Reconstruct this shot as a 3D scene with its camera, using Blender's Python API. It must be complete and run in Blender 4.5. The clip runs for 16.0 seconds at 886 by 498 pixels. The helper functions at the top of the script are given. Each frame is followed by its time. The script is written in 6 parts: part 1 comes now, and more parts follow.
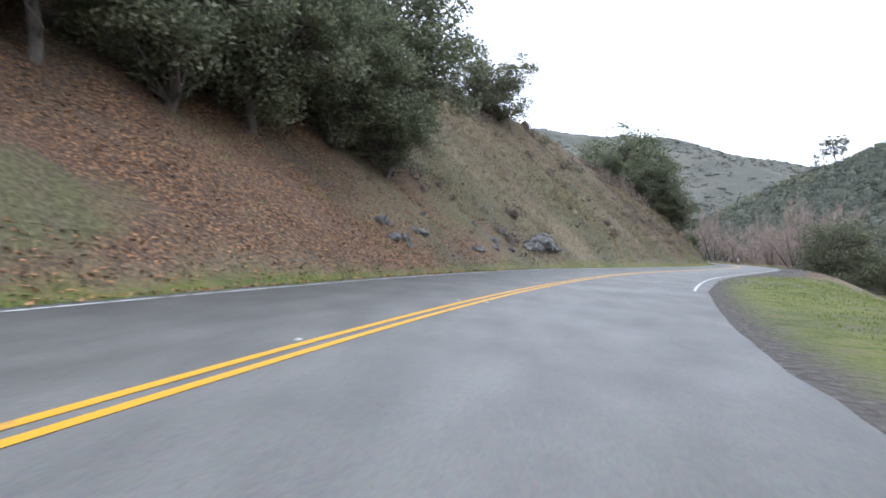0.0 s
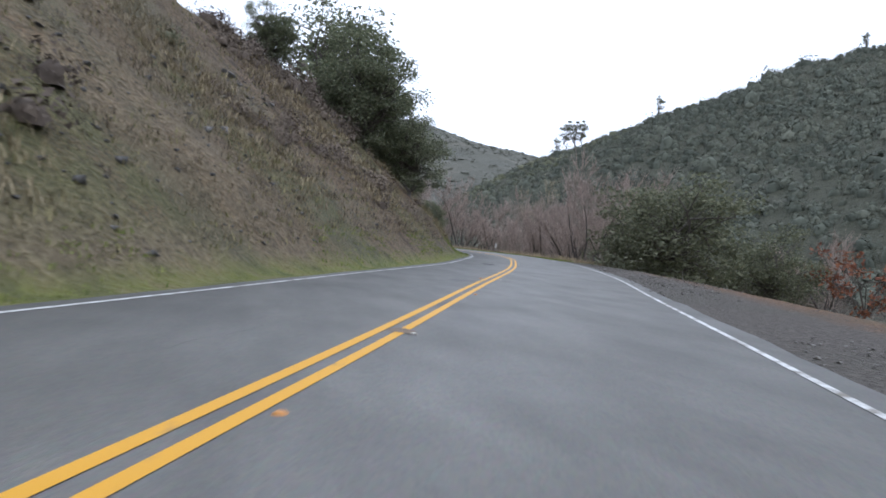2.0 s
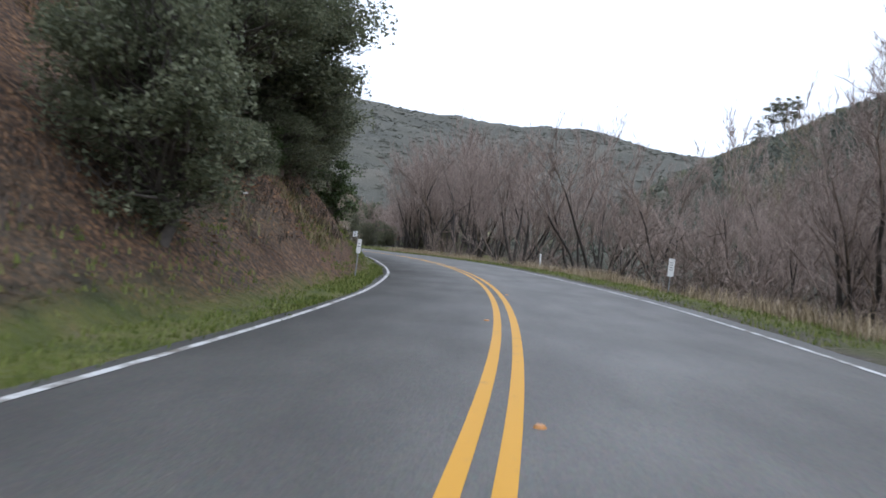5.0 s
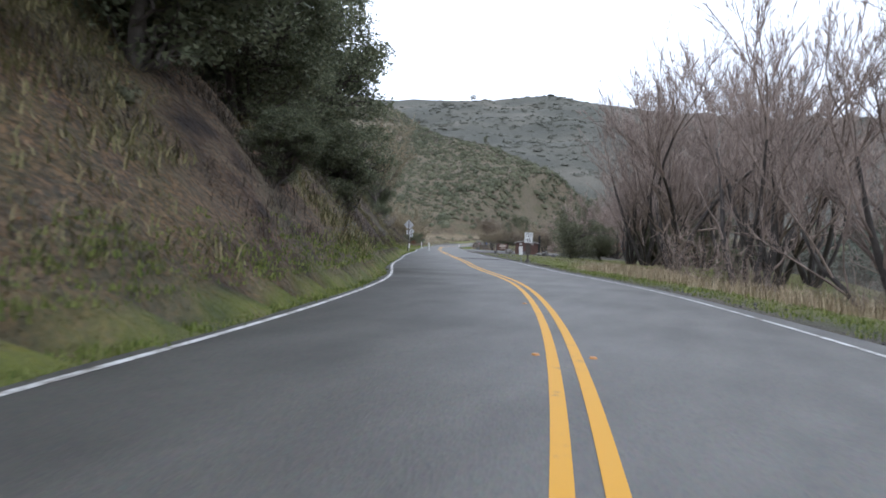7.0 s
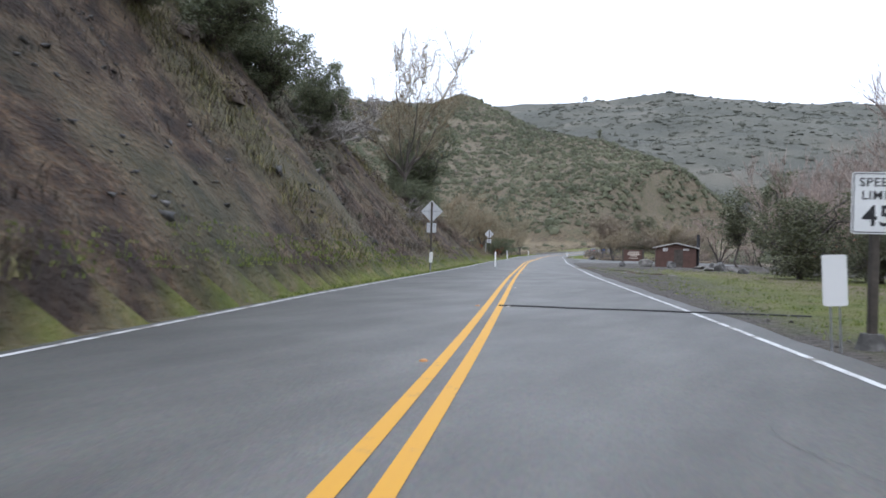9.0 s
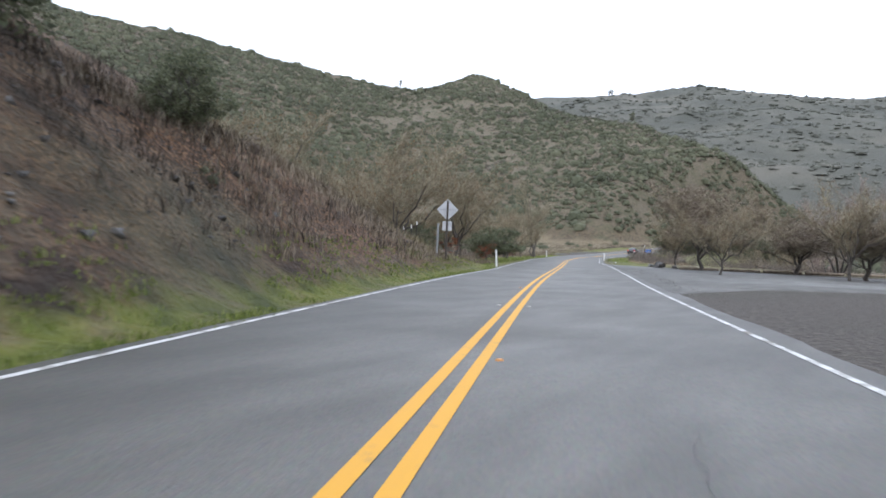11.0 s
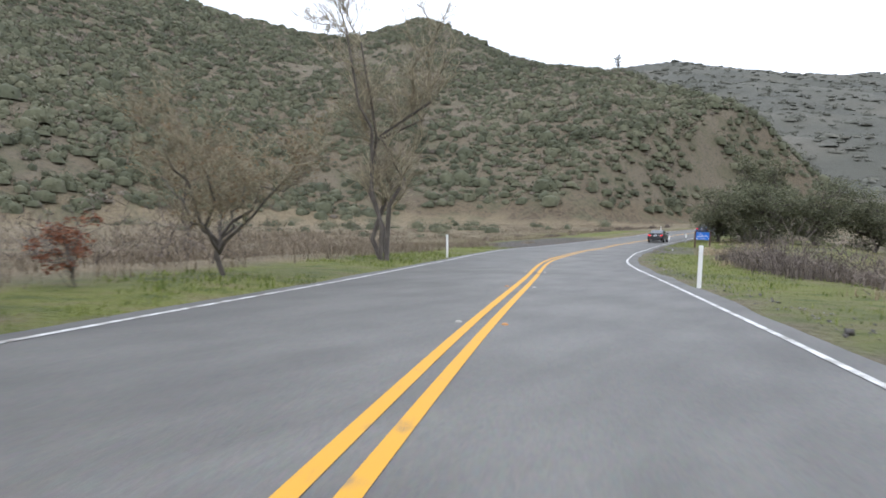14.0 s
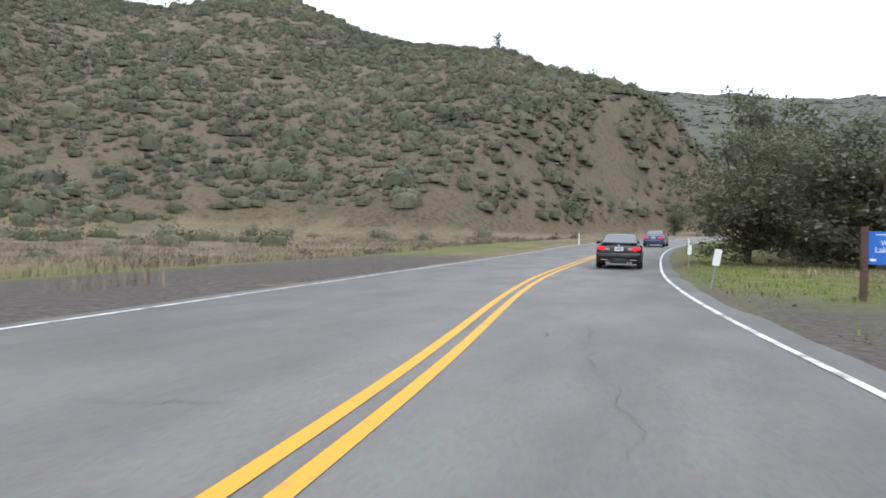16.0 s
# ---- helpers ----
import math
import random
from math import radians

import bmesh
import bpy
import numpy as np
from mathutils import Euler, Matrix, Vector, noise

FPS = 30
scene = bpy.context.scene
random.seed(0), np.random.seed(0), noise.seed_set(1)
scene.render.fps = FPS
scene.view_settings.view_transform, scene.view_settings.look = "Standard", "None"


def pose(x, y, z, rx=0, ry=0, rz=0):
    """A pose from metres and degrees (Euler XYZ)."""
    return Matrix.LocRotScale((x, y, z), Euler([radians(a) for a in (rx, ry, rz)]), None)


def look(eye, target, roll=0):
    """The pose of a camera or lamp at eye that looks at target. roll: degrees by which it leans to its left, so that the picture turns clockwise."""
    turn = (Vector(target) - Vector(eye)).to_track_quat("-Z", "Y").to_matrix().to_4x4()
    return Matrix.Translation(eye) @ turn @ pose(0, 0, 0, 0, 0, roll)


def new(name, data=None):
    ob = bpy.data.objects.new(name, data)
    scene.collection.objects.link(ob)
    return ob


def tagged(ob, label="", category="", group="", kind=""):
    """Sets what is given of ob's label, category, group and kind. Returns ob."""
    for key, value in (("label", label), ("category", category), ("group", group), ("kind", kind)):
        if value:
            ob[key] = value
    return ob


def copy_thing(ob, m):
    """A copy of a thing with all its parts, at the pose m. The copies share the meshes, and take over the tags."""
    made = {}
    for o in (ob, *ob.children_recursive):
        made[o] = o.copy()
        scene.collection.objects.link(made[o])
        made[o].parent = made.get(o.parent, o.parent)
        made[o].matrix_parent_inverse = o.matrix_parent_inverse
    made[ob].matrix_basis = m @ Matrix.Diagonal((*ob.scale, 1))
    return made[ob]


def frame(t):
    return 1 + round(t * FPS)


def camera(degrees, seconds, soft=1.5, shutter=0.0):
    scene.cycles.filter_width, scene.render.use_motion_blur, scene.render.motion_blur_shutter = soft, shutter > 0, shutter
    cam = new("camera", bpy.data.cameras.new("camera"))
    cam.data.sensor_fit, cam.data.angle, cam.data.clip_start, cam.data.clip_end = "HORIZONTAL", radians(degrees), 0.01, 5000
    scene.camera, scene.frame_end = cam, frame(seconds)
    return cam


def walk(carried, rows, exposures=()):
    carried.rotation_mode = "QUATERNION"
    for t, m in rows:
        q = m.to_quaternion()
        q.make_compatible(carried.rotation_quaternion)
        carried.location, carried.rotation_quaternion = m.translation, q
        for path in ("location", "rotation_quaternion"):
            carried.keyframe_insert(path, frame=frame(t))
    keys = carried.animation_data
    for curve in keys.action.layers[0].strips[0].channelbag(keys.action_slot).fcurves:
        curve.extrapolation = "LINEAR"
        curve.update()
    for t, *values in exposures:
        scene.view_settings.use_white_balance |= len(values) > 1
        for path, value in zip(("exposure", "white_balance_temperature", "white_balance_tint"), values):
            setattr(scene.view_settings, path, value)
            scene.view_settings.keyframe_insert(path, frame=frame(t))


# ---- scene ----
cam = camera(63.62, 16.0, soft=1.7, shutter=0.1)
walk(cam, (
    (0, pose(34.596, 1.582, 1.142, 89.655, -2.701, 6.467)),
    (0.5, pose(35.872, 14.904, 1.128, 89.188, -3.131, 0.297)),
    (1, pose(38.431, 28.039, 1.105, 89.199, -4.018, -5.650)),
    (1.5, pose(42.001, 40.852, 1.115, 89.358, -4.005, -10.351)),
    (2, pose(46.642, 53.201, 1.113, 89.284, -4.271, -13.323)),
    (2.5, pose(51.567, 65.243, 1.150, 90.005, -3.425, -13.055)),
    (3, pose(56.367, 76.945, 1.133, 89.596, -4.965, -12.119)),
    (3.2, pose(58.003, 81.628, 1.144, 89.919, -5.680, -11.479)),
    (3.7, pose(61.957, 93.181, 1.148, 89.915, -4.965, -8.977)),
    (4.2, pose(65.200, 104.539, 1.150, 89.874, -4.449, -5.562)),
    (4.7, pose(67.634, 115.679, 1.152, 89.777, -4.110, -1.770)),
    (5.3, pose(69.470, 128.776, 1.163, 89.196, -3.919, 3.277)),
    (5.5, pose(69.751, 133.083, 1.168, 88.122, -4.224, 5.164)),
    (6, pose(69.919, 143.844, 1.154, 88.834, -3.751, 10.148)),
    (6.5, pose(69.267, 154.679, 1.145, 89.322, -2.986, 15.321)),
    (7, pose(67.682, 165.351, 1.140, 89.507, -2.652, 19.732)),
    (7.5, pose(65.493, 175.580, 1.147, 89.878, -1.948, 23.013)),
    (8, pose(62.537, 185.717, 1.157, 89.254, -1.950, 25.293)),
    (8.3, pose(60.669, 191.842, 1.167, 90.080, -2.478, 26.702)),
    (8.5, pose(59.213, 195.898, 1.158, 89.297, -1.437, 27.468)),
    (8.7, pose(57.704, 199.959, 1.134, 89.587, -1.801, 28.800)),
    (9, pose(55.563, 206.073, 1.103, 89.968, -1.506, 28.836)),
    (9.5, pose(51.350, 216.788, 1.136, 89.309, -2.187, 29.082)),
    (9.7, pose(49.737, 221.303, 1.144, 89.508, -2.091, 29.132)),
    (10.2, pose(45.294, 232.738, 1.148, 89.690, -2.102, 30.417)),
    (10.7, pose(40.527, 244.455, 1.150, 89.735, -2.197, 30.958)),
    (11.2, pose(35.728, 256.405, 1.152, 89.662, -2.381, 29.904)),
    (11.8, pose(30.278, 270.939, 1.167, 88.966, -3.044, 28.575)),
    (12, pose(28.558, 275.812, 1.152, 89.201, -3.433, 28.725)),
    (12.5, pose(24.178, 288.036, 1.152, 89.069, -2.779, 28.527)),
    (13, pose(19.665, 300.948, 1.153, 89.426, -2.775, 28.962)),
    (13.5, pose(14.809, 314.474, 1.155, 89.257, -2.033, 28.911)),
    (14, pose(9.735, 328.434, 1.142, 88.746, -1.955, 28.114)),
    (14.5, pose(5.210, 342.231, 1.117, 89.389, -1.732, 26.195)),
    (15, pose(1.240, 355.223, 1.080, 90.099, -2.430, 24.45)),
    (15.5, pose(-1.955, 368.149, 1.205, 89.988, -1.764, 21.937)),
    (16, pose(-4.417, 381.059, 1.328, 90.346, -1.740, 18.708)),
), exposures=((0, 0.68, 5900, 14), (1, 0.42, 5900, 14), (2, 0.1, 5900, 14), (3.2, 0.0, 5900, 14), (5.5, 0.04, 5950, 14), (7, 0.18, 5950, 14), (8.5, 0.34, 5950, 14), (9.7, 0.36, 6000, 14), (12.5, 0.4, 6150, 14), (14, 0.36, 6250, 14), (16, 0.44, 6400, 14)))

# ---- overcast sky and light ----
world = bpy.data.worlds.new("overcast_sky")
scene.world = world
world.use_nodes = True
wn, wl = world.node_tree.nodes, world.node_tree.links
wn.clear()
sky = wn.new("ShaderNodeTexSky")
sky.sky_type, sky.sun_disc = "NISHITA", False
sky.sun_elevation, sky.sun_rotation = radians(38), radians(200)
cloud = wn.new("ShaderNodeMixRGB")
cloud.inputs[0].default_value = 0.97
cloud.inputs[2].default_value = (10.5, 11.3, 12.4, 1)
back = wn.new("ShaderNodeBackground")
back.inputs[1].default_value = 0.12
wout = wn.new("ShaderNodeOutputWorld")
wl.new(sky.outputs[0], cloud.inputs[1])
wl.new(cloud.outputs[0], back.inputs[0])
wl.new(back.outputs[0], wout.inputs[0])
sun = new("sun", bpy.data.lights.new("sun", "SUN"))
sun.data.energy, sun.data.angle, sun.data.color = 0.7, radians(40), (1, 0.98, 0.96)
sun.matrix_world = look((0, 0, 0), (-0.35, 0.75, -1.0))


# ---- the lie of the land ----
ROAD_Y = np.array([-400, -160, -60, -20, 7, 16.5, 32, 45, 60, 72, 85, 97, 106, 122, 138, 151.7, 160.6, 171.4, 181, 188, 196.8, 208, 228.6, 250, 276.7, 292, 320, 335, 348, 359, 372, 378, 386, 393, 400, 415, 440, 470, 496, 520, 545, 580, 640])
ROAD_X = np.array([30, 24, 27, 29.5, 32.1, 33.66, 37.29, 41.37, 47.44, 52.26, 57.53, 61.79, 64.76, 68.41, 69.85, 69.5, 68.56, 66.72, 64.3, 62, 58.3, 53.97, 45.75, 37.35, 27.15, 21.78, 11.74, 6.47, 2.28, -1.2, -4.18, -5.35, -6.4, -7.42, -8.29, -9.17, -9.3, -6, -1.2, 6, 18, 40, 90])


def spline(xk, yk):
    """A natural cubic spline through the knots."""
    n = len(xk)
    h = np.diff(xk).astype(float)
    a = np.zeros((n, n))
    b = np.zeros(n)
    a[0, 0] = a[-1, -1] = 1
    for i in range(1, n - 1):
        a[i, i - 1], a[i, i], a[i, i + 1] = h[i - 1], 2 * (h[i - 1] + h[i]), h[i]
        b[i] = 6 * ((yk[i + 1] - yk[i]) / h[i] - (yk[i] - yk[i - 1]) / h[i - 1])
    m = np.linalg.solve(a, b)

    def f(x):
        x = np.clip(np.asarray(x, float), xk[0], xk[-1])
        i = np.clip(np.searchsorted(xk, x) - 1, 0, n - 2)
        u, v = xk[i + 1] - x, x - xk[i]
        return (m[i] * u ** 3 + m[i + 1] * v ** 3) / (6 * h[i]) + (yk[i] / h[i] - m[i] * h[i] / 6) * u + (yk[i + 1] / h[i] - m[i + 1] * h[i] / 6) * v
    return f


centre = spline(ROAD_Y, ROAD_X)


def slant(y):
    return (centre(np.asarray(y) + 0.5) - centre(np.asarray(y) - 0.5))


def grade(y):
    """Height of the road: level, then climbing ever more at the far end."""
    u = np.clip(np.asarray(y, float) - 345, 0, 295)
    return 0.0002 * np.minimum(u, 36) ** 2 + 0.0144 * np.clip(u - 36, 0, 49) + 0.0003 * np.clip(u - 36, 0, 49) ** 2 + 0.05 * np.maximum(u - 85, 0)


def at_road(y, lat, z=0.0):
    """The point beside the road at y, lat metres to the right of its centre line."""
    k = float(slant(y))
    n = math.sqrt(1 + k * k)
    return Vector((float(centre(y)) + lat / n, y - lat * k / n, float(grade(y)) + z))


def left_edge(y):
    return -np.interp(y, [-60, 12, 38, 47, 61, 72, 86, 110, 138, 148, 160, 180, 200, 220, 230, 246, 279, 287, 306, 313, 333, 342, 350, 357, 373, 388, 398, 640], [4.6, 4.6, 4.7, 4.3, 3.85, 3.55, 3.1, 3.1, 3.0, 3.2, 3.68, 3.9, 4.1, 4.12, 3.8, 3.35, 3.3, 3.15, 3.7, 3.6, 4.05, 3.95, 4.0, 3.95, 4.9, 4.8, 4.5, 4.0])


def right_edge(y):
    return np.interp(y, [-60, 35, 47, 60, 80, 100, 141, 150, 170, 184, 204, 220, 237, 260, 284, 292, 309, 325, 337, 352, 365, 375, 390, 400, 640], [4.4, 4.4, 4.45, 4.45, 4.65, 4.7, 4.15, 3.85, 3.95, 4.0, 3.78, 3.78, 3.62, 3.75, 3.85, 3.8, 3.8, 3.55, 3.72, 3.65, 3.5, 3.6, 3.56, 3.7, 4.0])


def step(a, b, t):
    u = np.clip((t - a) / (b - a), 0, 1)
    return u * u * (3 - 2 * u)


def lattice(x, y, seed):
    """Smooth value noise, 0 to 1."""
    xi, yi = np.floor(x).astype(np.int64), np.floor(y).astype(np.int64)
    u, v = x - xi, y - yi
    u, v = u * u * (3 - 2 * u), v * v * (3 - 2 * v)

    def h(i, j):
        k = (i * 374761393 + j * 668265263 + seed * 974634777) & 0x7FFFFFFF
        k = ((k ^ (k >> 13)) * 1274126177) & 0x7FFFFFFF
        return ((k ^ (k >> 16)) & 0xFFFF) / 65535.0
    return (h(xi, yi) * (1 - u) + h(xi + 1, yi) * u) * (1 - v) + (h(xi, yi + 1) * (1 - u) + h(xi + 1, yi + 1) * u) * v


def fbm(x, y, size, seed, octaves=4):
    out, amp, tot = 0.0, 1.0, 0.0
    for o in range(octaves):
        out = out + amp * lattice(x / size * 2 ** o, y / size * 2 ** o, seed + o)
        tot += amp
        amp *= 0.5
    return out / tot - 0.5


def ridge(x, y, crest, slope):
    """Height of a hill that falls off evenly from a crest line of (x, y, height)."""
    best = np.full(np.shape(x), -1e9)
    for (ax, ay, ah), (bx, by, bh) in zip(crest[:-1], crest[1:]):
        dx, dy = bx - ax, by - ay
        t = np.clip(((x - ax) * dx + (y - ay) * dy) / (dx * dx + dy * dy), 0, 1)
        d = np.hypot(x - ax - t * dx, y - ay - t * dy)
        best = np.maximum(best, ah + t * (bh - ah) - slope * (np.sqrt(d * d + 64) - 8))
    return best


def soft_max(a, b, k):
    h = np.clip(0.5 + (a - b) / (2 * k), 0, 1)
    return b + (a - b) * h + k * h * (1 - h)


HILL_NORTH = ((-300, 250, 88), (-290, 400, 102), (-282, 480, 106), (-272, 545, 110), (-232, 600, 103.5), (-196, 618, 95.5), (-162, 622, 101), (-110, 606, 77),
              (-60, 590, 63), (-10, 575, 44.5), (30, 570, 22), (70, 580, 7))
HILL_SPUR = ((-162, 622, 104), (-135, 520, 42), (-100, 470, 10))
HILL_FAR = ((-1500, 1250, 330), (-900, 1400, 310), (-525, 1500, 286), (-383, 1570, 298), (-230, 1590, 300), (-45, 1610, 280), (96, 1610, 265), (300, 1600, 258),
            (430, 1560, 215), (560, 1480, 195), (800, 1400, 180), (1500, 1200, 200))
HILL_EAST = ((300, -250, 90), (396, -120, 118), (432, 20, 132), (420, 165, 134), (396, 260, 133), (358, 335, 121), (312, 372, 104.5), (268, 405, 83.5), (236, 420, 67.5), (206, 430, 54.5), (185, 446, 39), (165, 480, 24), (170, 520, 8))
HILL_SIDE = ((-700, 100, 160), (-260, 60, 95), (-150, 40, 60), (-60, 20, 36), (-20, 60, 26), (8, 110, 22), (16, 160, 20), (8, 205, 14), (-20, 235, 9))


def terrain(x, y):
    """Height of the ground."""
    x, y = np.asarray(x, float), np.asarray(y, float)
    k = slant(np.clip(y, -399, 639))
    lat = (x - centre(y)) / np.sqrt(1 + k * k)
    road = grade(y)
    rough = fbm(x, y, 9, 3) * 1.5 + fbm(x, y, 2.4, 9, 3) * 0.8 + fbm(y, lat * 0.16, 3.2, 15, 3) * 1.1
    # the cut bank on the inner side
    toe = np.interp(y, [-60, 0, 60, 85, 110, 150, 200, 245, 265, 286, 292, 300], [6.2, 5.8, 4.9, 4.15, 4.3, 4.35, 4.4, 4.5, 4.2, 4.2, 5.0, 7.5])
    crest = np.interp(y, [-100, 0, 30, 60, 80, 100, 125, 150, 185, 215, 240, 258, 270, 276, 280, 284.4, 288, 292], [22, 17, 16.5, 16.5, 14, 10, 12, 13, 13, 12.5, 9.5, 4.7, 3.1, 2.2, 1.65, 1.05, 0.4, 0.0])
    steep = np.interp(y, [-100, 20, 60, 110, 150, 190, 230, 270, 290], [0.66, 0.74, 0.88, 0.95, 1.05, 0.95, 1.2, 0.85, 0.35])
    d = np.maximum(-lat - toe, 0)
    rise = np.where(d * steep < crest, d * steep, crest + 0.5 * (d - crest / steep))
    rise = np.minimum(rise, crest + np.interp(y, [250, 270, 284], [10, 2, 0.2])) * step(0, 0.01, crest)
    fade = step(0.2, 2.5, d)
    left = np.where(crest > 0.01, rise + rough * fade * np.clip(crest / 5, 0.15, 1), 0)
    # flat field past the bank
    field = 0.35 * fbm(x, y, 14, 21) * step(1, 8, d) - 0.5 * step(2, 10, d) * step(284, 300, y)
    left = np.where(y > 296, field, left + field * step(280, 296, y))
    left = np.where(d > 0, left, 0)
    # the outer side falls to the creek
    edge = np.interp(y, [-60, 10, 30, 60, 95, 115, 150, 195, 208, 225, 330, 345, 390, 415, 470], [12, 10, 9, 9, 8, 6.5, 6.3, 6.6, 10, 26, 26, 8, 12, 20, 14])
    drop = np.interp(y, [-60, 20, 100, 150, 200, 225, 330, 350, 400, 430], [1.5, 2.0, 3.5, 3.0, 2.6, 1.5, 1.5, 2.2, 1.6, 1.2])
    e = np.maximum(lat - edge, 0)
    right = -drop * step(0, 9, e) + rough * 0.3 * step(0, 4, e)
    z = road + np.where(lat < 0, left, right)
    # hills
    wave = fbm(x, y, 120, 31, 5) * 26 + fbm(x, y, 30, 41, 3) * 5
    hn = np.maximum(ridge(x, y, HILL_NORTH, 0.58), ridge(x, y, HILL_SPUR, 0.62)) + wave * 0.55
    hf = ridge(x, y, HILL_FAR, 0.3) + wave * 1.0 * step(300, 900, y)
    he = ridge(x, y, HILL_EAST, 0.55) + wave * 0.25
    hs = ridge(x, y, HILL_SIDE, 0.45) + wave * 0.15
    away = step(14, 45, np.abs(lat))
    far_side = np.where(lat < 0, step(10, 30, -lat), 0)
    hn = np.where(y > 380, hn, hn - (380 - y) * 0.05)
    out = z
    out = np.where((away > 0) & (y > 250), soft_max(out, hn * away - 4 * (1 - away), 3.0) * away + out * (1 - away), out)
    out = np.where(lat > 0, soft_max(out, he * away - 6 * (1 - away), 3.0) * away + out * (1 - away), out)
    out = np.where(lat < 0, np.maximum(out, np.where(hs > 0, hs, -50) * far_side - 30 * (1 - far_side)), out)
    out = np.where(y > 640, np.maximum(np.maximum(hn, he), np.maximum(hf, 12 + wave * 0.3)), np.maximum(out, np.where(away > 0.99, hf, -99)))
    # the bed under the road
    out = np.where((lat > left_edge(y) - 0.9) & (lat < right_edge(y) + 0.9) & (y < 640), np.minimum(out, road - 0.015), out)
    return np.where((lat > left_edge(y) - 0.2) & (lat < right_edge(y) + 0.25) & (y < 640), road - 0.08, out)

# ---- materials ----
def material(name, colors, scale=4.0, rough=0.85, bump=0.3, detail=6.0, metal=0.0, island=0.0, fine=None, spread=(0.3, 0.7), bump_scale=None, coat=0.0, obj=0.0):
    """A surface that wanders between two or three colours at two scales, with relief."""
    m = bpy.data.materials.new(name)
    m.use_nodes = True
    n, l = m.node_tree.nodes, m.node_tree.links
    b = n["Principled BSDF"]
    b.inputs["Roughness"].default_value, b.inputs["Metallic"].default_value = rough, metal
    if coat:
        b.inputs["Coat Weight"].default_value, b.inputs["Coat Roughness"].default_value = coat, 0.05
    co = n.new("ShaderNodeTexCoord").outputs["Object"]
    big = n.new("ShaderNodeTexNoise")
    big.inputs["Scale"].default_value, big.inputs["Detail"].default_value = 1 / scale, detail
    l.new(co, big.inputs["Vector"])
    ramp = n.new("ShaderNodeValToRGB")
    e = ramp.color_ramp.elements
    e[0].position, e[1].position = spread
    e[0].color, e[1].color = (*colors[0], 1), (*colors[-1], 1)
    if len(colors) == 3:
        k = e.new(sum(spread) / 2)
        k.color = (*colors[1], 1)
    fac = big.outputs["Fac"]
    if island or obj:
        geo = n.new("ShaderNodeNewGeometry").outputs["Random Per Island"] if island else n.new("ShaderNodeObjectInfo").outputs["Random"]
        mx = n.new("ShaderNodeMix")
        mx.inputs[0].default_value = island or obj
        l.new(fac, mx.inputs[2])
        l.new(geo, mx.inputs[3])
        fac = mx.outputs[0]
    l.new(fac, ramp.inputs["Fac"])
    small = n.new("ShaderNodeTexNoise")
    small.inputs["Scale"].default_value, small.inputs["Detail"].default_value = fine or 12 / scale, 4
    l.new(co, small.inputs["Vector"])
    mul = n.new("ShaderNodeMix")
    mul.data_type, mul.blend_type = "RGBA", "OVERLAY"
    mul.inputs[0].default_value = 0.35
    l.new(ramp.outputs[0], mul.inputs[6])
    l.new(small.outputs["Fac"], mul.inputs[7])
    l.new(mul.outputs[2], b.inputs["Base Color"])
    if bump:
        bp = n.new("ShaderNodeBump")
        bp.inputs["Strength"].default_value, bp.inputs["Distance"].default_value = bump, bump_scale or 0.02
        l.new(small.outputs["Fac"], bp.inputs["Height"])
        l.new(bp.outputs[0], b.inputs["Normal"])
    return m


def plain(name, color, rough=0.5, metal=0.0, coat=0.0, emit=0.0):
    m = bpy.data.materials.new(name)
    m.use_nodes = True
    b = m.node_tree.nodes["Principled BSDF"]
    b.inputs["Base Color"].default_value = (*color, 1)
    b.inputs["Roughness"].default_value, b.inputs["Metallic"].default_value = rough, metal
    if coat:
        b.inputs["Coat Weight"].default_value, b.inputs["Coat Roughness"].default_value = coat, 0.04
    if emit:
        b.inputs["Emission Color"].default_value = (*color, 1)
        b.inputs["Emission Strength"].default_value = emit
    return m


def leafy(m, amount):
    """Lets some light through: thin leaves glow softly against the sky."""
    n, l = m.node_tree.nodes, m.node_tree.links
    b, out = n["Principled BSDF"], n["Material Output"]
    t, x = n.new("ShaderNodeBsdfTranslucent"), n.new("ShaderNodeMixShader")
    x.inputs[0].default_value = amount
    l.new(b.inputs["Base Color"].links[0].from_socket, t.inputs["Color"])
    l.new(b.outputs[0], x.inputs[1])
    l.new(t.outputs[0], x.inputs[2])
    l.new(x.outputs[0], out.inputs["Surface"])
    return m


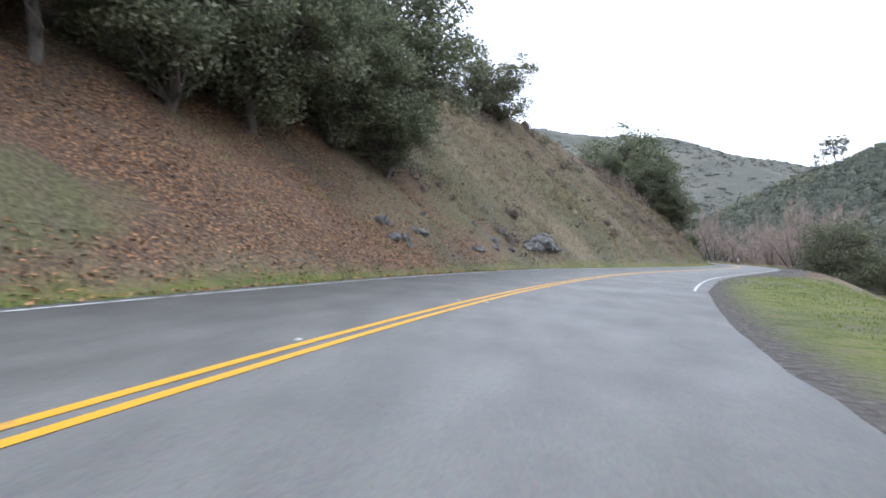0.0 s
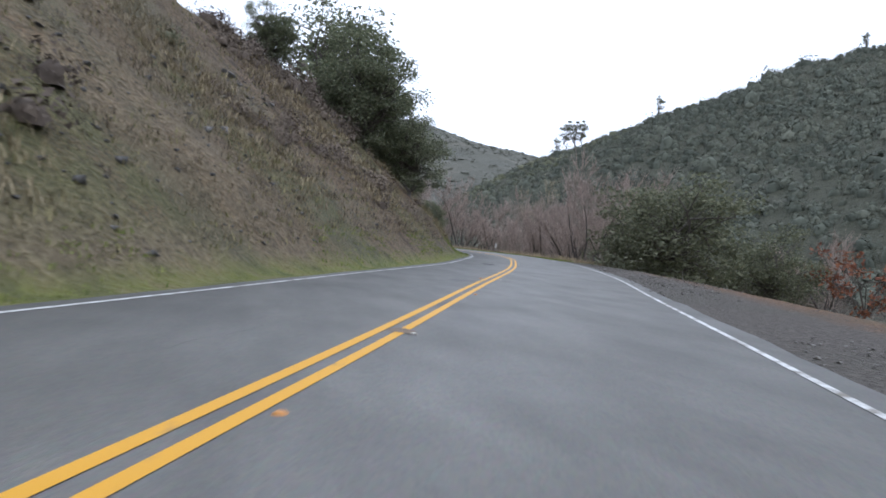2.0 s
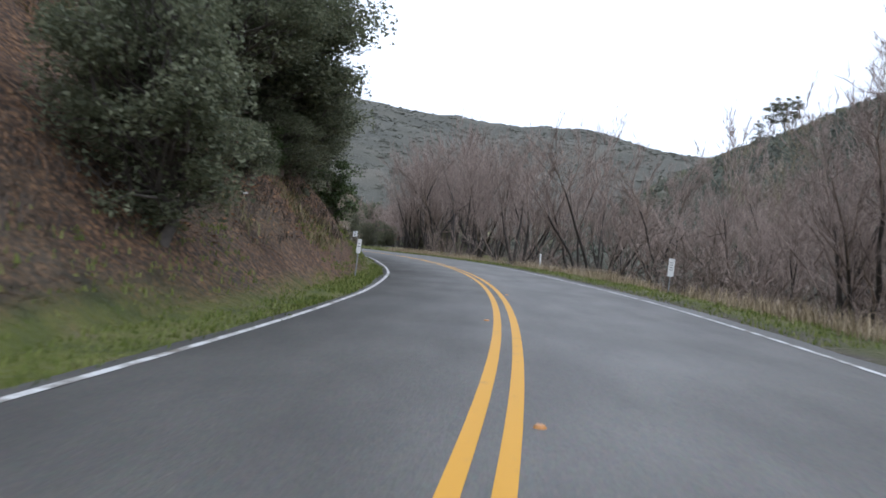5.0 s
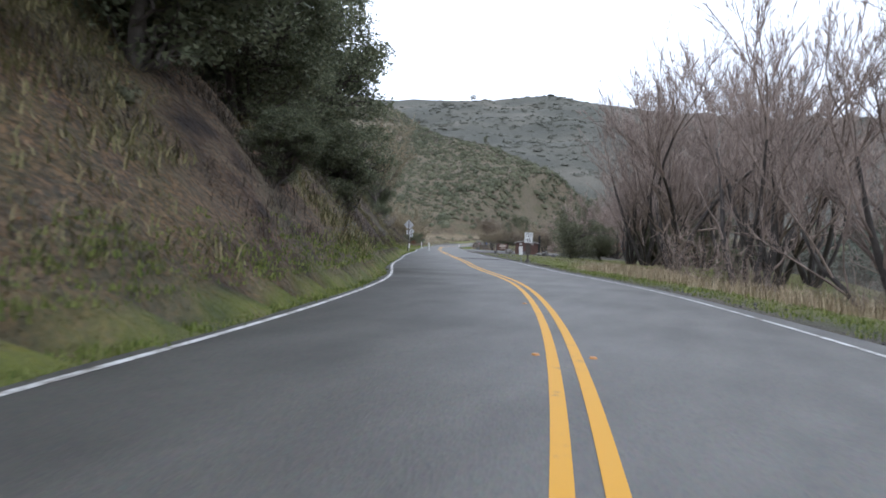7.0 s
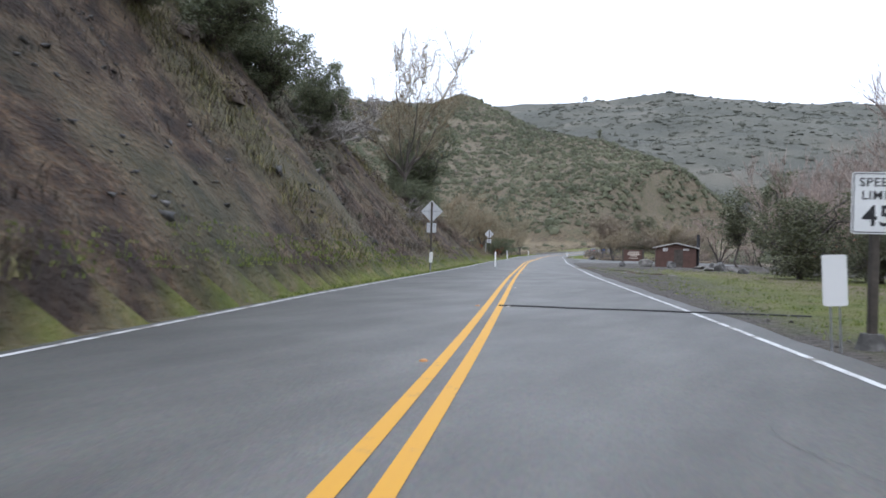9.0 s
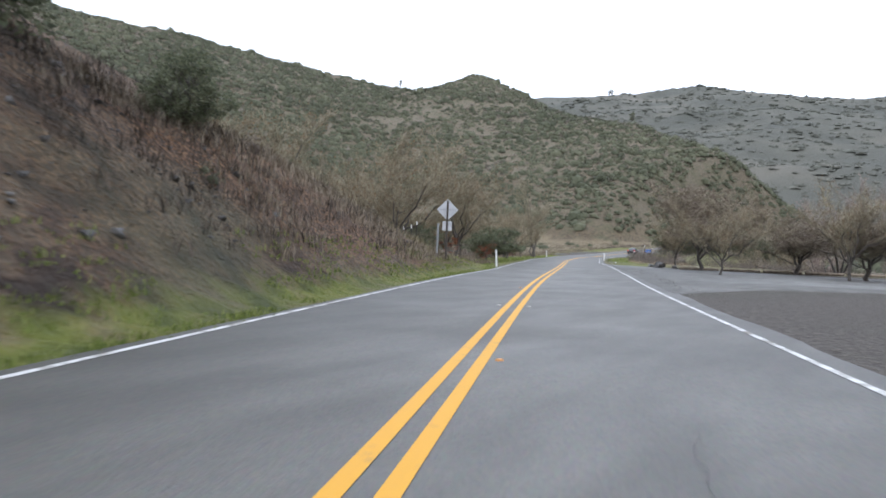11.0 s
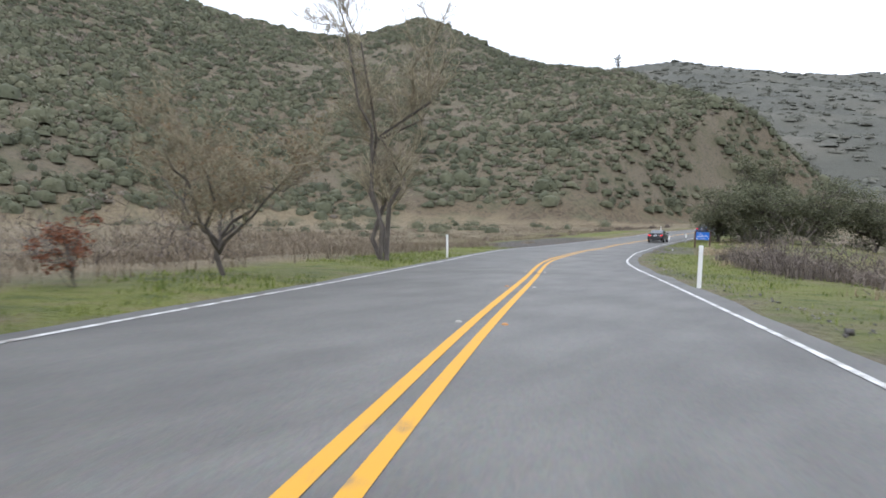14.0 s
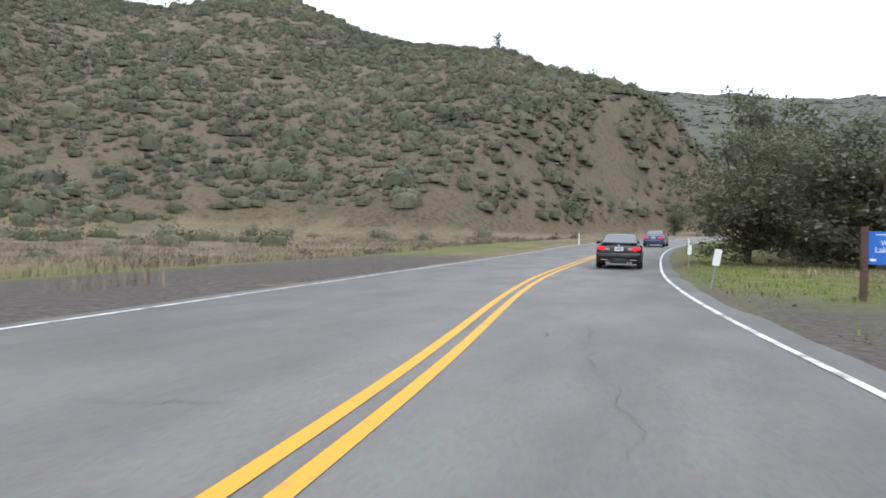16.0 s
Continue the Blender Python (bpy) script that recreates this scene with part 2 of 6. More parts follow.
def ground_material():
    """Soil, dry grass, green grass, gravel and fallen leaves, by where they lie."""
    m = bpy.data.materials.new("ground_soil_and_grass")
    m.use_nodes = True
    n, l = m.node_tree.nodes, m.node_tree.links
    b = n["Principled BSDF"]
    b.inputs["Roughness"].default_value = 0.95
    co = n.new("ShaderNodeTexCoord").outputs["Object"]

    def noise_at(scale, detail=6):
        t = n.new("ShaderNodeTexNoise")
        t.inputs["Scale"].default_value, t.inputs["Detail"].default_value = scale, detail
        l.new(co, t.inputs["Vector"])
        return t.outputs["Fac"]

    def ramp_of(fac, stops):
        r = n.new("ShaderNodeValToRGB")
        e = r.color_ramp.elements
        e[0].position, e[0].color = stops[0][0], (*stops[0][1], 1)
        e[1].position, e[1].color = stops[-1][0], (*stops[-1][1], 1)
        for p, c in stops[1:-1]:
            e.new(p).color = (*c, 1)
        l.new(fac, r.inputs["Fac"])
        return r.outputs[0]

    def blend(fac, a, c):
        x = n.new("ShaderNodeMix")
        x.data_type = "RGBA"
        l.new(fac, x.inputs[0])
        l.new(a, x.inputs[6])
        l.new(c, x.inputs[7])
        return x.outputs[2]

    def masked(name, noise_out, gain=1.6):
        a = n.new("ShaderNodeAttribute")
        a.attribute_name = name
        s = n.new("ShaderNodeMath")
        s.operation = "MULTIPLY_ADD"
        l.new(noise_out, s.inputs[0])
        s.inputs[1].default_value = 1.4
        s.inputs[2].default_value = -0.7
        t = n.new("ShaderNodeMath")
        t.operation, t.use_clamp = "MULTIPLY_ADD", True
        l.new(a.outputs["Fac"], t.inputs[0])
        t.inputs[1].default_value = gain
        l.new(s.outputs[0], t.inputs[2])
        return t.outputs[0]

    fine, mid, wide = noise_at(7), noise_at(1.1), noise_at(0.16)
    soil = ramp_of(mid, [(0.3, (0.022, 0.0145, 0.0098)), (0.52, (0.053, 0.034, 0.0222)), (0.75, (0.118, 0.079, 0.053))])
    dry = ramp_of(fine, [(0.3, (0.11, 0.085, 0.05)), (0.5, (0.215, 0.17, 0.1)), (0.72, (0.34, 0.275, 0.175))])
    green = ramp_of(mid, [(0.3, (0.075, 0.095, 0.015)), (0.52, (0.155, 0.172, 0.03)), (0.75, (0.24, 0.23, 0.065))])
    gravel = ramp_of(fine, [(0.3, (0.058, 0.049, 0.041)), (0.55, (0.105, 0.091, 0.076)), (0.75, (0.18, 0.158, 0.134))])
    leaf = ramp_of(noise_at(9, 5), [(0.36, (0.045, 0.03, 0.02)), (0.52, (0.15, 0.083, 0.044)), (0.68, (0.35, 0.19, 0.09))])
    c = blend(masked("dry", mid), soil, dry)
    c = blend(masked("straw", mid), c, ramp_of(fine, [(0.3, (0.06, 0.048, 0.028)), (0.5, (0.13, 0.105, 0.062)), (0.72, (0.23, 0.185, 0.115))]))
    brush = ramp_of(mid, [(0.3, (0.11, 0.092, 0.062)), (0.55, (0.17, 0.144, 0.099)), (0.78, (0.25, 0.212, 0.146))])
    c = blend(masked("brush", wide), c, brush)
    moss = ramp_of(fine, [(0.3, (0.062, 0.06, 0.024)), (0.52, (0.118, 0.11, 0.046)), (0.75, (0.2, 0.178, 0.088))])
    c = blend(masked("moss", mid), c, moss)
    c = blend(masked("green", wide), c, green)
    c = blend(masked("litter", mid), c, leaf)
    c = blend(masked("gravel", mid, 1.8), c, gravel)
    c = blend(masked("wood", wide), c, ramp_of(mid, [(0.3, (0.03, 0.034, 0.02)), (0.7, (0.075, 0.076, 0.048))]))
    # far slopes: sage ground, greyed and evened out to paint in distance haze
    hazy_sage = ramp_of(noise_at(0.012, 9), [(0.36, (0.066, 0.068, 0.053)), (0.52, (0.088, 0.087, 0.067)), (0.72, (0.125, 0.116, 0.09))])
    c = blend(masked("hazy_sage", wide), c, hazy_sage)
    l.new(c, b.inputs["Base Color"])
    bp = n.new("ShaderNodeBump")
    bp.inputs["Strength"].default_value, bp.inputs["Distance"].default_value = 1.0, 0.3
    l.new(fine, bp.inputs["Height"])
    l.new(bp.outputs[0], b.inputs["Normal"])
    return m


def asphalt_material():
    m = bpy.data.materials.new("asphalt")
    m.use_nodes = True
    n, l = m.node_tree.nodes, m.node_tree.links
    b = n["Principled BSDF"]
    co = n.new("ShaderNodeTexCoord").outputs["Object"]

    def noise_at(scale, detail=5, stretch=None):
        t = n.new("ShaderNodeTexNoise")
        t.inputs["Scale"].default_value, t.inputs["Detail"].default_value = scale, detail
        src = co
        if stretch:
            mp = n.new("ShaderNodeMapping")
            mp.inputs["Scale"].default_value = stretch
            l.new(co, mp.inputs["Vector"])
            src = mp.outputs[0]
        l.new(src, t.inputs["Vector"])
        return t.outputs["Fac"]

    patch = noise_at(1.3, 10, (1.0, 0.3, 1))
    r = n.new("ShaderNodeValToRGB")
    e = r.color_ramp.elements
    e[0].position, e[0].color = 0.32, (0.097, 0.0915, 0.0725, 1)
    e[1].position, e[1].color = 0.68, (0.147, 0.139, 0.11, 1)
    l.new(patch, r.inputs["Fac"])
    grain = n.new("ShaderNodeTexVoronoi")
    grain.inputs["Scale"].default_value = 45
    l.new(co, grain.inputs["Vector"])
    x = n.new("ShaderNodeMix")
    x.data_type, x.blend_type = "RGBA", "OVERLAY"
    x.inputs[0].default_value = 0.25
    l.new(r.outputs[0], x.inputs[6])
    l.new(grain.outputs["Color"], x.inputs[7])
    dn = n.new("ShaderNodeHueSaturation")
    dn.inputs["Saturation"].default_value = 0.5
    l.new(x.outputs[2], dn.inputs["Color"])
    l.new(dn.outputs[0], b.inputs["Base Color"])
    rr = n.new("ShaderNodeMapRange")
    rr.inputs[3].default_value, rr.inputs[4].default_value = 0.5, 0.8
    l.new(noise_at(0.35), rr.inputs[0])
    l.new(rr.outputs[0], b.inputs["Roughness"])
    bp = n.new("ShaderNodeBump")
    bp.inputs["Strength"].default_value, bp.inputs["Distance"].default_value = 0.5, 0.006
    l.new(grain.outputs["Distance"], bp.inputs["Height"])
    l.new(bp.outputs[0], b.inputs["Normal"])
    return m


def worn_paint(name, color, wear=0.42):
    """Road paint, chipped through to the asphalt."""
    m = bpy.data.materials.new(name)
    m.use_nodes = True
    n, l = m.node_tree.nodes, m.node_tree.links
    b = n["Principled BSDF"]
    b.inputs["Roughness"].default_value = 0.6
    co = n.new("ShaderNodeTexCoord").outputs["Object"]
    t = n.new("ShaderNodeTexNoise")
    t.inputs["Scale"].default_value, t.inputs["Detail"].default_value, t.inputs["Roughness"].default_value = 2.2, 9, 0.75
    l.new(co, t.inputs["Vector"])
    r = n.new("ShaderNodeValToRGB")
    e = r.color_ramp.elements
    e[0].position, e[0].color = wear - 0.05, (0.16, 0.14, 0.11, 1)
    e[1].position, e[1].color = wear + 0.08, (*color, 1)
    l.new(t.outputs["Fac"], r.inputs["Fac"])
    l.new(r.outputs[0], b.inputs["Base Color"])
    return m


GROUND = ground_material()
ASPHALT = asphalt_material()
YELLOW = worn_paint("yellow_road_paint", (0.64, 0.32, 0.012), 0.34)
WHITE_LINE = worn_paint("white_road_paint", (0.62, 0.62, 0.6), 0.45)
BARK = material("grey_bark", [(0.065, 0.056, 0.048), (0.135, 0.117, 0.099)], 0.5, 0.95, 0.8, fine=9)
PALE_TWIG = material("pale_dead_twigs", [(0.2, 0.18, 0.16), (0.34, 0.31, 0.28)], 0.6, 0.95, 0.3)
WILLOW_TWIG = material("reddish_bare_twigs", [(0.16, 0.123, 0.102), (0.255, 0.197, 0.163), (0.36, 0.282, 0.234)], 3, 0.95, 0.0, island=0.5)
OAK_LEAF = material("dark_evergreen_leaves", [(0.088, 0.105, 0.06), (0.155, 0.172, 0.098), (0.24, 0.255, 0.155)], 2.5, 0.7, 0.0, island=0.6, spread=(0.2, 0.8))
OAK_LEAF_LIGHT = material("grey_green_leaves", [(0.085, 0.092, 0.052), (0.14, 0.148, 0.085), (0.205, 0.208, 0.127)], 2.5, 0.7, 0.0, island=0.6, spread=(0.2, 0.8))
OAK_TWIG = material("grey_brown_lichen_twigs", [(0.155, 0.131, 0.086), (0.249, 0.211, 0.14), (0.361, 0.315, 0.204)], 1.5, 0.95, 0.0, island=0.5)
BROWN_LEAF = material("withered_brown_leaves", [(0.1, 0.06, 0.033), (0.2, 0.115, 0.055), (0.3, 0.18, 0.09)], 3, 0.85, 0.0, island=0.6)
RUST_LEAF = material("rust_red_leaves", [(0.16, 0.06, 0.035), (0.3, 0.12, 0.06)], 1, 0.85, 0.0, island=0.6)
DRY_GRASS = material("dry_straw_grass", [(0.11, 0.088, 0.056), (0.2, 0.16, 0.105), (0.31, 0.255, 0.175)], 2, 0.9, 0.0, island=0.6)
GREEN_GRASS = material("fresh_green_grass", [(0.09, 0.125, 0.022), (0.165, 0.21, 0.042), (0.26, 0.285, 0.085)], 2, 0.85, 0.0, island=0.6)
GREEN_LEAF = material("fresh_green_leaves", [(0.04, 0.07, 0.022), (0.075, 0.115, 0.035), (0.12, 0.165, 0.06)], 2, 0.7, 0.0, island=0.6)

for leaf_mat in (OAK_LEAF, OAK_LEAF_LIGHT, GREEN_LEAF, BROWN_LEAF, RUST_LEAF, GREEN_GRASS, DRY_GRASS):
    leafy(leaf_mat, 0.35)


# ---- helpers for meshes ----
def mesh_of(name, verts, faces, mats, smooth=False):
    """A mesh from arrays; faces all of one size (quads or triangles)."""
    me = bpy.data.meshes.new(name)
    verts, faces = np.asarray(verts, np.float32), np.asarray(faces, np.int32)
    k = faces.shape[1]
    me.vertices.add(len(verts))
    me.vertices.foreach_set("co", verts.ravel())
    me.loops.add(faces.size)
    me.loops.foreach_set("vertex_index", faces.ravel())
    me.polygons.add(len(faces))
    me.polygons.foreach_set("loop_start", np.arange(0, faces.size, k, dtype=np.int32))
    me.update(calc_edges=True)
    for m in (mats if isinstance(mats, (list, tuple)) else [mats]):
        me.materials.append(m)
    if smooth:
        me.polygons.foreach_set("use_smooth", np.ones(len(faces), bool))
    return me


def part(name, bm, mat, parent=None, label="", smooth=False):
    """Links a bmesh as one mesh object, under a thing or a part."""
    me = bpy.data.meshes.new(name)
    bm.to_mesh(me)
    bm.free()
    me.materials.append(mat)
    if smooth:
        me.polygons.foreach_set("use_smooth", np.ones(len(me.polygons), bool))
    ob = new(name, me)
    ob.parent = parent
    if label:
        tagged(ob, label)
    return ob


def box(sx, sy, sz, at=(0, 0, 0), bevel=0.0, turn=None):
    bm = bmesh.new()
    bmesh.ops.create_cube(bm, size=1)
    bmesh.ops.scale(bm, vec=(sx, sy, sz), verts=bm.verts)
    if bevel:
        bmesh.ops.bevel(bm, geom=bm.edges[:], offset=bevel, segments=2, affect="EDGES", clamp_overlap=True)
    m = Matrix.Translation(at)
    if turn is not None:
        m = m @ turn
    bmesh.ops.transform(bm, matrix=m, verts=bm.verts)
    return bm


def rod(r1, r2, length, at=(0, 0, 0), turn=None, sides=12, bevel=0.0):
    bm = bmesh.new()
    bmesh.ops.create_cone(bm, cap_ends=True, segments=sides, radius1=r1, radius2=r2, depth=length)
    if bevel:
        caps = [e for e in bm.edges if all(abs(abs(v.co.z) - length / 2) < 1e-5 for v in e.verts)]
        bmesh.ops.bevel(bm, geom=caps, offset=bevel, segments=2, affect="EDGES", clamp_overlap=True)
    m = Matrix.Translation(at)
    if turn is not None:
        m = m @ turn
    bmesh.ops.transform(bm, matrix=m, verts=bm.verts)
    return bm


# ---- ground: one sheet to the horizon ----
def axis(*runs):
    """Grid lines: runs of (from, to, spacing)."""
    return np.unique(np.concatenate([np.arange(a, b, s) for a, b, s in runs]).round(3))


gx = axis((-4000, -1000, 250), (-1000, -340, 30), (-340, -60, 4), (-60, 20, 1.1), (20, 66, 0.55), (66, 100, 0.9), (100, 500, 4.5), (500, 900, 30), (900, 4001, 250))
gy = axis((-3000, -400, 200), (-400, -24, 20), (-24, 300, 0.7), (300, 460, 0.95), (460, 720, 4), (720, 1700, 28), (1700, 4801, 200))
GX, GY = np.meshgrid(gx, gy)
GZ = terrain(GX, GY)
nx, ny = len(gx), len(gy)
ids = np.arange(nx * ny).reshape(ny, nx)
quads = np.stack([ids[:-1, :-1], ids[:-1, 1:], ids[1:, 1:], ids[1:, :-1]], -1).reshape(-1, 4)
ground_mesh = mesh_of("ground", np.stack([GX, GY, GZ], -1).reshape(-1, 3), quads, GROUND, True)
gk = slant(np.clip(GY, -399, 639))
GLAT = (GX - centre(GY)) / np.sqrt(1 + gk * gk)
near = (np.abs(GLAT) < 60)
def streak(y, lat, seed=65, size=6.0):
    """Patches drawn out down the slope."""
    return fbm(y, lat * 0.3, size, seed, 4)


toe_g = np.interp(GY, [-60, 0, 60, 85, 110, 150, 200, 245, 265, 286, 292, 300], [6.2, 5.8, 4.9, 4.15, 4.3, 4.35, 4.4, 4.5, 4.2, 4.2, 5.0, 7.5])
blotch = fbm(GX, GY, 16, 61) + 0.5
grassy = 0.9 * np.clip(1.3 - ((GX - 25.0) / 1.7) ** 2 - ((GY - 13.5) / 5.5) ** 2 + 1.6 * fbm(GX, GY, 2, 94), 0, 1) + 0.6 * np.clip(1.2 - ((GX - 30.2) / 2.4) ** 2 - ((GY - 43) / 5) ** 2 + 1.4 * fbm(GX, GY, 2.5, 95), 0, 1)
masks = {
    "brush": np.where(np.abs(GLAT) > 24, step(2.0, 9.0, GZ - grade(GY)), 0) * np.clip(0.62 + 1.6 * fbm(GX, GY, 60, 91), 0, 1) + (GLAT > 26) * (GY < 420) * 0.5,
    "dry": np.where(GLAT < 0, np.interp(GY, [40, 75, 95, 122, 290, 300], [0.55, 0.45, 0.18, 0.03, 0.03, 0.75]), 0.6) * (0.6 + 0.8 * blotch) * np.where(np.abs(GLAT) > 26, np.where(GZ > 5, 0.45, 1.0), 1.0) * np.where(GLAT > 26, 0.3, 1.0),
    "straw": (GLAT < 0) * step(0.3, 1.5, -GLAT - toe_g) * step(20, 12, -GLAT - toe_g) * (GY < 292) * np.clip(9 * (streak(GY, GLAT, 67, 4.5) - 0.03), 0, 1) * np.interp(GY, [185, 200], [0.6, 0.18]),
    "green": (step(0.05, 0.6, 1 - np.abs(-GLAT - toe_g + np.interp(GY, [100, 120], [0.35, 0.55])) / np.interp(GY, [100, 120], [0.95, 0.85])) * (GLAT < 0) * np.interp(GY, [30, 55, 90, 120, 190], [0.7, 0.5, 0.6, 0.8, 0.55]) * (GY > -30)
              + (GLAT > 4.4) * step(14, 6, GLAT) * np.interp(GY, [-40, 5, 25, 40, 60, 100, 130, 195, 208, 250, 262, 312, 322, 400], [0.7, 0.85, 0.9, 0.9, 0.3, 0.3, 0.55, 0.5, 0.9, 0.8, 0.25, 0.3, 0.75, 0.8])
              + (GLAT > 14) * step(40, 16, GLAT) * np.interp(GY, [-40, 40, 210, 250, 300, 350, 420], [0.6, 0.2, 0.7, 0.65, 0.1, 0.3, 0.6]) * (GY < 432)
              + (GLAT < 0) * (GLAT < left_edge(GY) - 0.15) * step(toe_g + 0.5, toe_g - 0.5, -GLAT) * 0.8 * step(108, 120, GY) * (GY < 292)
              + (GLAT < -4) * step(-9.5, -6.5, GLAT) * 0.7 * step(288, 298, GY) * step(378, 370, GY)
              + (GLAT < -8) * (GY > 372) * step(-26, -12, GLAT) * 0.7 * (GY < 450) ),
    "moss": ((GLAT < 0) * step(0.0, 2, -GLAT - toe_g) * step(14, 6, -GLAT - toe_g) * np.interp(GY, [0, 40, 60, 70, 110, 150, 170, 230, 260], [0.15, 0.3, 0.5, 0.85, 0.7, 0.5, 0.85, 0.35, 0.25]) * (GY < 290) * np.clip(9 * (streak(GY, GLAT) + np.interp(GY, [30, 60, 75, 110, 125, 150, 165, 205, 218], [-0.03, 0.0, 0.06, 0.06, -0.04, -0.02, 0.08, 0.02, -0.05])), 0, 1)
              + grassy),
    "wood": (GLAT > 34) * (GY < 540) * (GX > 84) * 0.9,
    # the haze-greyed colour sets in with distance, past y = 640
    "hazy_sage": step(640, 760, GY),
    "gravel": (step(6.4, 4.2, np.abs(GLAT)) * np.interp(GY, [-20, 26, 40, 56, 312, 322], [0.95, 0.95, 0.6, 0.6, 0.55, 0.2]) * (GLAT > 0) + step(toe_g - 0.5, toe_g - 1.0, -GLAT) * np.interp(GY, [100, 115], [0.35, 0.05]) * (GLAT < 0) * step(296, 286, GY)
               + (GLAT > 4) * step(9, 6.5, GLAT) * np.interp(GY, [-10, 5, 24, 50, 62, 100, 115], [0.0, 0.0, 0.0, 0.1, 0.9, 0.9, 0.0])
               + (GLAT > 4) * step(34, 24, GLAT) * np.interp(GY, [252, 262, 308, 319], [0.0, 0.9, 0.9, 0.0])
               + (GLAT > 4) * step(10, 6.5, GLAT) * np.interp(GY, [222, 236, 256, 262], [0.0, 0.5, 0.9, 0.0])
               + (GLAT < -5) * step(-14, -8, GLAT) * np.interp(GY, [374, 384, 410, 422], [0.0, 0.85, 0.85, 0.0])
               + (GLAT > 4) * step(12, 6, GLAT) * np.interp(GY, [376, 384, 394, 402], [0.0, 0.4, 0.4, 0.0])),
    "litter": (GLAT < 0) * step(-0.5, np.interp(GY, [125, 136, 158, 170], [1.5, 0.3, 0.3, 1.5]), -GLAT - toe_g) * np.interp(GY, [-40, 10, 30, 38, 48, 60, 130, 140, 156, 166, 190, 200, 250, 264, 290], [0.7, 0.9, 0.95, 0.6, 0.12, 0.05, 0.3, 0.85, 0.75, 0.4, 0.3, 0.12, 0.12, 0.6, 0.6]) * (GY < 292) * step(30, 16, -GLAT) * np.clip(0.95 + 2.6 * fbm(GX, GY, 4, 93), 0.15, 1.2) * np.clip(1 - 1.3 * grassy, 0, 1) + (GLAT > 7) * step(12, 9, GLAT) * np.interp(GY, [52, 62, 92, 105], [0, 0.65, 0.65, 0]),
}
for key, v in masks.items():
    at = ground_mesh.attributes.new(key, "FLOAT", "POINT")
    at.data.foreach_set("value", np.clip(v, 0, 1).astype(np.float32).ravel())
ground = tagged(new("ground", ground_mesh), "hilly valley floor with soil, dry grass and green verges", "ground", kind="structure")


# ---- road ----
def ribbon(name, mat, y0, y1, lat0, lat1, lift, every=1.0, thick=0.0, label="", kind="structure", category="road marking", parent=None):
    """A strip that follows the road; lat0 and lat1 are offsets or functions of y."""
    ys = np.arange(y0, y1 + every * 0.5, every)
    k = slant(ys)
    n = np.sqrt(1 + k * k)
    f0, f1 = (lat0 if callable(lat0) else lambda v: v * 0 + lat0), (lat1 if callable(lat1) else lambda v: v * 0 + lat1)
    rows = []
    for f in (f0, f1):
        la = f(ys)
        rows.append(np.stack([centre(ys) + la / n, ys - la * k / n, grade(ys) + lift], 1))
    a, b = rows
    if thick:
        lo = np.array([0, 0, thick])
        v = np.stack([a - lo, a, b, b - lo], 1).reshape(-1, 3)
        m = 4
    else:
        v = np.stack([a, b], 1).reshape(-1, 3)
        m = 2
    f = []
    for i in range(len(ys) - 1):
        for j in range(m - 1):
            f.append((i * m + j, i * m + j + 1, (i + 1) * m + j + 1, (i + 1) * m + j))
    ob = new(name, mesh_of(name, v, f, mat))
    if parent:
        ob.parent = parent
        return ob
    return tagged(ob, label, category, kind=kind)


road = ribbon("road", ASPHALT, -200, 639, lambda y: left_edge(y) - np.interp(y, [95, 118, 290, 310], [0.42, 0.2, 0.2, 0.35]) - 0.2 * fbm(y, y * 0, 3, 5), lambda y: right_edge(y) + 0.5 + 0.3 * fbm(y, y * 0, 2.5, 8), 0.0, 0.7, 0.12,
              "grey worn two-lane asphalt road with cracks", category="road")
yellow_line_left = ribbon("yellow_line", YELLOW, -60, 600, -0.19, -0.07, 0.006, 0.7, label="worn solid yellow centre line on the road", parent=road)
yellow_line_right = ribbon("yellow_line", YELLOW, -60, 600, 0.07, 0.19, 0.006, 0.7, label="worn solid yellow centre line on the road", parent=road)
edge_line_left = ribbon("edge_line", WHITE_LINE, -60, 600, lambda y: left_edge(y) - 0.048, lambda y: left_edge(y) + 0.048, 0.006, 0.7, parent=road)
edge_line_right = ribbon("edge_line", WHITE_LINE, 27, 600, lambda y: right_edge(y) - 0.05, lambda y: right_edge(y) + 0.05, 0.006, 0.7, parent=road)


# ---- plants ----
def tubes(segs, sides):
    """Tapered tubes for rows of (p0, p1, r0, r1), as arrays."""
    s = np.asarray(segs, float)
    p0, p1, r0, r1 = s[:, 0:3], s[:, 3:6], s[:, 6], s[:, 7]
    d = p1 - p0
    d /= np.linalg.norm(d, axis=1)[:, None] + 1e-9
    a = np.cross(d, np.where(np.abs(d[:, 2:3]) < 0.9, [[0, 0, 1.0]], [[1.0, 0, 0]]))
    a /= np.linalg.norm(a, axis=1)[:, None] + 1e-9
    b = np.cross(d, a)
    n = len(s)
    ang = np.arange(sides) * 2 * np.pi / sides
    ring = a[:, None] * np.cos(ang)[None, :, None] + b[:, None] * np.sin(ang)[None, :, None]
    v = np.concatenate([p0[:, None] + ring * r0[:, None, None], p1[:, None] + ring * r1[:, None, None]], 1).reshape(-1, 3)
    base = (np.arange(n) * 2 * sides)[:, None]
    j = np.arange(sides)
    k = (j + 1) % sides
    f = np.stack([base + j, base + k, base + sides + k, base + sides + j], -1).reshape(-1, 4)
    return v, f


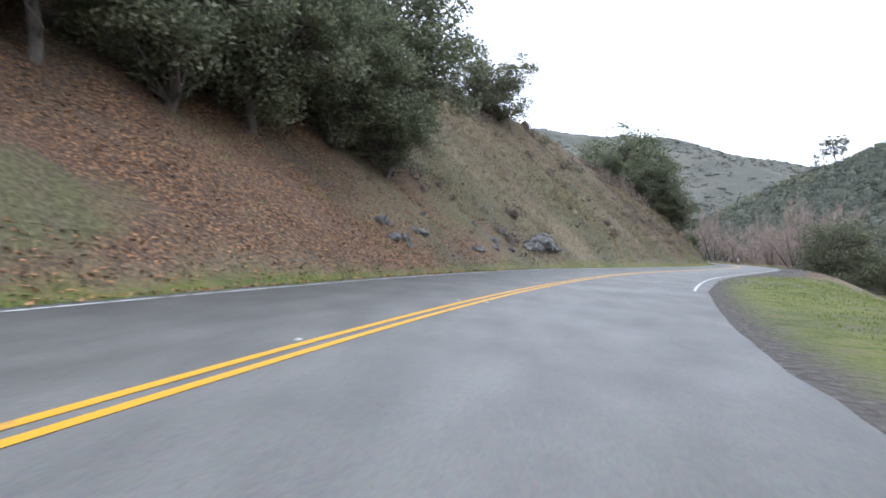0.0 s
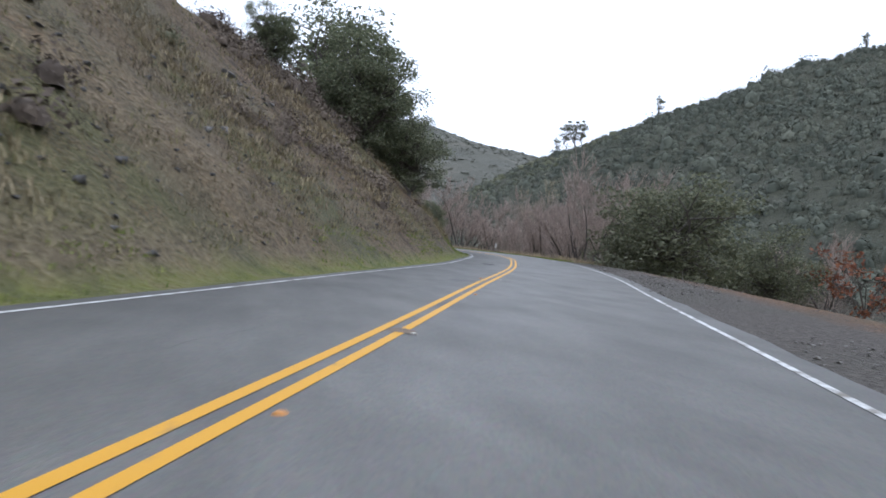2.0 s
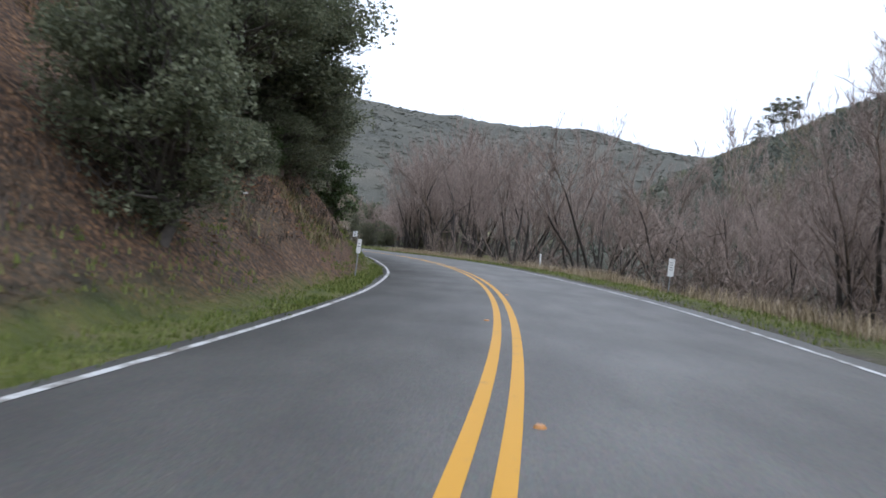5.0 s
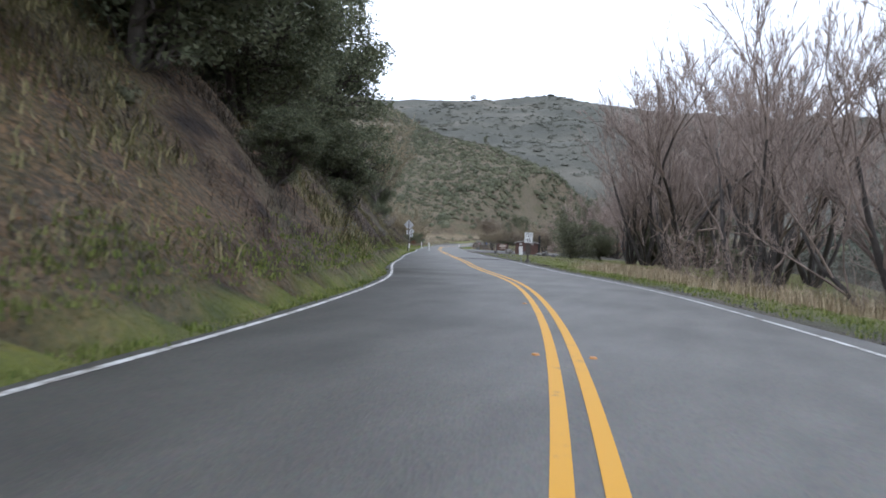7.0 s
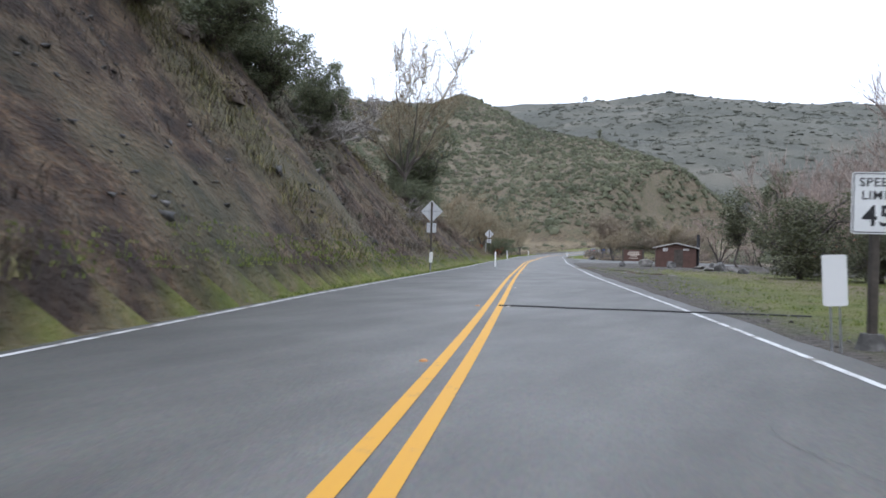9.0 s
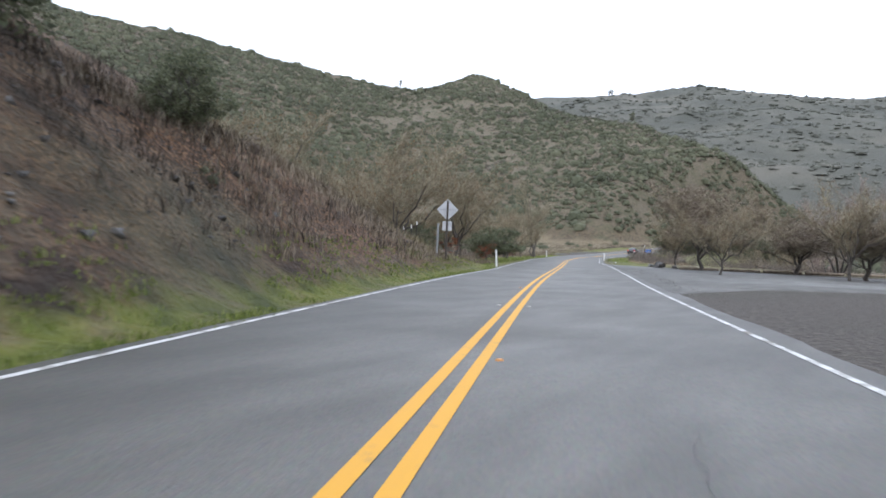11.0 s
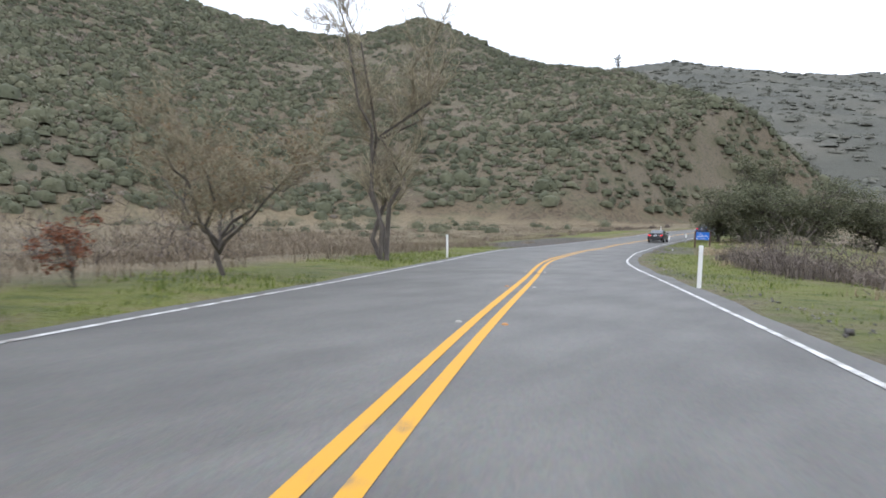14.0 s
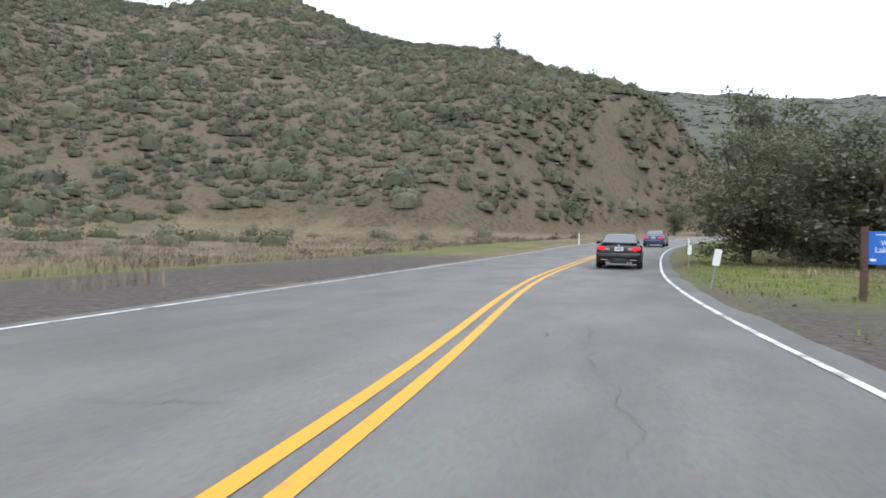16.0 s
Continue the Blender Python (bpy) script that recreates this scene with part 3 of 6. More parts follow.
def chain(rows, sides):
    """One connected tapered tube through consecutive rows of (p0, p1, r0, r1)."""
    rows = np.asarray(rows, float)
    pts = np.concatenate([rows[:1, 0:3], rows[:, 3:6]])
    rad = np.concatenate([rows[:1, 6], rows[:, 7]])
    d = np.gradient(pts, axis=0)
    d /= np.linalg.norm(d, axis=1)[:, None] + 1e-9
    a = np.cross(d, [[0.9, 0.1, 0.2]])
    a /= np.linalg.norm(a, axis=1)[:, None] + 1e-9
    b = np.cross(d, a)
    ang = np.arange(sides) * 2 * np.pi / sides
    v = pts[:, None] + (a[:, None] * np.cos(ang)[None, :, None] + b[:, None] * np.sin(ang)[None, :, None]) * rad[:, None, None]
    base = (np.arange(len(rows)) * sides)[:, None]
    j = np.arange(sides)
    k = (j + 1) % sides
    return v.reshape(-1, 3), np.stack([base + j, base + k, base + sides + k, base + sides + j], -1).reshape(-1, 4)


def cones(segs):
    """Three-sided pointed twigs for rows of (p0, p1, r0, r1)."""
    s = np.asarray(segs, float)
    v, _ = tubes(s, 3)
    v = v.reshape(-1, 6, 3)
    v = np.concatenate([v[:, :3], s[:, None, 3:6]], 1).reshape(-1, 3)
    k = (np.arange(len(s)) * 4)[:, None]
    return v, np.concatenate([k + [0, 1, 3], k + [1, 2, 3], k + [2, 0, 3]], 1).reshape(-1, 3)


def leaves(points, size, rng, flat=0.0):
    """One randomly turned, slightly pointed leaf spray at each point."""
    n = len(points)
    a = rng.normal(size=(n, 3))
    a /= np.linalg.norm(a, axis=1)[:, None]
    b = np.cross(a, rng.normal(size=(n, 3)))
    b /= np.linalg.norm(b, axis=1)[:, None]
    if flat:
        a[:, 2] *= 1 - flat
        b[:, 2] *= 1 - flat
    s = size * rng.uniform(0.55, 1.3, (n, 1))
    w = s * rng.uniform(0.35, 0.75, (n, 1))
    v = np.stack([points - a * s, points + b * w * 1.5, points + a * s * 0.9 - b * w * 0.5], 1).reshape(-1, 3)
    return v, np.arange(3 * n).reshape(-1, 3)


def bend(rng, p, q, r0, r1, pieces, sag):
    """A crooked limb from p to q, as rows of tubes."""
    pts = [p + (q - p) * i / pieces for i in range(pieces + 1)]
    for i in range(1, pieces):
        pts[i] = pts[i] + rng.normal(size=3) * np.linalg.norm(q - p) * 0.07 + np.array([0, 0, sag * np.linalg.norm(q - p) * math.sin(math.pi * i / pieces)])
    rs = np.linspace(r0, r1, pieces + 1)
    return [(*pts[i], *pts[i + 1], rs[i], rs[i + 1]) for i in range(pieces)], pts


def finish(name, label, category, thick, limbs, fine, leaf_v, leaf_f, bark, twig, leaf, sides=7):
    root = tagged(new(name), label, category)
    for piece, rows in thick:
        v, f = chain(rows, sides)
        new(piece, mesh_of(piece, v, f, bark, True)).parent = root
    vs, fs, ms, off = [], [], [], 0
    v, f = tubes(limbs, 4)
    f = np.concatenate([f[:, [0, 1, 2]], f[:, [0, 2, 3]]])
    vs.append(v), fs.append(f), ms.append(np.zeros(len(f), np.int32))
    off = len(v)
    v, f = cones(fine)
    vs.append(v), fs.append(f + off), ms.append(np.zeros(len(f), np.int32))
    off += len(v)
    if leaf_v is not None:
        vs.append(leaf_v), fs.append(leaf_f + off), ms.append(np.ones(len(leaf_f), np.int32))
    me = mesh_of("crown", np.concatenate(vs), np.concatenate(fs), [twig, leaf or twig])
    me.polygons.foreach_set("material_index", np.concatenate(ms))
    c = new("crown", me)
    c.parent = root
    return root


def leafy_tree(name, label, category, seed, height, width, leaf, clumps=55, per=95, size=0.2, low=0.12, trunk=0.2, puff=0.16, bark=None, sit=(0.45, 0.78)):
    """A full tree: leaf clumps in a lumpy crown, each on its own limb."""
    rng = np.random.default_rng(seed)
    bark = bark or BARK
    lobes = [(np.clip(rng.normal(size=2), -1.3, 1.3) * width * 0.17, rng.uniform(*sit) * height, rng.uniform(0.3, 0.46)) for _ in range(5)]
    pts = []
    while len(pts) < clumps:
        (cx, cy), cz, k = lobes[rng.integers(5)]
        d = rng.normal(size=3)
        d /= np.linalg.norm(d)
        p = np.array([cx, cy, cz]) + d * np.array([width * k * 1.05, width * k * 1.05, height * k]) * rng.uniform(0.6, 1.0)
        if low * height < p[2] < height:
            pts.append(p)
    pts = np.array(pts)
    thick, limbs, fine = [], [], []
    top = np.array([*rng.normal(size=2) * 0.3, height * 0.5])
    rows, spine = bend(rng, np.array([0, 0, -0.4]), top, trunk, trunk * 0.5, 5, 0)
    thick += rows
    for p in pts:
        s = spine[min(len(spine) - 1, 1 + int(p[2] / height * 4))]
        rows, _ = bend(rng, s, p, trunk * 0.34, 0.015, 4, 0.08)
        limbs += rows
        for _ in range(3):
            q = p + rng.normal(size=3) * height * 0.08
            fine.append((*p, *q, 0.014, 0.004))
    c = np.repeat(pts, per, 0)
    c = c + np.clip(rng.normal(size=c.shape), -1.5, 1.5) * np.array([1, 1, 0.6]) * height * puff * 0.5 * np.repeat(rng.uniform(0.6, 1.25, clumps), per)[:, None]
    c = c[c[:, 2] > 0.02 * height]
    v, f = leaves(c, size, rng, 0.2)
    return finish(name, label, category, [("trunk", thick)], limbs, fine, v, f, bark, bark, leaf)


def bare_tree(name, label, category, seed, height, stems, lean, side, twigs, bark, twig, trunk=0.16, forks=9, rise=0.8, curl=0.1, split=0.0, leaf=None, leaf_n=0, leaf_size=0.08, twig_r=0.008, twig_len=0.1):
    """A leafless tree: stems that part near the ground, side limbs and fine twigs."""
    rng = np.random.default_rng(seed)
    groups, limbs, fine, ends = [], [], [], []
    for s in range(stems):
        thick = []
        groups.append(("stem", thick))
        az = 2 * math.pi * (s + rng.uniform(-0.3, 0.3)) / stems
        tilt = lean * rng.uniform(0.35, 1.15)
        ln = height * rng.uniform(0.72, 1.0)
        start = np.array([math.cos(az) * 0.12, math.sin(az) * 0.12, -0.3])
        if split:
            start = np.array([0, 0, split * height]) + rng.normal(size=3) * np.array([0.05, 0.05, 0.35])
        end = start + np.array([math.cos(az) * math.sin(tilt), math.sin(az) * math.sin(tilt), math.cos(tilt)]) * ln * (1 - split * 0.6)
        pieces = 7
        pts = [start]
        for i in range(1, pieces + 1):
            u = i / pieces
            q = start + (end - start) * u + rng.normal(size=3) * ln * curl * 0.35
            q[2] += ln * 0.06 * (u - u * u)
            pts.append(q)
        rr = np.linspace(trunk, 0.018, pieces + 1) * rng.uniform(0.7, 1.1)
        for i in range(pieces):
            (thick if i < 5 else limbs).append((*pts[i], *pts[i + 1], rr[i], rr[i + 1]))
        for k in range(forks):
            u = rng.uniform(0.22, 1.0) * pieces
            i = min(int(u), pieces - 1)
            p = pts[i] + (pts[i + 1] - pts[i]) * (u - i)
            a2 = rng.uniform(0, 2 * math.pi)
            d = np.array([math.cos(a2), math.sin(a2), 0]) * rng.uniform(0.5, 1.0) * (1.25 - rise) * 1.6 + np.array([0, 0, rise]) + (end - start) / ln * 0.5
            d /= np.linalg.norm(d)
            l2 = height * side * rng.uniform(0.5, 1.2)
            r2 = max(0.02, rr[i] * 0.45)
            mid, prev = p, d
            for j in range(3):
                prev = prev + rng.normal(size=3) * curl * 2.2
                prev /= np.linalg.norm(prev)
                nxt = mid + prev * l2 / 3
                limbs.append((*mid, *nxt, r2 * (1 - j * 0.28), r2 * (0.72 - j * 0.26)))
                for _ in range(twigs):
                    t0 = mid + (nxt - mid) * rng.uniform(0, 1)
                    dd = prev * 0.7 + rng.normal(size=3) * 0.55 + np.array([0, 0, rise * 0.45])
                    dd /= np.linalg.norm(dd)
                    t1 = t0 + dd * height * twig_len * rng.uniform(0.5, 1.3)
                    fine.append((*t0, *t1, twig_r * 1.5, twig_r * 0.6))
                    ends.append(t1)
                    for _ in range(2):
                        dd2 = dd + rng.normal(size=3) * 0.6
                        t2 = t0 + (t1 - t0) * rng.uniform(0.3, 0.9)
                        fine.append((*t2, *(t2 + dd2 * height * twig_len * 0.45), twig_r, twig_r * 0.4))
                mid = nxt
    if split:
        rows, _ = bend(rng, np.array([0, 0, -0.4]), np.array([0, 0, split * height]), trunk * 1.7, trunk * 1.35, 3, 0)
        groups.append(("trunk", rows))
    lv = lf = None
    if leaf_n:
        ends = np.array(ends)
        lv, lf = leaves(ends[rng.integers(0, len(ends), leaf_n)] + rng.normal(size=(leaf_n, 3)) * 0.12, leaf_size, rng)
    return finish(name, label, category, groups, limbs, fine, lv, lf, bark, twig, leaf)


def twiggy_tree(name, label, category, seed, height, stems, spread, bark, twig, trunk=0.17, second=9, third=6, twigs=8, up=0.3, twig_r=0.011, crook=0.13):
    """A leafless tree with ascending crooked stems, boughs, branches and a haze of fine twigs."""
    rng = np.random.default_rng(seed)
    groups, limbs, fine = [], [], []

    def grow(p, d, length, r0, r1, pieces):
        pts, dirs = [p], [d]
        for _ in range(pieces):
            d = d + rng.normal(size=3) * crook + np.array([0, 0, up * 0.12])
            d = d / np.linalg.norm(d)
            pts.append(pts[-1] + d * length / pieces)
            dirs.append(d)
        rr = np.linspace(r0, r1, pieces + 1)
        return pts, dirs, [(*pts[i], *pts[i + 1], rr[i], rr[i + 1]) for i in range(pieces)], rr

    def turned(d, angle):
        q = np.cross(d, rng.normal(size=3))
        q = d * math.cos(angle) + q / np.linalg.norm(q) * math.sin(angle) + np.array([0, 0, up])
        return q / np.linalg.norm(q)

    for k in range(stems):
        az, tilt = 2 * math.pi * (k + rng.uniform(-0.35, 0.35)) / stems, spread * rng.uniform(0.2, 1.1)
        d = np.array([math.cos(az) * math.sin(tilt), math.sin(az) * math.sin(tilt), math.cos(tilt)])
        pts, dirs, rows, rr = grow(np.array([math.cos(az) * 0.2, math.sin(az) * 0.2, -0.4]), d, height * rng.uniform(0.55, 0.82), trunk * rng.uniform(0.7, 1.15), 0.03, 8)
        groups.append(("stem", rows[:6]))
        limbs += rows[6:]
        for _ in range(second):
            u = rng.uniform(0.22, 1.0) * 8
            i = min(int(u), 7)
            p2, d2, rows2, r2 = grow(pts[i] + (pts[i + 1] - pts[i]) * (u - i), turned(dirs[i + 1], rng.uniform(0.3, 0.75)), height * rng.uniform(0.16, 0.34) * (1.2 - 0.06 * u), max(0.025, rr[i] * 0.5), 0.014, 5)
            limbs += rows2
            for _ in range(third):
                v = rng.uniform(0.2, 1.0) * 5
                j = min(int(v), 4)
                p3, d3, rows3, _ = grow(p2[j] + (p2[j + 1] - p2[j]) * (v - j), turned(d2[j + 1], rng.uniform(0.25, 0.7)), height * rng.uniform(0.06, 0.14), max(0.014, r2[j] * 0.5), 0.008, 2)
                fine += rows3
                for _ in range(twigs):
                    w = rng.integers(0, 2)
                    q = p3[w] + (p3[w + 1] - p3[w]) * rng.uniform(0, 1)
                    fine.append((*q, *(q + turned(d3[w + 1], rng.uniform(0.2, 0.8)) * height * rng.uniform(0.02, 0.055)), twig_r, twig_r * 0.4))
    return finish(name, label, category, groups, limbs, fine, None, None, bark, twig, None)


def spot(x, y, turn=0.0, size=1.0, sink=0.0, wide=1.0):
    """A pose on the ground."""
    z = float(terrain(np.array([x]), np.array([y]))[0])
    return Matrix.Translation((x, y, z - sink)) @ Matrix.Rotation(turn, 4, "Z") @ Matrix.Diagonal((size * wide, size * wide, size, 1))


def plant(kinds, places, group, seed):
    """Sets copies of the kinds at (x, y, size) or (x, y, size, wide); the first copies are the originals."""
    rng = random.Random(seed)
    used = set()
    for i, (x, y, s, *w) in enumerate(places):
        k = kinds[i % len(kinds)]
        m = spot(x, y, rng.uniform(0, 6.28), s, 0.0, w[0] if w else 1.0)
        if k.name in used:
            ob = copy_thing(k, m)
        else:
            used.add(k.name)
            ob, k.matrix_basis = k, m
        tagged(ob, group=group)


# evergreen oaks, about 8 m at size 1
near_oaks = [leafy_tree("live_oak", "dense dark evergreen oak on the cut bank", "tree", 11 + i, 8.0, 6.4, OAK_LEAF, 170, 190, 0.1, 0.03, 0.2, 0.115, sit=(0.36, 0.78)) for i in range(3)]
live_oaks = [leafy_tree("live_oak", "dense dark evergreen oak high on the slope", "tree", 21 + i, 8.0, 6.4, OAK_LEAF, 70, 75, 0.2, 0.03, 0.22, sit=(0.38, 0.76)) for i in range(2)]
grey_oaks = [leafy_tree("grey_oak", "rounded grey-green evergreen oak with small leaves", "tree", 31 + i, 8.0, 6.6, OAK_LEAF_LIGHT, 90, 130, 0.13, 0.0, 0.2, 0.15, sit=(0.28, 0.7)) for i in range(2)]
plant(near_oaks, [(23.8, 28.8, 1.1), (25.6, 33.8, 1.0), (27.9, 36.9, 0.55, 1.25), (26.2, 40, 1.2, 1.15), (22.2, 24.8, 1.2),
                  (56.8, 109, 1.4, 0.92), (53, 108, 1.0, 1.1), (45.5, 99, 0.5),
                  (61.5, 143, 1.0, 1.15), (58.5, 143.5, 1.3, 1.1), (60.8, 147.5, 0.9, 1.3), (62.2, 147.5, 0.52, 1.5), (61.8, 151.5, 0.58, 1.4), (61.0, 155.5, 0.6, 1.3), (57, 147, 1.2), (60.3, 150.5, 1.1, 1.15), (58.8, 158, 1.1, 1.15), (55.5, 168, 1.0, 1.1), (61.6, 156, 0.6), (56.8, 177, 1.0, 1.05), (57.2, 181.5, 0.5), (64.3, 133, 0.5),
                  (53.2, 185, 0.95), (49.5, 193, 1.05), (46.5, 200, 1.1), (49.9, 199.5, 0.72), (44.3, 207, 0.6),
                  (34.2, 226, 0.42, 1.3), (33, 230.5, 0.5, 1.3), (36.3, 220.8, 0.4, 1.3), (31.4, 235.5, 0.45), (24.1, 258.5, 0.95, 0.9), (27.5, 252, 0.55)],
      "evergreen oaks along the cut bank", 1)
plant(live_oaks, [(20.5, 20.5, 1.1), (18, 30, 1.2), (15, 24, 1.2), (20, 37, 1.1), (12, 14, 1.2), (17, 13, 1.1), (22.5, 42, 0.95), (20, 16.5, 0.8), (22.8, 32, 1.0), (15, 36, 1.2), (17, 20, 1.2),
                  (50.5, 116, 1.1), (55, 120, 0.9), (55, 174, 1.1), (53, 149, 1.2), (51, 160, 1.2), (50, 170, 1.2),
                  (46, 190, 1.2), (43, 197, 1.25), (42, 206, 1.0), (30, 230, 0.35, 1.4), (38, 219, 0.4, 1.3), (26, 236, 0.4, 1.4)],
      "evergreen oaks on the upper slope", 1)
plant(grey_oaks, [(31.4, 73, 0.95), (29.5, 70, 0.8), (54, 247, 0.7, 1.2), (57.5, 245, 0.6, 1.2), (76, 102, 1.35, 1.15), (80, 106.5, 1.5, 1.15), (78.5, 111, 1.35, 1.15), (84, 101, 1.15), (86, 120, 0.9, 1.3), (82, 115, 1.05, 1.1), (96, 112, 0.8), (88, 131, 0.6, 1.3), (93, 150, 0.7), (95, 138, 1.0, 1.3), (92, 128, 0.9, 1.3), (99, 121, 1.0, 1.3), (101, 146, 0.95), (104, 130, 1.0), (91, 117, 0.75, 1.3), (64, 231, 0.7, 1.3), (68, 237, 0.75),
                  (-1.5, 419, 0.95, 1.35), (3.8, 419, 1.12, 1.3), (9, 419, 1.1, 1.3), (3.5, 427, 1.1, 1.2), (14.5, 421, 1.1, 1.3), (19.5, 416, 0.9, 1.4), (8, 433, 0.7), (23, 425, 0.8, 1.2),
                  (0, 512, 0.9), (14, 560, 1.0), (-6, 503, 0.8), (22, 520, 0.9), (30, 505, 0.8), (58, 320, 0.9), (66, 300, 0.9), (60, 340, 0.8), (48, 352, 0.7), (53, 366, 0.8)],
      "rounded evergreen oaks on the valley floor", 2)
# tall bare creek willows
DARK_BARK = material("dark_furrowed_bark", [(0.035, 0.03, 0.027), (0.075, 0.064, 0.056)], 0.5, 0.95, 0.8, fine=9)
willows = [twiggy_tree("bare_willow", "tall leafless willow with dark stems and fine reddish twigs", "tree", 51 + i, 18.0, 5 + i, 0.5, DARK_BARK, WILLOW_TWIG, 0.2, 11, 7, 12, 0.28, 0.015) for i in range(3)]
plant(willows, [(70.5, 206, 1.1), (66, 217, 1.0), (76, 199, 1.05), (81, 188, 0.95), (72, 214, 1.1), (85, 178, 0.75), (88, 168, 0.8), (79, 205, 0.9), (62, 230, 0.85), (70, 224, 0.95), (75, 219, 1.0), (92, 158, 0.7),
                (84, 193, 0.8), (74, 243, 1.5), (96, 170, 0.7), (64, 235, 1.0), (66.5, 241, 0.95), (63.5, 228.5, 0.8), (68, 232, 1.0), (62, 248, 0.7), (64, 246, 0.8), (67, 258, 0.8), (63, 268, 0.75), (60, 282, 0.7), (57, 292, 0.65), (92, 186, 0.7), (97, 182, 0.7), (93, 196, 0.7), (89, 206, 0.75),
                (52, 274, 0.6), (55, 280, 0.65), (58, 272, 0.65), (53, 290, 0.65), (49.5, 297, 0.5), (61, 262, 0.7), (57, 266, 0.5),
                (81, 128, 0.85), (83, 138, 0.68), (82, 146, 0.62), (84, 155, 0.5), (86, 163, 0.55), (88, 143, 0.92), (96, 150, 0.5), (99, 158, 0.5), (94, 165, 0.5), (102, 166, 0.55), (90, 175, 0.6), (107, 175, 0.6), (87, 134, 0.85),
                (92, 104, 0.5), (95, 96, 0.45), (98, 90, 0.5), (94, 84, 0.45), (40, 322, 0.5), (44, 334, 0.5), (36, 318, 0.45), (34, 340, 0.4), (41, 350, 0.4)],
      "bare willows along the creek", 3)
# leafless valley oaks with a few brown leaves
valley_oaks = [bare_tree("valley_oak", "gnarled leafless oak with lichen and a few brown leaves", "tree", 71 + i, 9.0, 7, 0.9, 0.28, 9, BARK, OAK_TWIG, 0.095, 14, 0.5, 0.07, split=0.2, leaf=BROWN_LEAF, leaf_n=3600, leaf_size=0.065, twig_r=0.0095, twig_len=0.09) for i in range(3)]
plant(valley_oaks, [(9.5, 293, 1.0), (9.3, 302, 0.85), (4, 296, 1.0), (4.5, 308, 0.75), (-2, 303, 1.0), (3.2, 324.4, 0.62), (-1.5, 322, 0.6), (0.5, 329, 0.75), (-4, 332, 0.7), (1, 315, 0.65), (-8, 318, 0.85),
                    (30, 299, 0.5), (26.6, 252.5, 1.5, 0.6), (-12, 330, 0.7), (5, 284, 0.9), (23, 318, 0.6), (37, 300, 0.7), (-2.5, 340.5, 0.45), (24, 365, 0.5), (28, 380, 0.5), (31, 352, 0.55)],
      "leafless oaks on the field", 4)
DULL_LEAF = material("dull_brown_leaves", [(0.105, 0.076, 0.058), (0.16, 0.117, 0.09), (0.225, 0.168, 0.13)], 3, 0.85, 0.0, island=0.5)
brown_oak = [bare_tree("brown_oak", "broad oak still thick with withered red-brown leaves", "tree", 75, 9.0, 7, 0.9, 0.28, 10, BARK, OAK_TWIG, 0.095, 15, 0.5, 0.07, split=0.2, leaf=DULL_LEAF, leaf_n=20000, leaf_size=0.07, twig_r=0.0095, twig_len=0.09)]
plant(brown_oak, [(26.4, 310.5, 0.68, 1.6), (33.5, 312, 0.64, 1.6), (38, 303, 0.6, 1.5)], "brown-leaved oaks past the parking area", 13)
poplars = [bare_tree("bare_poplar", "slender leafless tree with a grey trunk", "tree", 91, 12.0, 2, 0.16, 0.2, 8, BARK, OAK_TWIG, 0.12, 18, 0.6, 0.12, twig_r=0.009, twig_len=0.08)]
plant(poplars, [(-5.2, 351.6, 1.0), (-5.9, 352.6, 0.95), (-16, 352, 0.7), (97.5, 190, 1.45), (95, 181, 1.0)], "slender bare trees", 5)
dead = [bare_tree("dead_bush", "pale leafless bush with tangled grey branches", "bush", 95, 3.2, 8, 1.0, 0.35, 4, PALE_TWIG, PALE_TWIG, 0.05, 7, 0.3, 0.3, twig_r=0.01, twig_len=0.12)]
plant(dead, [(31.5, 235.5, 0.9, 1.2), (29, 240, 1.2, 1.3), (27, 243.5, 1.1, 1.3), (31.2, 246, 0.6), (27.5, 49, 0.5), (51.5, 183, 1.0), (55, 178.5, 1.3)], "dead pale bushes", 6)
# round dark bushes
bank_bush = [leafy_tree("bank_bush", "fresh green upright bush on the leaf-strewn bank", "bush", 105, 3.0, 2.2, GREEN_LEAF, 40, 130, 0.08, 0.0, 0.05, sit=(0.28, 0.7))]
plant(bank_bush, [(62.7, 157.8, 1.0), (62.4, 146.5, 0.5), (50.5, 193.8, 0.4)], "green bushes on the bank", 10)
bushes = [leafy_tree("evergreen_bush", "dense dark green bush beside the field", "bush", 101 + i, 3.2, 3.6, OAK_LEAF, 60, 170, 0.075, 0.0, 0.06, sit=(0.2, 0.62)) for i in range(2)]
plant(bushes, [(9.2, 309.6, 1.0, 1.2), (8.2, 298.2, 0.9, 1.1), (6.5, 311, 0.8), (22, 264.5, 0.75), (25.3, 255, 0.6), (61.9, 150, 0.75), (60.6, 156.5, 0.9), (63.3, 140.5, 0.5), (58.3, 171.5, 0.8), (50.8, 186.8, 0.8), (-0.6, 332, 0.6),
               (70, 215, 0.6), (60, 262, 0.6)],
      "dark bushes", 7)
rust = [leafy_tree("rust_bush", "small bush with withered rust-red leaves", "bush", 111, 2.4, 2.0, RUST_LEAF, 18, 40, 0.09, 0.1, 0.04)]
plant(rust, [(9.7, 299.6, 0.9), (13, 300, 0.7), (90, 98, 3.0), (55, 283, 1.5), (-1.6, 336.2, 0.6), (58, 276, 1.8)], "rust-red bushes", 8)
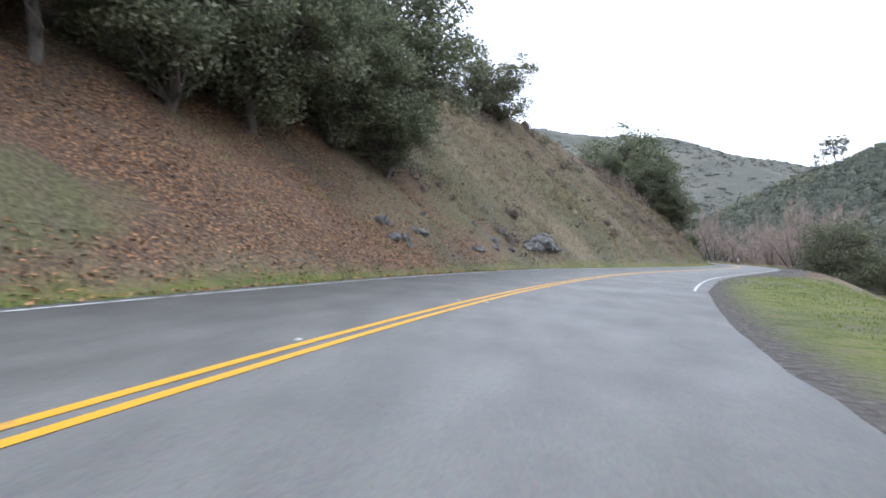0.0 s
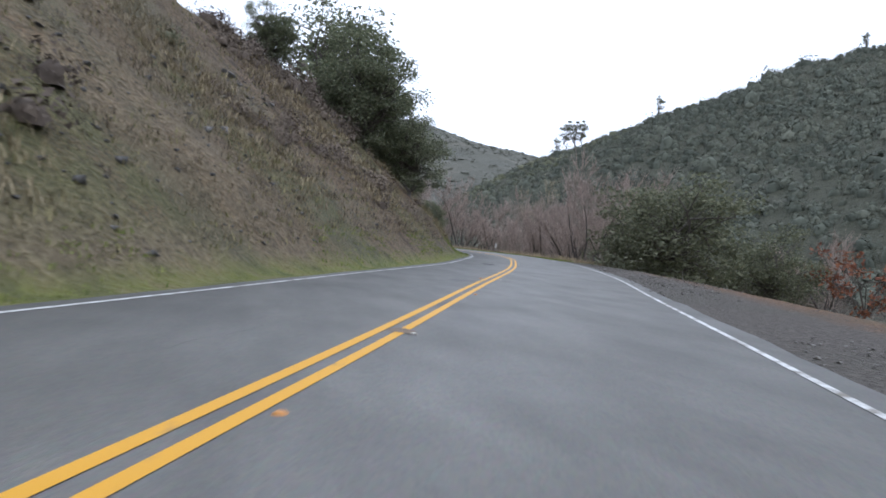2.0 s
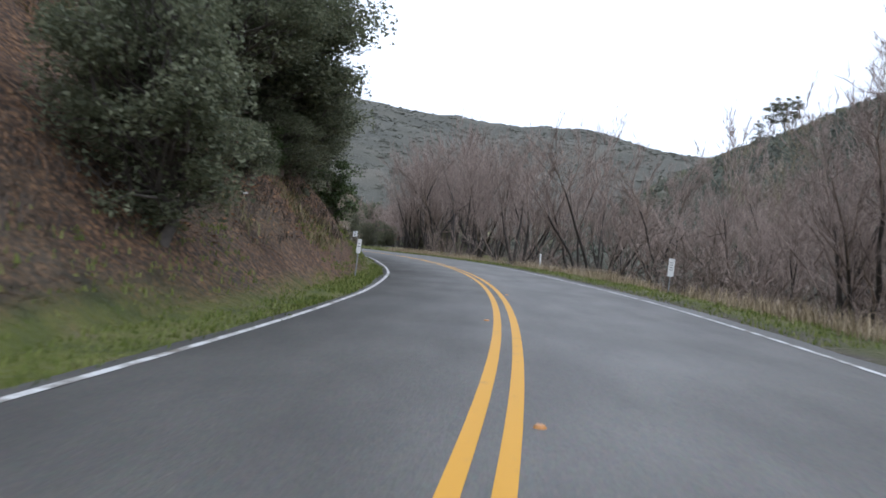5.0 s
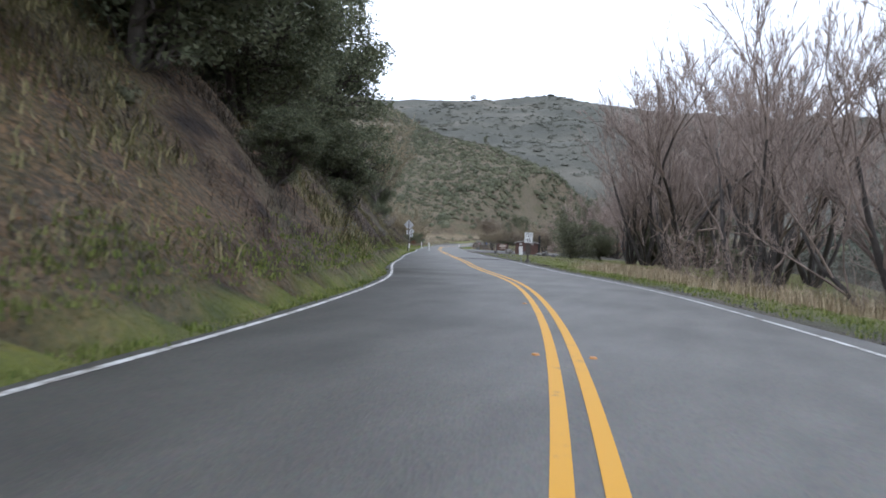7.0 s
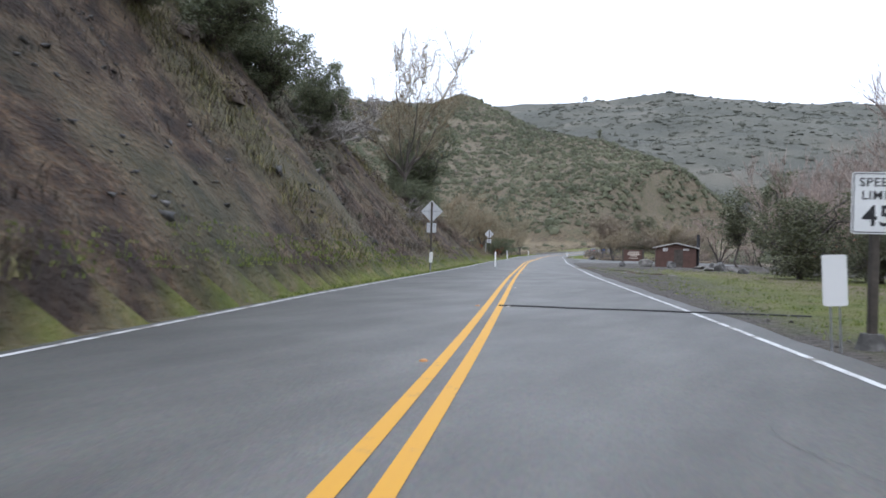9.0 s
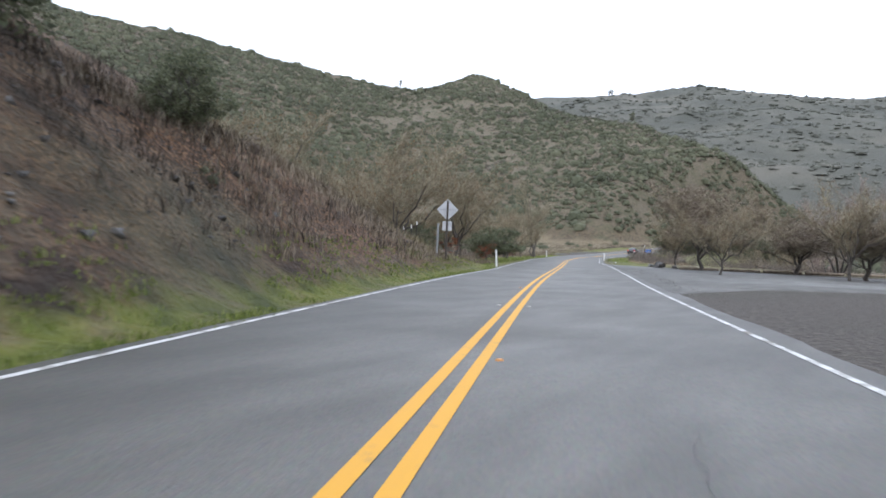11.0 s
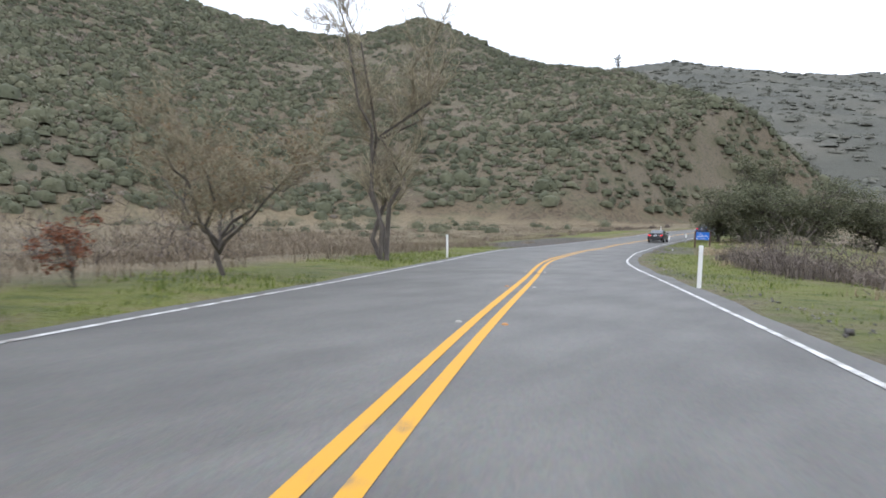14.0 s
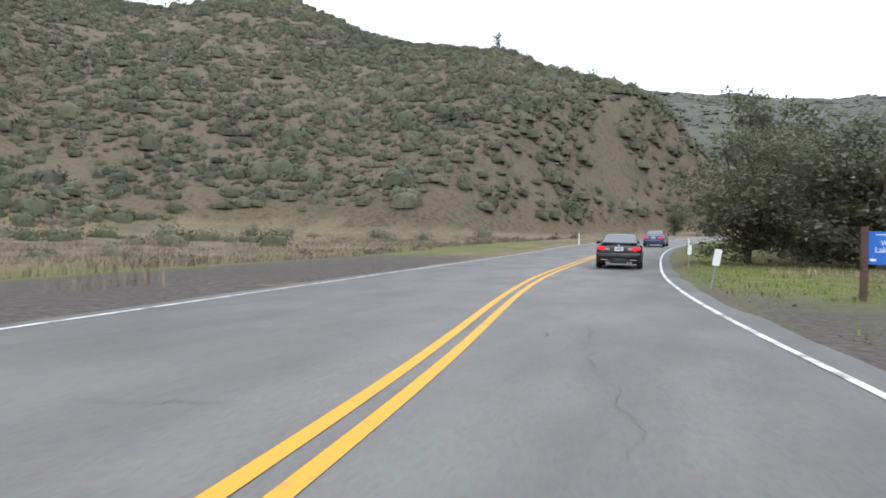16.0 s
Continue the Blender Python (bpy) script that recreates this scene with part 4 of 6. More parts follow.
ridge_pine = [leafy_tree("ridge_pine", "lone airy pine on the ridge", "tree", 121, 14.0, 4.5, OAK_LEAF_LIGHT, 26, 40, 0.35, 0.3, 0.2, 0.1)]
plant(ridge_pine, [(207, 429, 1.3), (203, 431, 1.05), (211, 427, 0.9), (199, 434, 0.6), (250, 414, 0.75), (330, 358, 0.6), (-383, 1570, 0.8, 1.6), (-388, 1571, 0.6, 1.6), (-205, 606, 0.35), (-60, 591, 0.4)], "lone trees on the ridge", 9)
valley_pine = [leafy_tree("valley_pine", "slender airy grey-green pine beside the creek", "tree", 125, 12.0, 4.2, OAK_LEAF_LIGHT, 60, 60, 0.2, 0.12, 0.16, 0.1)]
plant(valley_pine, [(-0.5, 436, 1.0), (3.2, 438, 0.95), (1.4, 441, 0.8), (47, 283, 0.7, 1.2), (50.5, 288, 0.85, 1.2), (48.5, 292, 0.75, 1.2)], "slender pines by the creek", 12)


# ---- scrub and grass, too many to count ----
def scatter(n, x0, x1, y0, y1, seed, keep):
    rng = np.random.default_rng(seed)
    p = np.stack([rng.uniform(x0, x1, n), rng.uniform(y0, y1, n)], 1)
    return p[keep(p[:, 0], p[:, 1], rng)], rng


def lat_of(x, y):
    k = slant(np.clip(y, -399, 639))
    return (x - centre(y)) / np.sqrt(1 + k * k)


def scrub(name, label, spots, rng, radius, per, size, mat, squash=0.6, trees=0.0, core=0.82, lump=0.2):
    """Low rounded bushes: a leafy shell of small sprays round a lumpy core; each bush has a tone of its own."""
    m = len(spots)
    r = radius * rng.lognormal(0, 0.34, m)
    z = terrain(spots[:, 0], spots[:, 1])
    base = np.concatenate([spots, z[:, None]], 1)
    tall = squash * rng.uniform(0.7, 1.4, m) + trees * rng.uniform(0, 1, m)
    shape = np.stack([r * rng.uniform(0.8, 1.3, m), r, r * tall * 1.5], 1)
    # dome: two rings of seven and a top
    el = np.concatenate([np.full(7, -0.3), np.full(7, 0.6), [math.pi / 2]])
    az = np.concatenate([np.arange(7), np.arange(7) + 0.5, [0]]) * 2 * math.pi / 7
    unit = np.stack([np.cos(el) * np.cos(az), np.cos(el) * np.sin(az), np.sin(el)], 1)
    dome = base[:, None] + unit[None] * rng.uniform(1 - lump, 1 + lump, (m, 15, 1)) * shape[:, None] * core
    tri = [(i, (i + 1) % 7, 7 + i) for i in range(7)] + [((i + 1) % 7, 7 + (i + 1) % 7, 7 + i) for i in range(7)] + [(7 + i, 7 + (i + 1) % 7, 14) for i in range(7)]
    f1 = (np.arange(m) * 15)[:, None, None] + np.array(tri)[None]
    c = np.repeat(base, per, 0)
    sh = np.repeat(shape, per, 0)
    d = rng.normal(size=c.shape)
    d /= np.linalg.norm(d, axis=1)[:, None]
    d[:, 2] = np.abs(d[:, 2])
    p = c + d * sh * rng.uniform(core * 0.95, 1.1, (len(c), 1))
    a = rng.normal(size=p.shape)
    a -= d * (a * d).sum(1)[:, None] * 0.8
    a /= np.linalg.norm(a, axis=1)[:, None]
    b = np.cross(d + rng.normal(size=p.shape) * 0.3, a)
    b /= np.linalg.norm(b, axis=1)[:, None]
    s = sh[:, 1:2] * size * rng.uniform(0.5, 1.3, (len(c), 1))
    v = np.stack([p - a * s, p + b * s * 0.8, p + a * s * 0.7 - b * s * 0.5], 1).reshape(-1, 3)
    off = m * 15
    faces = np.concatenate([f1.reshape(-1, 3), np.arange(len(v)).reshape(-1, 3) + off])
    me = mesh_of(name, np.concatenate([dome.reshape(-1, 3), v]), faces, mat)
    sm = np.zeros(len(faces), bool)
    sm[:m * 21] = True
    me.polygons.foreach_set("use_smooth", sm)
    tone = rng.uniform(0, 1, m)
    spray = np.clip(np.repeat(tone, per) + rng.normal(size=len(c)) * 0.14, 0, 1)
    at = me.attributes.new("tone", "FLOAT", "POINT")
    at.data.foreach_set("value", np.concatenate([np.repeat(tone, 15), np.repeat(spray, 3)]).astype(np.float32))
    return tagged(new(name, me), label, "scrub", kind="stuff")


def scrub_material(name, colors, patch=45.0, grain=1.6, mix=0.6):
    """Leaves that differ from bush to bush and drift in colour over the slope."""
    m = bpy.data.materials.new(name)
    m.use_nodes = True
    n, l = m.node_tree.nodes, m.node_tree.links
    b = n["Principled BSDF"]
    b.inputs["Roughness"].default_value = 0.9
    co = n.new("ShaderNodeTexCoord").outputs["Object"]
    big, small = n.new("ShaderNodeTexNoise"), n.new("ShaderNodeTexNoise")
    big.inputs["Scale"].default_value, big.inputs["Detail"].default_value = 1 / patch, 4
    small.inputs["Scale"].default_value, small.inputs["Detail"].default_value, small.inputs["Roughness"].default_value = grain, 5, 0.7
    l.new(co, big.inputs["Vector"])
    l.new(co, small.inputs["Vector"])
    tone = n.new("ShaderNodeAttribute")
    tone.attribute_name = "tone"
    wide = n.new("ShaderNodeMapRange")
    wide.inputs[1].default_value, wide.inputs[2].default_value = 0.3, 0.7
    l.new(big.outputs["Fac"], wide.inputs[0])
    x = n.new("ShaderNodeMix")
    x.inputs[0].default_value = mix
    l.new(wide.outputs[0], x.inputs[2])
    l.new(tone.outputs["Fac"], x.inputs[3])
    r = n.new("ShaderNodeValToRGB")
    e = r.color_ramp.elements
    e[0].position, e[0].color = 0.12, (*colors[0], 1)
    e[1].position, e[1].color = 0.88, (*colors[-1], 1)
    e.new(0.5).color = (*colors[1], 1)
    l.new(x.outputs[0], r.inputs["Fac"])
    o = n.new("ShaderNodeMix")
    o.data_type, o.blend_type = "RGBA", "OVERLAY"
    o.inputs[0].default_value = 0.5
    l.new(r.outputs[0], o.inputs[6])
    l.new(small.outputs["Fac"], o.inputs[7])
    l.new(o.outputs[2], b.inputs["Base Color"])
    return m


def clump_mask(x, y, size, seed, cut):
    return fbm(x, y, size, seed, 3) > cut


HILL_SCRUB = scrub_material("hill_scrub_leaves", [(0.055, 0.061, 0.034), (0.088, 0.094, 0.053), (0.135, 0.133, 0.08)])
HILL_BROWN = scrub_material("hill_brown_scrub", [(0.1, 0.083, 0.063), (0.155, 0.131, 0.1), (0.225, 0.193, 0.15)])
# lifted dark tones and low contrast: haze is painted into these leaves
FAR_SCRUB = scrub_material("far_hazy_scrub", [(0.086, 0.09, 0.07), (0.108, 0.11, 0.087), (0.138, 0.135, 0.108)], 160, 0.3)
WOOD_SCRUB = scrub_material("woodland_leaves", [(0.054, 0.063, 0.047), (0.086, 0.096, 0.071), (0.13, 0.136, 0.1)], 60, 1.2)
BANK_BROWN = scrub_material("withered_bank_brush", [(0.066, 0.05, 0.038), (0.115, 0.089, 0.068), (0.18, 0.142, 0.108)], 8, 5)
DULL_STRAW = material("dull_brown_straw", [(0.12, 0.095, 0.066), (0.19, 0.152, 0.106), (0.28, 0.228, 0.16)], 3, 0.9, 0.0, island=0.55)
BROWN_SCRUB = material("bare_brown_scrub", [(0.075, 0.06, 0.05), (0.135, 0.11, 0.092), (0.215, 0.177, 0.146)], 5, 0.95, 0.0, island=0.5)
BARE = ((-21, 550, 4, 9), (-84, 470, 6, 3.5), (-48, 474, 15, 8), (-39, 490, 7, 6), (-64, 464, 6, 3), (-102, 474, 6, 3.5), (-128, 503, 2, 7))


def bald(x, y):
    """True on the few bare patches of dry soil and meadow on the hill."""
    out = np.zeros(np.shape(x), bool)
    for cx, cy, rx, ry in BARE:
        out |= ((x - cx) / rx) ** 2 + ((y - cy) / ry) ** 2 < 1 + 1.6 * fbm(x, y, 8, 88, 3)
    return out


def hill_spots(n, x0, x1, y0, y1, seed, cut, high=None):
    def keep(x, y, r):
        z = terrain(x, y) - grade(y)
        ok = (np.abs(lat_of(x, y)) > 22) & (z > 2.5 + 9 * fbm(x, y, 40, 71)) & clump_mask(x, y, 34, 77, cut + 0.16 * r.uniform(size=len(x))) & ~bald(x, y)
        return ok & (r.uniform(size=len(x)) < np.clip(0.3 + z / high, 0, 1)) if high else ok
    return scatter(n, x0, x1, y0, y1, seed, keep)


p, rng = hill_spots(19000, -300, 70, 418, 640, 201, -0.36)
scrub("hill_chaparral", "olive green chaparral bushes covering the dry hill", p, rng, 1.25, 42, 0.16, HILL_SCRUB, 0.52, 0.0, 0.76)
p, rng = hill_spots(7000, -300, 70, 418, 640, 221, -0.36, 80)
scrub("hill_brown_chaparral", "grey-brown leafless brush among the chaparral", p, rng, 1.1, 40, 0.17, HILL_BROWN, 0.45, 0.0, 0.5)
p, rng = hill_spots(1100, -260, 60, 440, 620, 222, -0.1)
scrub("hill_oak_scrub", "larger dark green scrub oaks on the hill", p, rng, 1.8, 110, 0.13, HILL_SCRUB, 0.6, 0.25, 0.55)
p, rng = hill_spots(9000, -320, -60, 240, 450, 202, -0.36)
scrub("hill_chaparral_west", "olive green chaparral bushes covering the dry hill", p, rng, 1.5, 40, 0.16, HILL_SCRUB, 0.5, 0.0, 0.74)
p, rng = hill_spots(4500, -320, -60, 240, 450, 223, -0.36, 80)
scrub("hill_brown_chaparral_west", "grey-brown leafless brush among the chaparral", p, rng, 1.4, 34, 0.17, HILL_BROWN, 0.45, 0.0, 0.5)
p, rng = scatter(17000, 90, 440, -80, 520, 203, lambda x, y, r: (lat_of(x, y) > 42) & ((terrain(x, y) > 4) | (r.uniform(size=len(x)) < 0.5)))
scrub("hillside_woodland", "dense dark evergreen woodland on the steep hill", p, rng, 2.1, 46, 0.17, WOOD_SCRUB, 0.55, 0.35, 0.55)
# distant scrub; its leaf colour includes the haze
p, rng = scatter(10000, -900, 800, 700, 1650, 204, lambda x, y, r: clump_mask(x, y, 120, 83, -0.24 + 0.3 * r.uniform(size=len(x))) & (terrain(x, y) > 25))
scrub("far_scrub", "patchy scrub on the distant hills, haze in its grey-green colour", p, rng, 3.6, 10, 0.24, FAR_SCRUB, 0.2, 0.0, 0.75)
p, rng = scatter(7000, 30, 300, 400, 760, 227, lambda x, y, r: (lat_of(x, y) > 34) & clump_mask(x, y, 34, 78, -0.22 + 0.2 * r.uniform(size=len(x))))
scrub("valley_chaparral", "olive green chaparral on the slopes past the creek", p, rng, 1.8, 26, 0.17, HILL_SCRUB, 0.52)
# low brush on the cut bank
p, rng = scatter(2600, 20, 66, 40, 292, 224, lambda x, y, r: (lat_of(x, y) < -6.6) & (lat_of(x, y) > -22) & clump_mask(x, y, 7, 58, 0.02 + 0.16 * r.uniform(size=len(x))))
scrub("bank_brush", "low withered brown brush on the cut bank", p, rng, 0.5, 150, 0.12, BANK_BROWN, 0.6, 0.2, 0.45)
p, rng = scatter(1700, 20, 66, 60, 292, 225, lambda x, y, r: (lat_of(x, y) < -6.8) & (lat_of(x, y) > -20) & clump_mask(x, y, 9, 59, 0.05 + 0.14 * r.uniform(size=len(x))))
scrub("bank_shrubs", "small olive green shrubs on the cut bank", p, rng, 0.42, 140, 0.12, HILL_SCRUB, 0.6, 0.2, 0.45)
p, rng = scatter(1400, 44, 56, 80, 100, 230, lambda x, y, r: np.abs((x - 47.4) - (y - 85.5) * 0.55 - 0.6 * np.sin(y * 1.3)) < 0.55)
scrub("slope_brush", "band of dead brown brush down the grassy slope", p, rng, 0.4, 150, 0.12, BANK_BROWN, 0.6, 0.3, 0.4)
# brown brush along the crest of the slope
p, rng = scatter(9000, 10, 62, 44, 112, 228, lambda x, y, r: (np.abs(-lat_of(x, y) - np.interp(y, [44, 60, 80, 100, 112], [27, 24, 20.5, 15, 15])) < 2.6) & clump_mask(x, y, 8, 62, -0.08 + 0.1 * r.uniform(size=len(x))))
scrub("crest_brush", "dark brown withered brush along the crest of the slope", p, rng, 0.6, 150, 0.11, BANK_BROWN, 0.5, 0.3, 0.45)
# low bushes where the hill meets the field
p, rng = scatter(420, -120, 20, 400, 480, 226, lambda x, y, r: (lat_of(x, y) < -26) & clump_mask(x, y, 12, 60, 0.0))
scrub("field_bushes", "low grey-green bushes at the foot of the hill", p, rng, 1.1, 170, 0.09, HILL_SCRUB, 0.6, 0.0, 0.6)
p, rng = scatter(900, -60, 0, 405, 480, 229, lambda x, y, r: (np.abs(-lat_of(x, y) - 17) < 4) & clump_mask(x, y, 10, 63, -0.02))
scrub("field_edge_brush", "low red-brown dead brush along the field edge", p, rng, 0.55, 90, 0.12, BANK_BROWN, 0.45, 0.0, 0.5)
p, rng = scatter(5200, 40, 120, 108, 300, 205, lambda x, y, r: (lat_of(x, y) > np.interp(y, [108, 200, 215, 300], [10, 9.5, 24, 28])) & (lat_of(x, y) < 40))


def thicket(name, label, spots, rng, tall, per, mat, width=0.012, category="thicket"):
    """Tangled bare stems and twigs."""
    z = terrain(spots[:, 0], spots[:, 1])
    h = tall * rng.uniform(0.4, 1.2, len(spots)) * np.clip(1 + 2.2 * fbm(spots[:, 0], spots[:, 1], 9, 66, 3), 0.35, 1.7)
    c = np.repeat(np.concatenate([spots, z[:, None]], 1), per, 0)
    hh = np.repeat(h, per)
    start = rng.uniform(0, 0.75, len(c)) * hh
    q = c + np.stack([rng.normal(size=len(c)) * 0.3 * hh ** 0.6, rng.normal(size=len(c)) * 0.3 * hh ** 0.6, start], 1)
    d = rng.normal(size=c.shape) * 0.7 + np.array([0, 0, 0.75])
    d /= np.linalg.norm(d, axis=1)[:, None]
    ln = hh * rng.uniform(0.14, 0.42, len(c))
    side = np.cross(d, rng.normal(size=d.shape))
    side /= np.linalg.norm(side, axis=1)[:, None]
    w = width * (1 + hh * 0.5)[:, None]
    v = np.stack([q - side * w, q + side * w, q + d * ln[:, None] + side * w * 0.25], 1).reshape(-1, 3)
    return tagged(new(name, mesh_of(name, v, np.arange(len(v)).reshape(-1, 3), mat)), label, category, kind="stuff")


thicket("creek_thicket", "tangled leafless brush along the creek", p, rng, 2.5, 52, BROWN_SCRUB, 0.006)
p, rng = scatter(1500, 55, 100, 140, 208, 231, lambda x, y, r: (lat_of(x, y) > 10.5) & (lat_of(x, y) < 19))
thicket("willow_undergrowth", "reddish-brown leafless shoots under the willows", p, rng, 3.4, 70, WILLOW_TWIG, 0.006)
p, rng = scatter(4200, -5, 60, 326, 405, 206, lambda x, y, r: (lat_of(x, y) > 8.2) & (lat_of(x, y) < 40) & ((y < 372) | (lat_of(x, y) > 22)))
thicket("bank_thicket", "low brown brush on the creek bank", p, rng, 1.6, 40, BROWN_SCRUB, 0.008)
p, rng = scatter(900, -45, 16, 286, 372, 207, lambda x, y, r: (lat_of(x, y) < -8.5) & clump_mask(x, y, 9, 57, -0.05))
thicket("field_thicket", "leafless grey brush at the edge of the field", p, rng, 1.7, 40, BROWN_SCRUB, 0.007)
p, rng = scatter(700, 70, 112, 0, 120, 208, lambda x, y, r: (lat_of(x, y) > 21) & (lat_of(x, y) < 40))
thicket("roadside_brush", "bare brown brush past the turnout", p, rng, 2.6, 44, BROWN_SCRUB, 0.007)
p, rng = scatter(2600, -60, 8, 346, 392, 209, lambda x, y, r: (lat_of(x, y) < np.interp(y, [346, 366, 374], [-9, -10, -15])) & (lat_of(x, y) > -36) & clump_mask(x, y, 8, 64, -0.1))
thicket("field_reeds", "waist-high straw-brown dead reeds beside the field", p, rng, 1.3, 50, DULL_STRAW, 0.007)


# ---- grass, stones ----
def grass(name, label, spots, rng, tall, per, mat, width=0.012, spread=0.12, bend_by=0.45):
    """Tufts of bent blades."""
    z = terrain(spots[:, 0], spots[:, 1])
    h = tall * rng.uniform(0.45, 1.25, len(spots))
    c = np.repeat(np.concatenate([spots, z[:, None] - 0.03], 1), per, 0)
    hh = np.repeat(h, per)[:, None] * rng.uniform(0.6, 1.1, (len(c), 1))
    q = c + rng.normal(size=c.shape) * np.array([spread, spread, 0])
    az = rng.uniform(0, 2 * np.pi, len(c))
    out = np.stack([np.cos(az), np.sin(az), np.zeros_like(az)], 1)
    side = np.stack([-np.sin(az), np.cos(az), np.zeros_like(az)], 1) * width * rng.uniform(0.6, 1.4, (len(c), 1))
    mid = q + np.array([0, 0, 1]) * hh * 0.6 + out * hh * bend_by * 0.3
    tip = q + np.array([0, 0, 1]) * hh + out * hh * bend_by
    v = np.stack([q - side, q + side, mid + side * 0.7, mid - side * 0.7, tip], 1).reshape(-1, 3)
    k = (np.arange(len(c)) * 5)[:, None]
    f = np.concatenate([k + [0, 1, 2], k + [0, 2, 3], k + [3, 2, 4]], 1).reshape(-1, 3)
    return tagged(new(name, mesh_of(name, v, f, mat)), label, "grass", kind="stuff")


def verge(n, y0, y1, lat0, lat1, seed, cut=None):
    rng = np.random.default_rng(seed)
    y, la = rng.uniform(y0, y1, n), rng.uniform(lat0, lat1, n)
    k = slant(y)
    m = np.sqrt(1 + k * k)
    p = np.stack([centre(y) + la / m, y - la * k / m], 1)
    if cut is not None:
        p = p[fbm(p[:, 0], p[:, 1], 5, seed, 3) > cut]
    return p, rng


TALL_STRAW = material("pale_seed_grass", [(0.22, 0.165, 0.1), (0.36, 0.28, 0.175), (0.5, 0.41, 0.28)], 3, 0.9, 0.0, island=0.55)
DRY_STRAW = material("yellowish_slope_straw", [(0.16, 0.128, 0.07), (0.25, 0.2, 0.115), (0.36, 0.295, 0.18)], 3, 0.9, 0.0, island=0.55)
OLIVE_GRASS = material("olive_slope_grass", [(0.085, 0.085, 0.03), (0.16, 0.15, 0.058), (0.27, 0.23, 0.11)], 3, 0.9, 0.0, island=0.55)
DARK_WEED = material("dark_withered_weeds", [(0.035, 0.03, 0.024), (0.075, 0.06, 0.045), (0.13, 0.1, 0.075)], 3, 0.95, 0.0, island=0.55)
p, rng = verge(5000, 2, 300, -5.7, -4.5, 301, -0.05)
grass("green_verge", "short fresh green grass at the foot of the bank", p, rng, 0.12, 8, GREEN_GRASS, 0.012)
rng = np.random.default_rng(319)
ye = rng.uniform(112, 292, 6500)
le = left_edge(ye) - 0.3 - rng.uniform(0, 1.15, len(ye)) ** 1.4
ke = slant(ye)
p = np.stack([centre(ye) + le / np.sqrt(1 + ke * ke), ye - le * ke / np.sqrt(1 + ke * ke)], 1)
p = p[fbm(p[:, 0], p[:, 1], 4, 319, 3) > -0.12]
grass("green_inner_edge", "short fresh green grass beside the white line", p, rng, 0.11, 8, GREEN_GRASS, 0.012)
p, rng = verge(2600, 300, 380, -8.2, -4.5, 302, -0.1)
grass("green_field_edge", "short green grass along the road edge", p, rng, 0.15, 6, GREEN_GRASS, 0.012)
p, rng = verge(5000, 0, 58, 6.6, 17, 303, -0.16)
grass("green_turnout", "short green grass beside the gravel turnout", p, rng, 0.09, 8, GREEN_GRASS, 0.012)
p, rng = verge(3200, 206, 256, 4.8, 18, 304, -0.18)
grass("green_lawn", "short green grass by the parking area", p, rng, 0.09, 8, GREEN_GRASS, 0.012)
p, rng = verge(3200, 338, 420, 4.7, 13, 305, -0.12)
grass("green_sign_lawn", "short green grass around the blue sign", p, rng, 0.14, 6, GREEN_GRASS, 0.012)
p, rng = verge(260, 352, 372, 8.5, 13.5, 318)
grass("low_brown_brush", "low dark brown leafless brush on the lawn", p, rng, 0.7, 60, BROWN_SCRUB, 0.008, 0.3, 0.6)
p, rng = verge(2600, 115, 208, 4.8, 6.6, 306, -0.1)
grass("green_outer_verge", "short green grass along the outer road edge", p, rng, 0.14, 6, GREEN_GRASS, 0.012)
p, rng = verge(2600, 112, 210, 6.2, 9.5, 307, -0.1)
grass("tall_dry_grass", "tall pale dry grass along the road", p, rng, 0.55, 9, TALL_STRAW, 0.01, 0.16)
p, rng = verge(2200, 330, 425, 7.5, 14, 308, -0.02)
grass("dry_grass_bank", "tall pale dry grass on the creek bank", p, rng, 0.4, 9, TALL_STRAW, 0.01, 0.16)
p, rng = verge(3600, 352, 395, -22, -7.5, 309, -0.05)
grass("dry_field_grass", "tall pale dry grass on the field", p, rng, 0.42, 9, DULL_STRAW, 0.011, 0.25)
p, rng = verge(5200, 393, 480, -48, -13, 317, -0.05)
grass("dry_hill_foot_grass", "tall brown dry grass below the hill", p, rng, 0.38, 8, DULL_STRAW, 0.016, 0.35)
p, rng = verge(4200, 286, 352, -40, -8, 310, -0.08)
grass("dry_meadow", "pale dry grass under the oaks", p, rng, 0.4, 7, DULL_STRAW, 0.012, 0.25)
p, rng = verge(8000, 44, 92, -22, -5.4, 311, -0.06)
grass("dry_slope_grass", "dry tufted grass on the steep slope", p, rng, 0.24, 9, DRY_GRASS, 0.012, 0.2, 0.9)
p, rng = verge(9000, 42, 118, -24, -5.6, 320, 0.05)
grass("straw_clumps", "thick clumps of straw-coloured grass on the slope", p, rng, 0.34, 12, DRY_STRAW, 0.014, 0.3, 0.9)
p, rng = verge(4500, 40, 122, -20, -5.2, 312, 0.0)
grass("olive_slope_tufts", "olive green tufts on the steep slope", p, rng, 0.2, 9, OLIVE_GRASS, 0.012, 0.22, 0.8)
p, rng = verge(2600, 262, 304, -11, -5.0, 321, -0.05)
grass("crest_straw", "tall straw-brown grass on the low end of the bank", p, rng, 0.38, 9, DULL_STRAW, 0.011, 0.22, 0.7)
p, rng = verge(16000, 125, 288, -16, -5.0, 313)
p = p[streak(p[:, 1], lat_of(p[:, 0], p[:, 1])) > -np.interp(p[:, 1], [150, 165, 205, 218], [-0.04, 0.04, 0.03, -0.09])]
